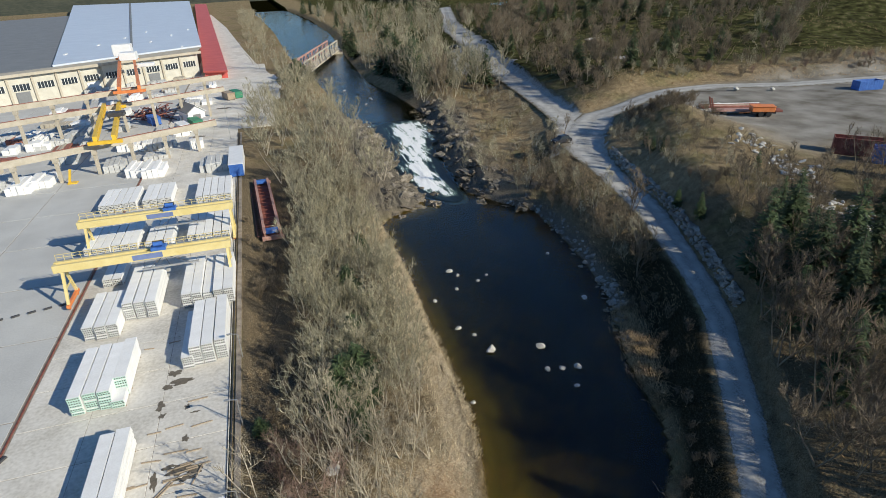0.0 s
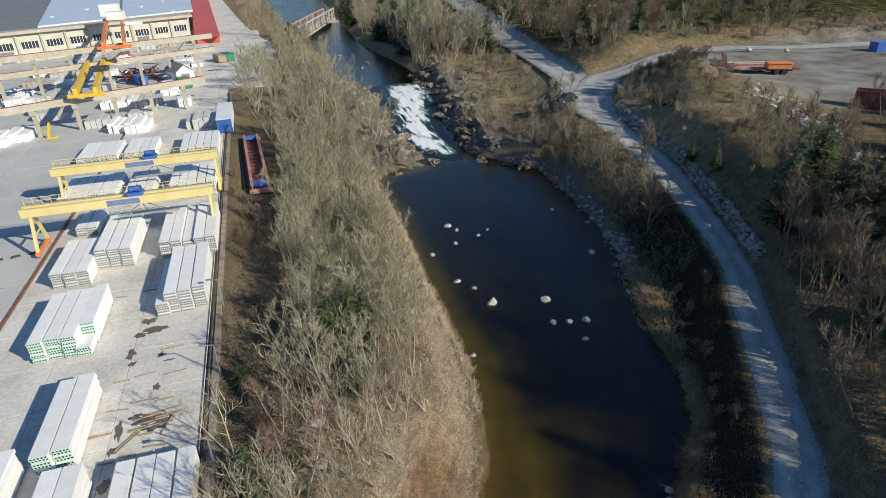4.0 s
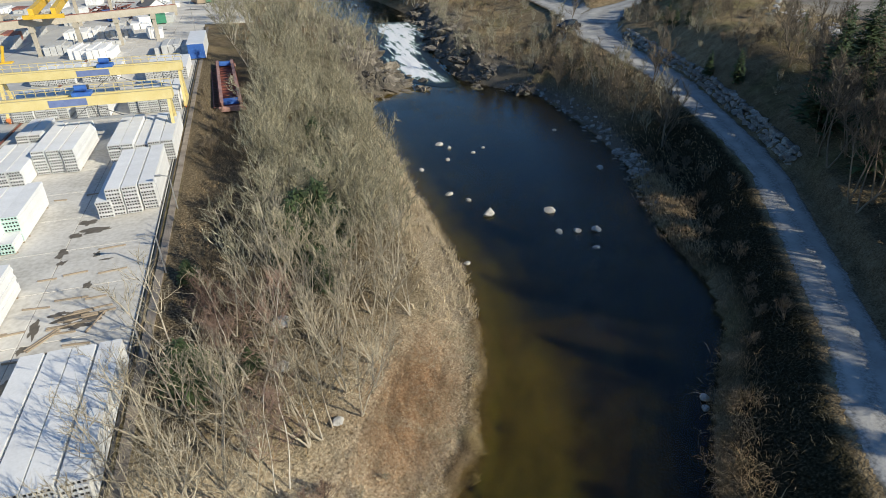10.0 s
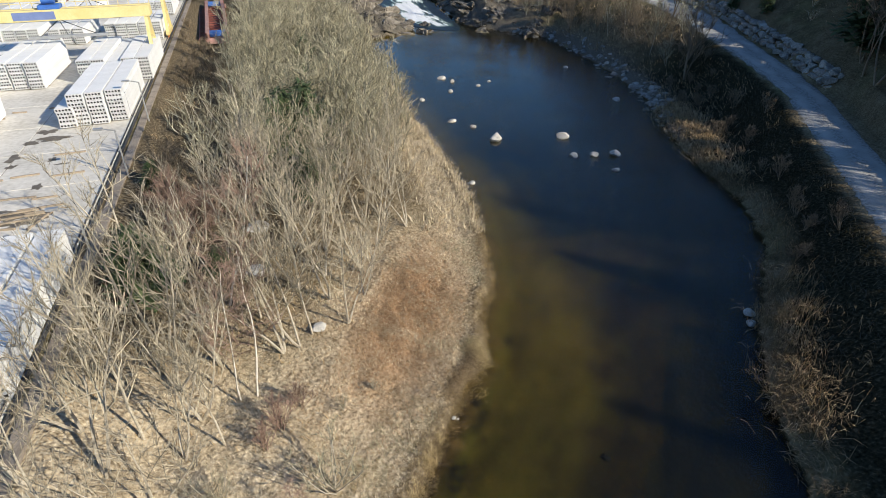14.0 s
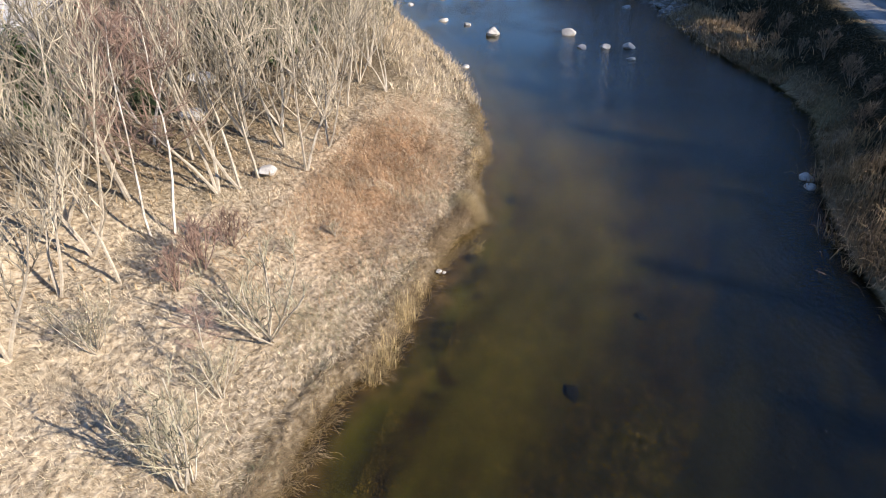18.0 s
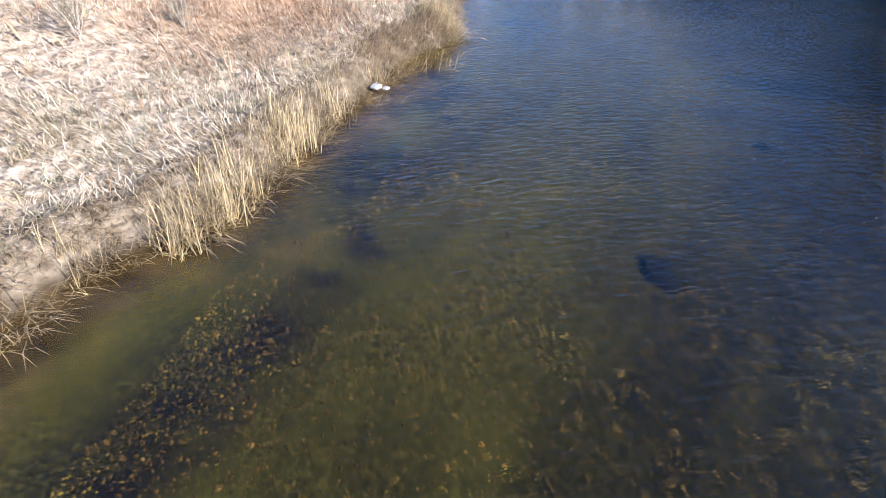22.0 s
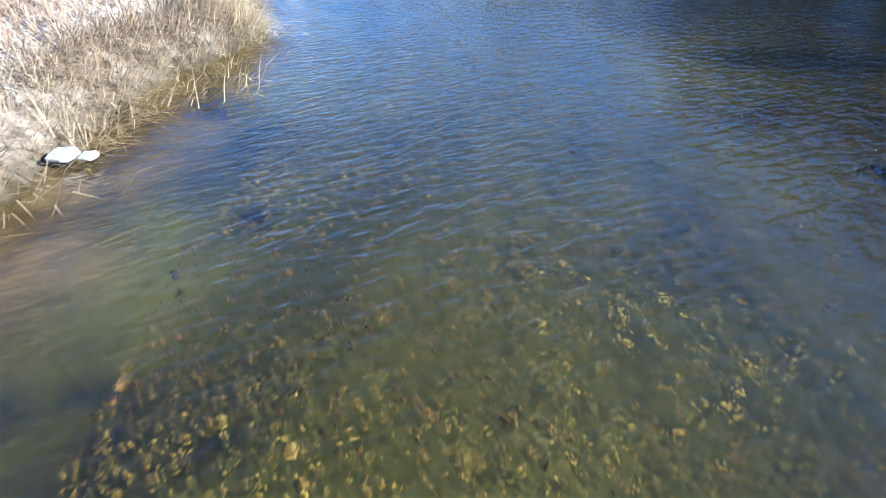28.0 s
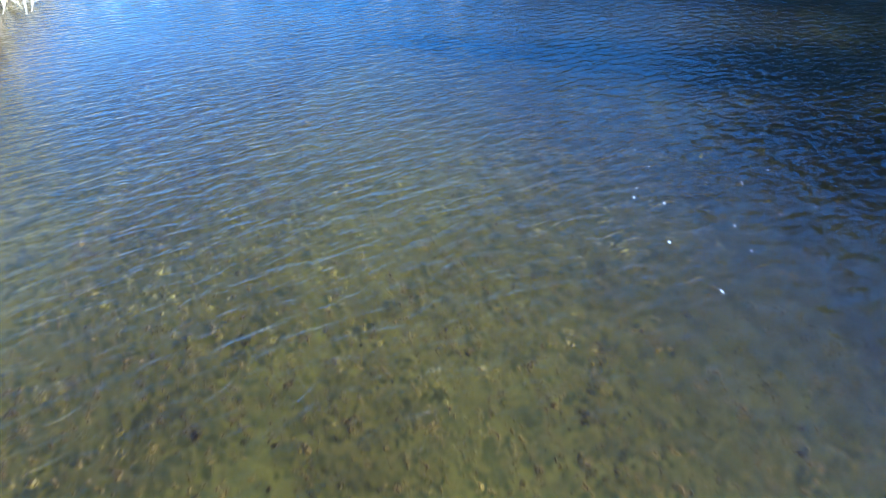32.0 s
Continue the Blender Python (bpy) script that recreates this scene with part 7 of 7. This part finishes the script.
def car(x, y, z, rz, paint, label, size=1.0, name="car"):
    c = tagged(empty(name, (x, y, z), rz), label, "car", "parked cars by the road")
    c.scale = (size, size, size)
    bm = bmesh.new()
    prof = [(-2.15, 0.35), (-2.2, 0.75), (-2.0, 0.98), (-1.1, 1.05), (2.05, 0.98), (2.2, 0.7), (2.15, 0.35)]
    for s in (-0.88, 0.88):
        bm.faces.new([bm.verts.new((px, s, pz)) for px, pz in (prof if s > 0 else prof[::-1])])
    f = list(bm.faces)
    bm.verts.ensure_lookup_table()
    n = len(prof)
    for i in range(n):
        j = (i + 1) % n
        bm.faces.new([bm.verts[n - 1 - i], bm.verts[n - 1 - j], bm.verts[n + j], bm.verts[n + i]])
    bmesh.ops.recalc_face_normals(bm, faces=list(bm.faces))
    part("body", bm, paint, c)
    bm = bmesh.new()
    lo = [(-1.25, -0.8, 1.03), (1.75, -0.8, 1.0), (1.75, 0.8, 1.0), (-1.25, 0.8, 1.03)]
    hi = [(-0.45, -0.66, 1.55), (1.35, -0.66, 1.55), (1.35, 0.66, 1.55), (-0.45, 0.66, 1.55)]
    v = [bm.verts.new(p) for p in lo + hi]
    for q in ((0, 1, 5, 4), (1, 2, 6, 5), (2, 3, 7, 6), (3, 0, 4, 7)):
        bm.faces.new([v[i] for i in q])
    part("windows", bm, M_GLASS, c, "dark tinted windows")
    part("roof", box_bm(-0.48, -0.68, 1.55, 1.38, 0.68, 1.62, 0.02), paint, c)
    for wx in (-1.35, 1.35):
        for s in (-1, 1):
            w = part("wheel", cyl_bm((wx, s * 0.70, 0.33), (wx, s * 0.92, 0.33), 0.33, n=16), M_RUBBER, c)
            part("rim", cyl_bm((wx, s * 0.921, 0.33), (wx, s * 0.935, 0.33), 0.2, n=12), M_STEEL, w)
    for s in (-0.6, 0.6):
        part("headlight", box_bm(-2.23, s - 0.18, 0.7, -2.19, s + 0.18, 0.85), M_WHITE, c)
        part("tail_light", box_bm(2.18, s - 0.15, 0.72, 2.22, s + 0.15, 0.88), M_ROOFR, c)
    part("windscreen_sheet", box_bm(-1.2, -0.6, 1.11, -1.1, 0.6, 1.13), M_WHITE, c) if size < 0.5 else None
    return c


def rz_at(x, y):
    return max(height(x, y), float(road_height(y)) if abs(x - np.interp(y, [p[1] for p in ROAD], [p[0] for p in ROAD])) < 6 else -9) + 0.1


car(58.6, 104.4, rz_at(58.6, 104.4), 12, M_CARK, "black car parked on the gravel verge")
car(80.5, 246, height(80.5, 246) + 0.05, 25, M_CARK, "black pickup parked beside the gravel road", 1.35)
car(70, 219, height(70, 219) + 0.05, 20, M_CARK, "dark grey car parked beside the gravel road", 1.2)
car(88, 262, height(88, 262) + 0.05, 150, M_CARK, "dark car standing beyond the gravel road", 1.3)
for x, y, s in ((63.4, 116.4, 1.7), (118, 110, 1.3), (109, 112, 1.5)):
    b = tagged(new("white_boulder", BOULDERS[3]), "white boulder standing beside the gravel road", "boulder", "roadside boulders")
    b.matrix_world = pose(x, y, height(x, y) + 0.3 * s, 0, 0, 30) @ Matrix.Diagonal((s, s, s, 1))


def tipper():
    z = height(95, 89) + 0.02
    t = tagged(empty("dump_trailer", (95.3, 89.2, z), -28), "orange two-axle dump trailer on the gravel plateau", "trailer")
    part("tub", box_bm(-2.6, -1.2, 0.9, 1.6, 1.2, 1.9, 0.08), M_ORANGE, t)
    part("tub_rim", box_bm(-2.7, -1.3, 1.902, 1.7, 1.3, 2.05, 0.02), M_ORANGE, t)
    part("tail_chute", box_bm(1.72, -1.1, 0.9, 3.0, 1.1, 1.3, 0.05), M_RUST, t)
    part("drawbar", beam_bm((-2.6, 0, 0.7), (-4.6, 0, 0.5), 0.2, 0.2), M_ORANGE, t)
    part("chassis", box_bm(-2.4, -0.5, 0.5, 2.0, 0.5, 0.9), M_DARK, t)
    for x in (-0.9, 0.5):
        for s in (-1, 1):
            part("wheel", cyl_bm((x, s * 0.95, 0.5), (x, s * 1.3, 0.5), 0.5, n=14), M_RUBBER, t)
    d = tagged(empty("steel_platform", (91.8, 93.6, height(91.8, 93.6)), -24), "rusty steel platform with raised ramps", "machine")
    part("bed", box_bm(-4, -1.2, 0.7, 4, 1.2, 1.0, 0.03), M_PINK, d)
    for s in (-0.8, 0.8):
        part("ramp", beam_bm((-4.2, s, 1.0), (-4.9, s, 3.4), 0.6, 0.2), M_RUST, d)
    for x in (-2, 2):
        for s in (-1.0, 1.0):
            part("wheel", cyl_bm((x, s - 0.15, 0.38), (x, s + 0.15, 0.38), 0.38, n=12), M_RUBBER, d)
    p = tagged(empty("pipe_pile", (96, 98.5, height(96, 98.5)), -20), "rusty steel pipes lying on the plateau", "steel pipes")
    for i in range(5):
        part("pipe", cyl_bm((-7, i * 0.7 - 1.5, 0.3), (6, i * 0.7 - 1.7, 0.3), 0.25, n=10), (M_RUST, M_PINK, M_WOOD, M_RUST, M_SLAB)[i], p)


tipper()


def skip_box(x, y, rz, material, label, ln=7.0, h=2.6):
    c = tagged(empty("waste_skip", (x, y, height(x, y)), rz), label, "container", "containers on the plateau")
    part("floor", box_bm(-ln / 2, -1.25, 0.1, ln / 2, 1.25, 0.25), material, c)
    for s in (-1, 1):
        part("side_wall", box_bm(-ln / 2, s * 1.2 - 0.06, 0.251, ln / 2, s * 1.2 + 0.06, h, 0.02), material, c)
        part("end_wall", box_bm(s * (ln / 2 - 0.06) - 0.06, -1.13, 0.251, s * (ln / 2 - 0.06) + 0.06, 1.13, h - 0.02, 0.02), material, c)
        for i in range(9):
            xx = -ln / 2 + 0.4 + i * (ln - 0.8) / 8
            part("rib", box_bm(xx - 0.06, s * 1.262 - 0.05, 0.25, xx + 0.06, s * 1.262 + 0.05 + 0.002 * s, h - 0.05), material, c)
    part("load", box_bm(-ln / 2 + 0.15, -1.1, 0.3, ln / 2 - 0.15, 1.1, h - 0.5, 0.1), M_RUST, c, "brown soil load")


skip_box(91.0, 64.5, -48, M_RUST, "rusty brown open skip on the gravel plateau", 8, 2.8)
skip_box(92.5, 58.5, -48, M_BLUE, "bright blue open skip on the gravel plateau", 8, 2.6)
skip_box(136, 100.5, -10, M_BLUE, "blue waste container beside the branch road", 6, 2.2)
for x, y, rz in ((127, 208, 35), (111, 162, 60), (108, 160, 55)):
    p = tagged(empty("timber_pile", (x, y, height(x, y)), rz), "pale timber boards lying in the meadow", "timber")
    for i in range(4):
        part("board", box_bm(-4.5, i * 0.55, 0, 4.5, i * 0.55 + 0.45, 0.3, 0.02), M_WOOD if i % 2 else M_SLAB, p)

# ---- small things on the yard ----
M_STAIN = mat("damp_stain", (0.09, 0.075, 0.055), (0.20, 0.17, 0.13), 1.5, 0.6, 0.05, 9, coord="World")


def stain(x, y, w, d, seed, name="stain"):
    """A damp or oily patch with a ragged outline."""
    r = random.Random(seed)
    n = 34
    vs = [(0, 0, 0)]
    for i in range(n):
        a = 6.2832 * i / n
        k = 0.72 + 0.5 * noise.noise(Vector((math.cos(a) * 1.7 + seed, math.sin(a) * 1.7, seed * 0.37))) + r.uniform(-0.1, 0.1)
        vs.append((math.cos(a) * w * k, math.sin(a) * d * k, 0))
    ob = link_mesh(name, vs, [(0, i + 1, (i + 1) % n + 1) for i in range(n)], M_STAIN, yard)
    ob.location = (x, y, YZ + 0.006)


for i, (x, y, w, d) in enumerate(((-13.4, 52.6, 0.9, 0.7), (-12.6, 50.9, 1.7, 0.7), (-13.9, 50.4, 0.7, 0.5), (-14.2, 47.6, 0.5, 1.0), (-13.9, 46.0, 0.4, 0.5), (-11.7, 46.6, 0.35, 0.5), (-10.9, 45.6, 0.5, 0.2), (-11.6, 38.4, 1.3, 0.9), (-10.4, 37.9, 0.9, 0.7),
                                  (-12.6, 38.9, 0.7, 0.4), (-11.2, 37.2, 1.0, 0.4), (-13.6, 37.6, 0.35, 1.3), (-13.8, 35.6, 0.3, 0.5), (-11.5, 42.1, 0.4, 0.6), (-13.6, 32.4, 0.5, 0.9), (-18, 160, 2.4, 1.2), (-12.2, 196, 2.5, 1.6), (-40, 180, 5, 3), (-24, 200, 6, 3))):
    stain(x, y, w, d, i + 1)
rc = random.Random(4)


def batten(x, y, rz, ln=1.6, label="short timber bearer lying on the concrete yard"):
    b = tagged(new("timber_bearer", BATTEN), label, "timber", "bearers on the yard")
    b.matrix_world = pose(x, y, YZ + 0.052, 0, 0, rz) @ Matrix.Diagonal((ln, 1, 1, 1))


bm = box_bm(-0.5, -0.05, -0.05, 0.5, 0.05, 0.05, 0.008)
BATTEN = bpy.data.meshes.new("timber_bearer")
bm.to_mesh(BATTEN)
bm.free()
BATTEN.materials.append(M_WOOD)
for row in (58.5, 47.2, 43.5, 40.6, 37.8, 36.9, 34.6, 30.8):
    for x in (-16.2, -14.4, -12.2, -10.6):
        if rc.random() < 0.8:
            batten(x + rc.uniform(-0.5, 0.5), row + rc.uniform(-0.6, 0.6), rc.uniform(-9, 9), rc.uniform(1.0, 2.0))
for x, y, a in ((-11.6, 38.6, 8), (-11.3, 38.0, 6), (-11.8, 37.4, 10), (-10.6, 38.9, 5), (-10.2, 37.3, 70), (-12.9, 36.3, 52), (-12.75, 36.15, 52)):
    batten(x, y, a, 2.2)


def fence_lamp(x, y, tall, label, arm=1.3):
    l = tagged(empty("lamp_post", (x, y, YZ - 0.3)), label, "lamp post", "lamp posts along the yard edge")
    part("pole", cyl_bm((0, 0, 0), (0, 0, tall), 0.06, 0.045, 8), M_STEEL, l)
    part("arm", beam_bm((0, 0, tall - 0.03), (-arm, 0, tall + 0.12), 0.06, 0.06), M_STEEL, l)
    part("lamp_head", box_bm(-arm - 0.5, -0.12, tall + 0.08, -arm, 0.12, tall + 0.2, 0.02), M_STEEL, l)


for y in (31.5, 42.2, 53.3):
    fence_lamp(-6.6, y, 3.2, "thin grey lamp post at the yard edge", 0.6)
fence_lamp(-9.5, 154, 9, "tall grey lamp post in the factory yard", 2.0)
fence_lamp(-15.5, 186, 9, "tall grey lamp post in the factory yard", 2.0)
g = tagged(empty("yellow_stand", (-40.3, 129.5, YZ)), "small yellow steel stand on the open yard", "steel stand")
part("base", box_bm(-0.9, -0.7, 0, 0.9, 0.7, 0.25, 0.03), M_YEL2, g)
part("mast", beam_bm((-0.6, 0, 0.2), (0.2, 0, 3.0), 0.4, 0.4), M_YEL2, g)
for i in range(7):
    b = tagged(empty("grey_block", (-38.8 + i * 1.7, 71.0 + i * 0.35, YZ), 20), "low dark rail chair lying on the yard", "steel block", "row of blocks on the yard")
    part("block", box_bm(-0.45, -0.15, 0, 0.45, 0.15, 0.2, 0.02), M_DARK, b)
for i in range(5):
    b = tagged(empty("grey_block", (-29.6 + i * 0.75, 44.2 + i * 0.1, YZ), 60), "low dark rail chair lying on the yard", "steel block", "row of blocks on the yard")
    part("block", box_bm(-0.45, -0.15, 0, 0.45, 0.15, 0.2, 0.02), M_DARK, b)

# ---- far hills closing the valley ----


def ridge(name, pts, tall, label, seed):
    vs, fs = [], []
    line = resample(pts, 40)
    for i, p in enumerate(line):
        h = tall * (0.75 + 0.35 * noise.noise(Vector((i * 0.11, seed, 0))) + 0.12 * noise.noise(Vector((i * 0.6, seed, 3))))
        c = Vector((60, 120, 0))
        d = (p - c).normalized()
        for k, (o, z) in enumerate(((0, -5), (120, 0.25), (260, 0.6), (420, 0.88), (560, 1.0), (900, 0.9))):
            vs.append(p + d * o + Vector((0, 0, z * h if z > 0 else z)))
    for i in range(len(line) - 1):
        for k in range(5):
            q = i * 6 + k
            fs.append((q, q + 6, q + 7, q + 1))
    tagged(link_mesh(name, vs, fs, M_HILL, smooth_shade=True), label, "hill", kind="structure")


M_HILL = mat("wooded_hill", (0.02, 0.028, 0.016), (0.08, 0.08, 0.05), 0.02, 0.95, 0.4, 0.15, coord="World")
ridge("backdrop_hills", [(-600, -500), (-700, 300), (-500, 1000), (100, 1300), (700, 1000), (800, 300), (500, -300), (0, -700), (-600, -500)], 130, "dark wooded hills round the valley", 2.0)
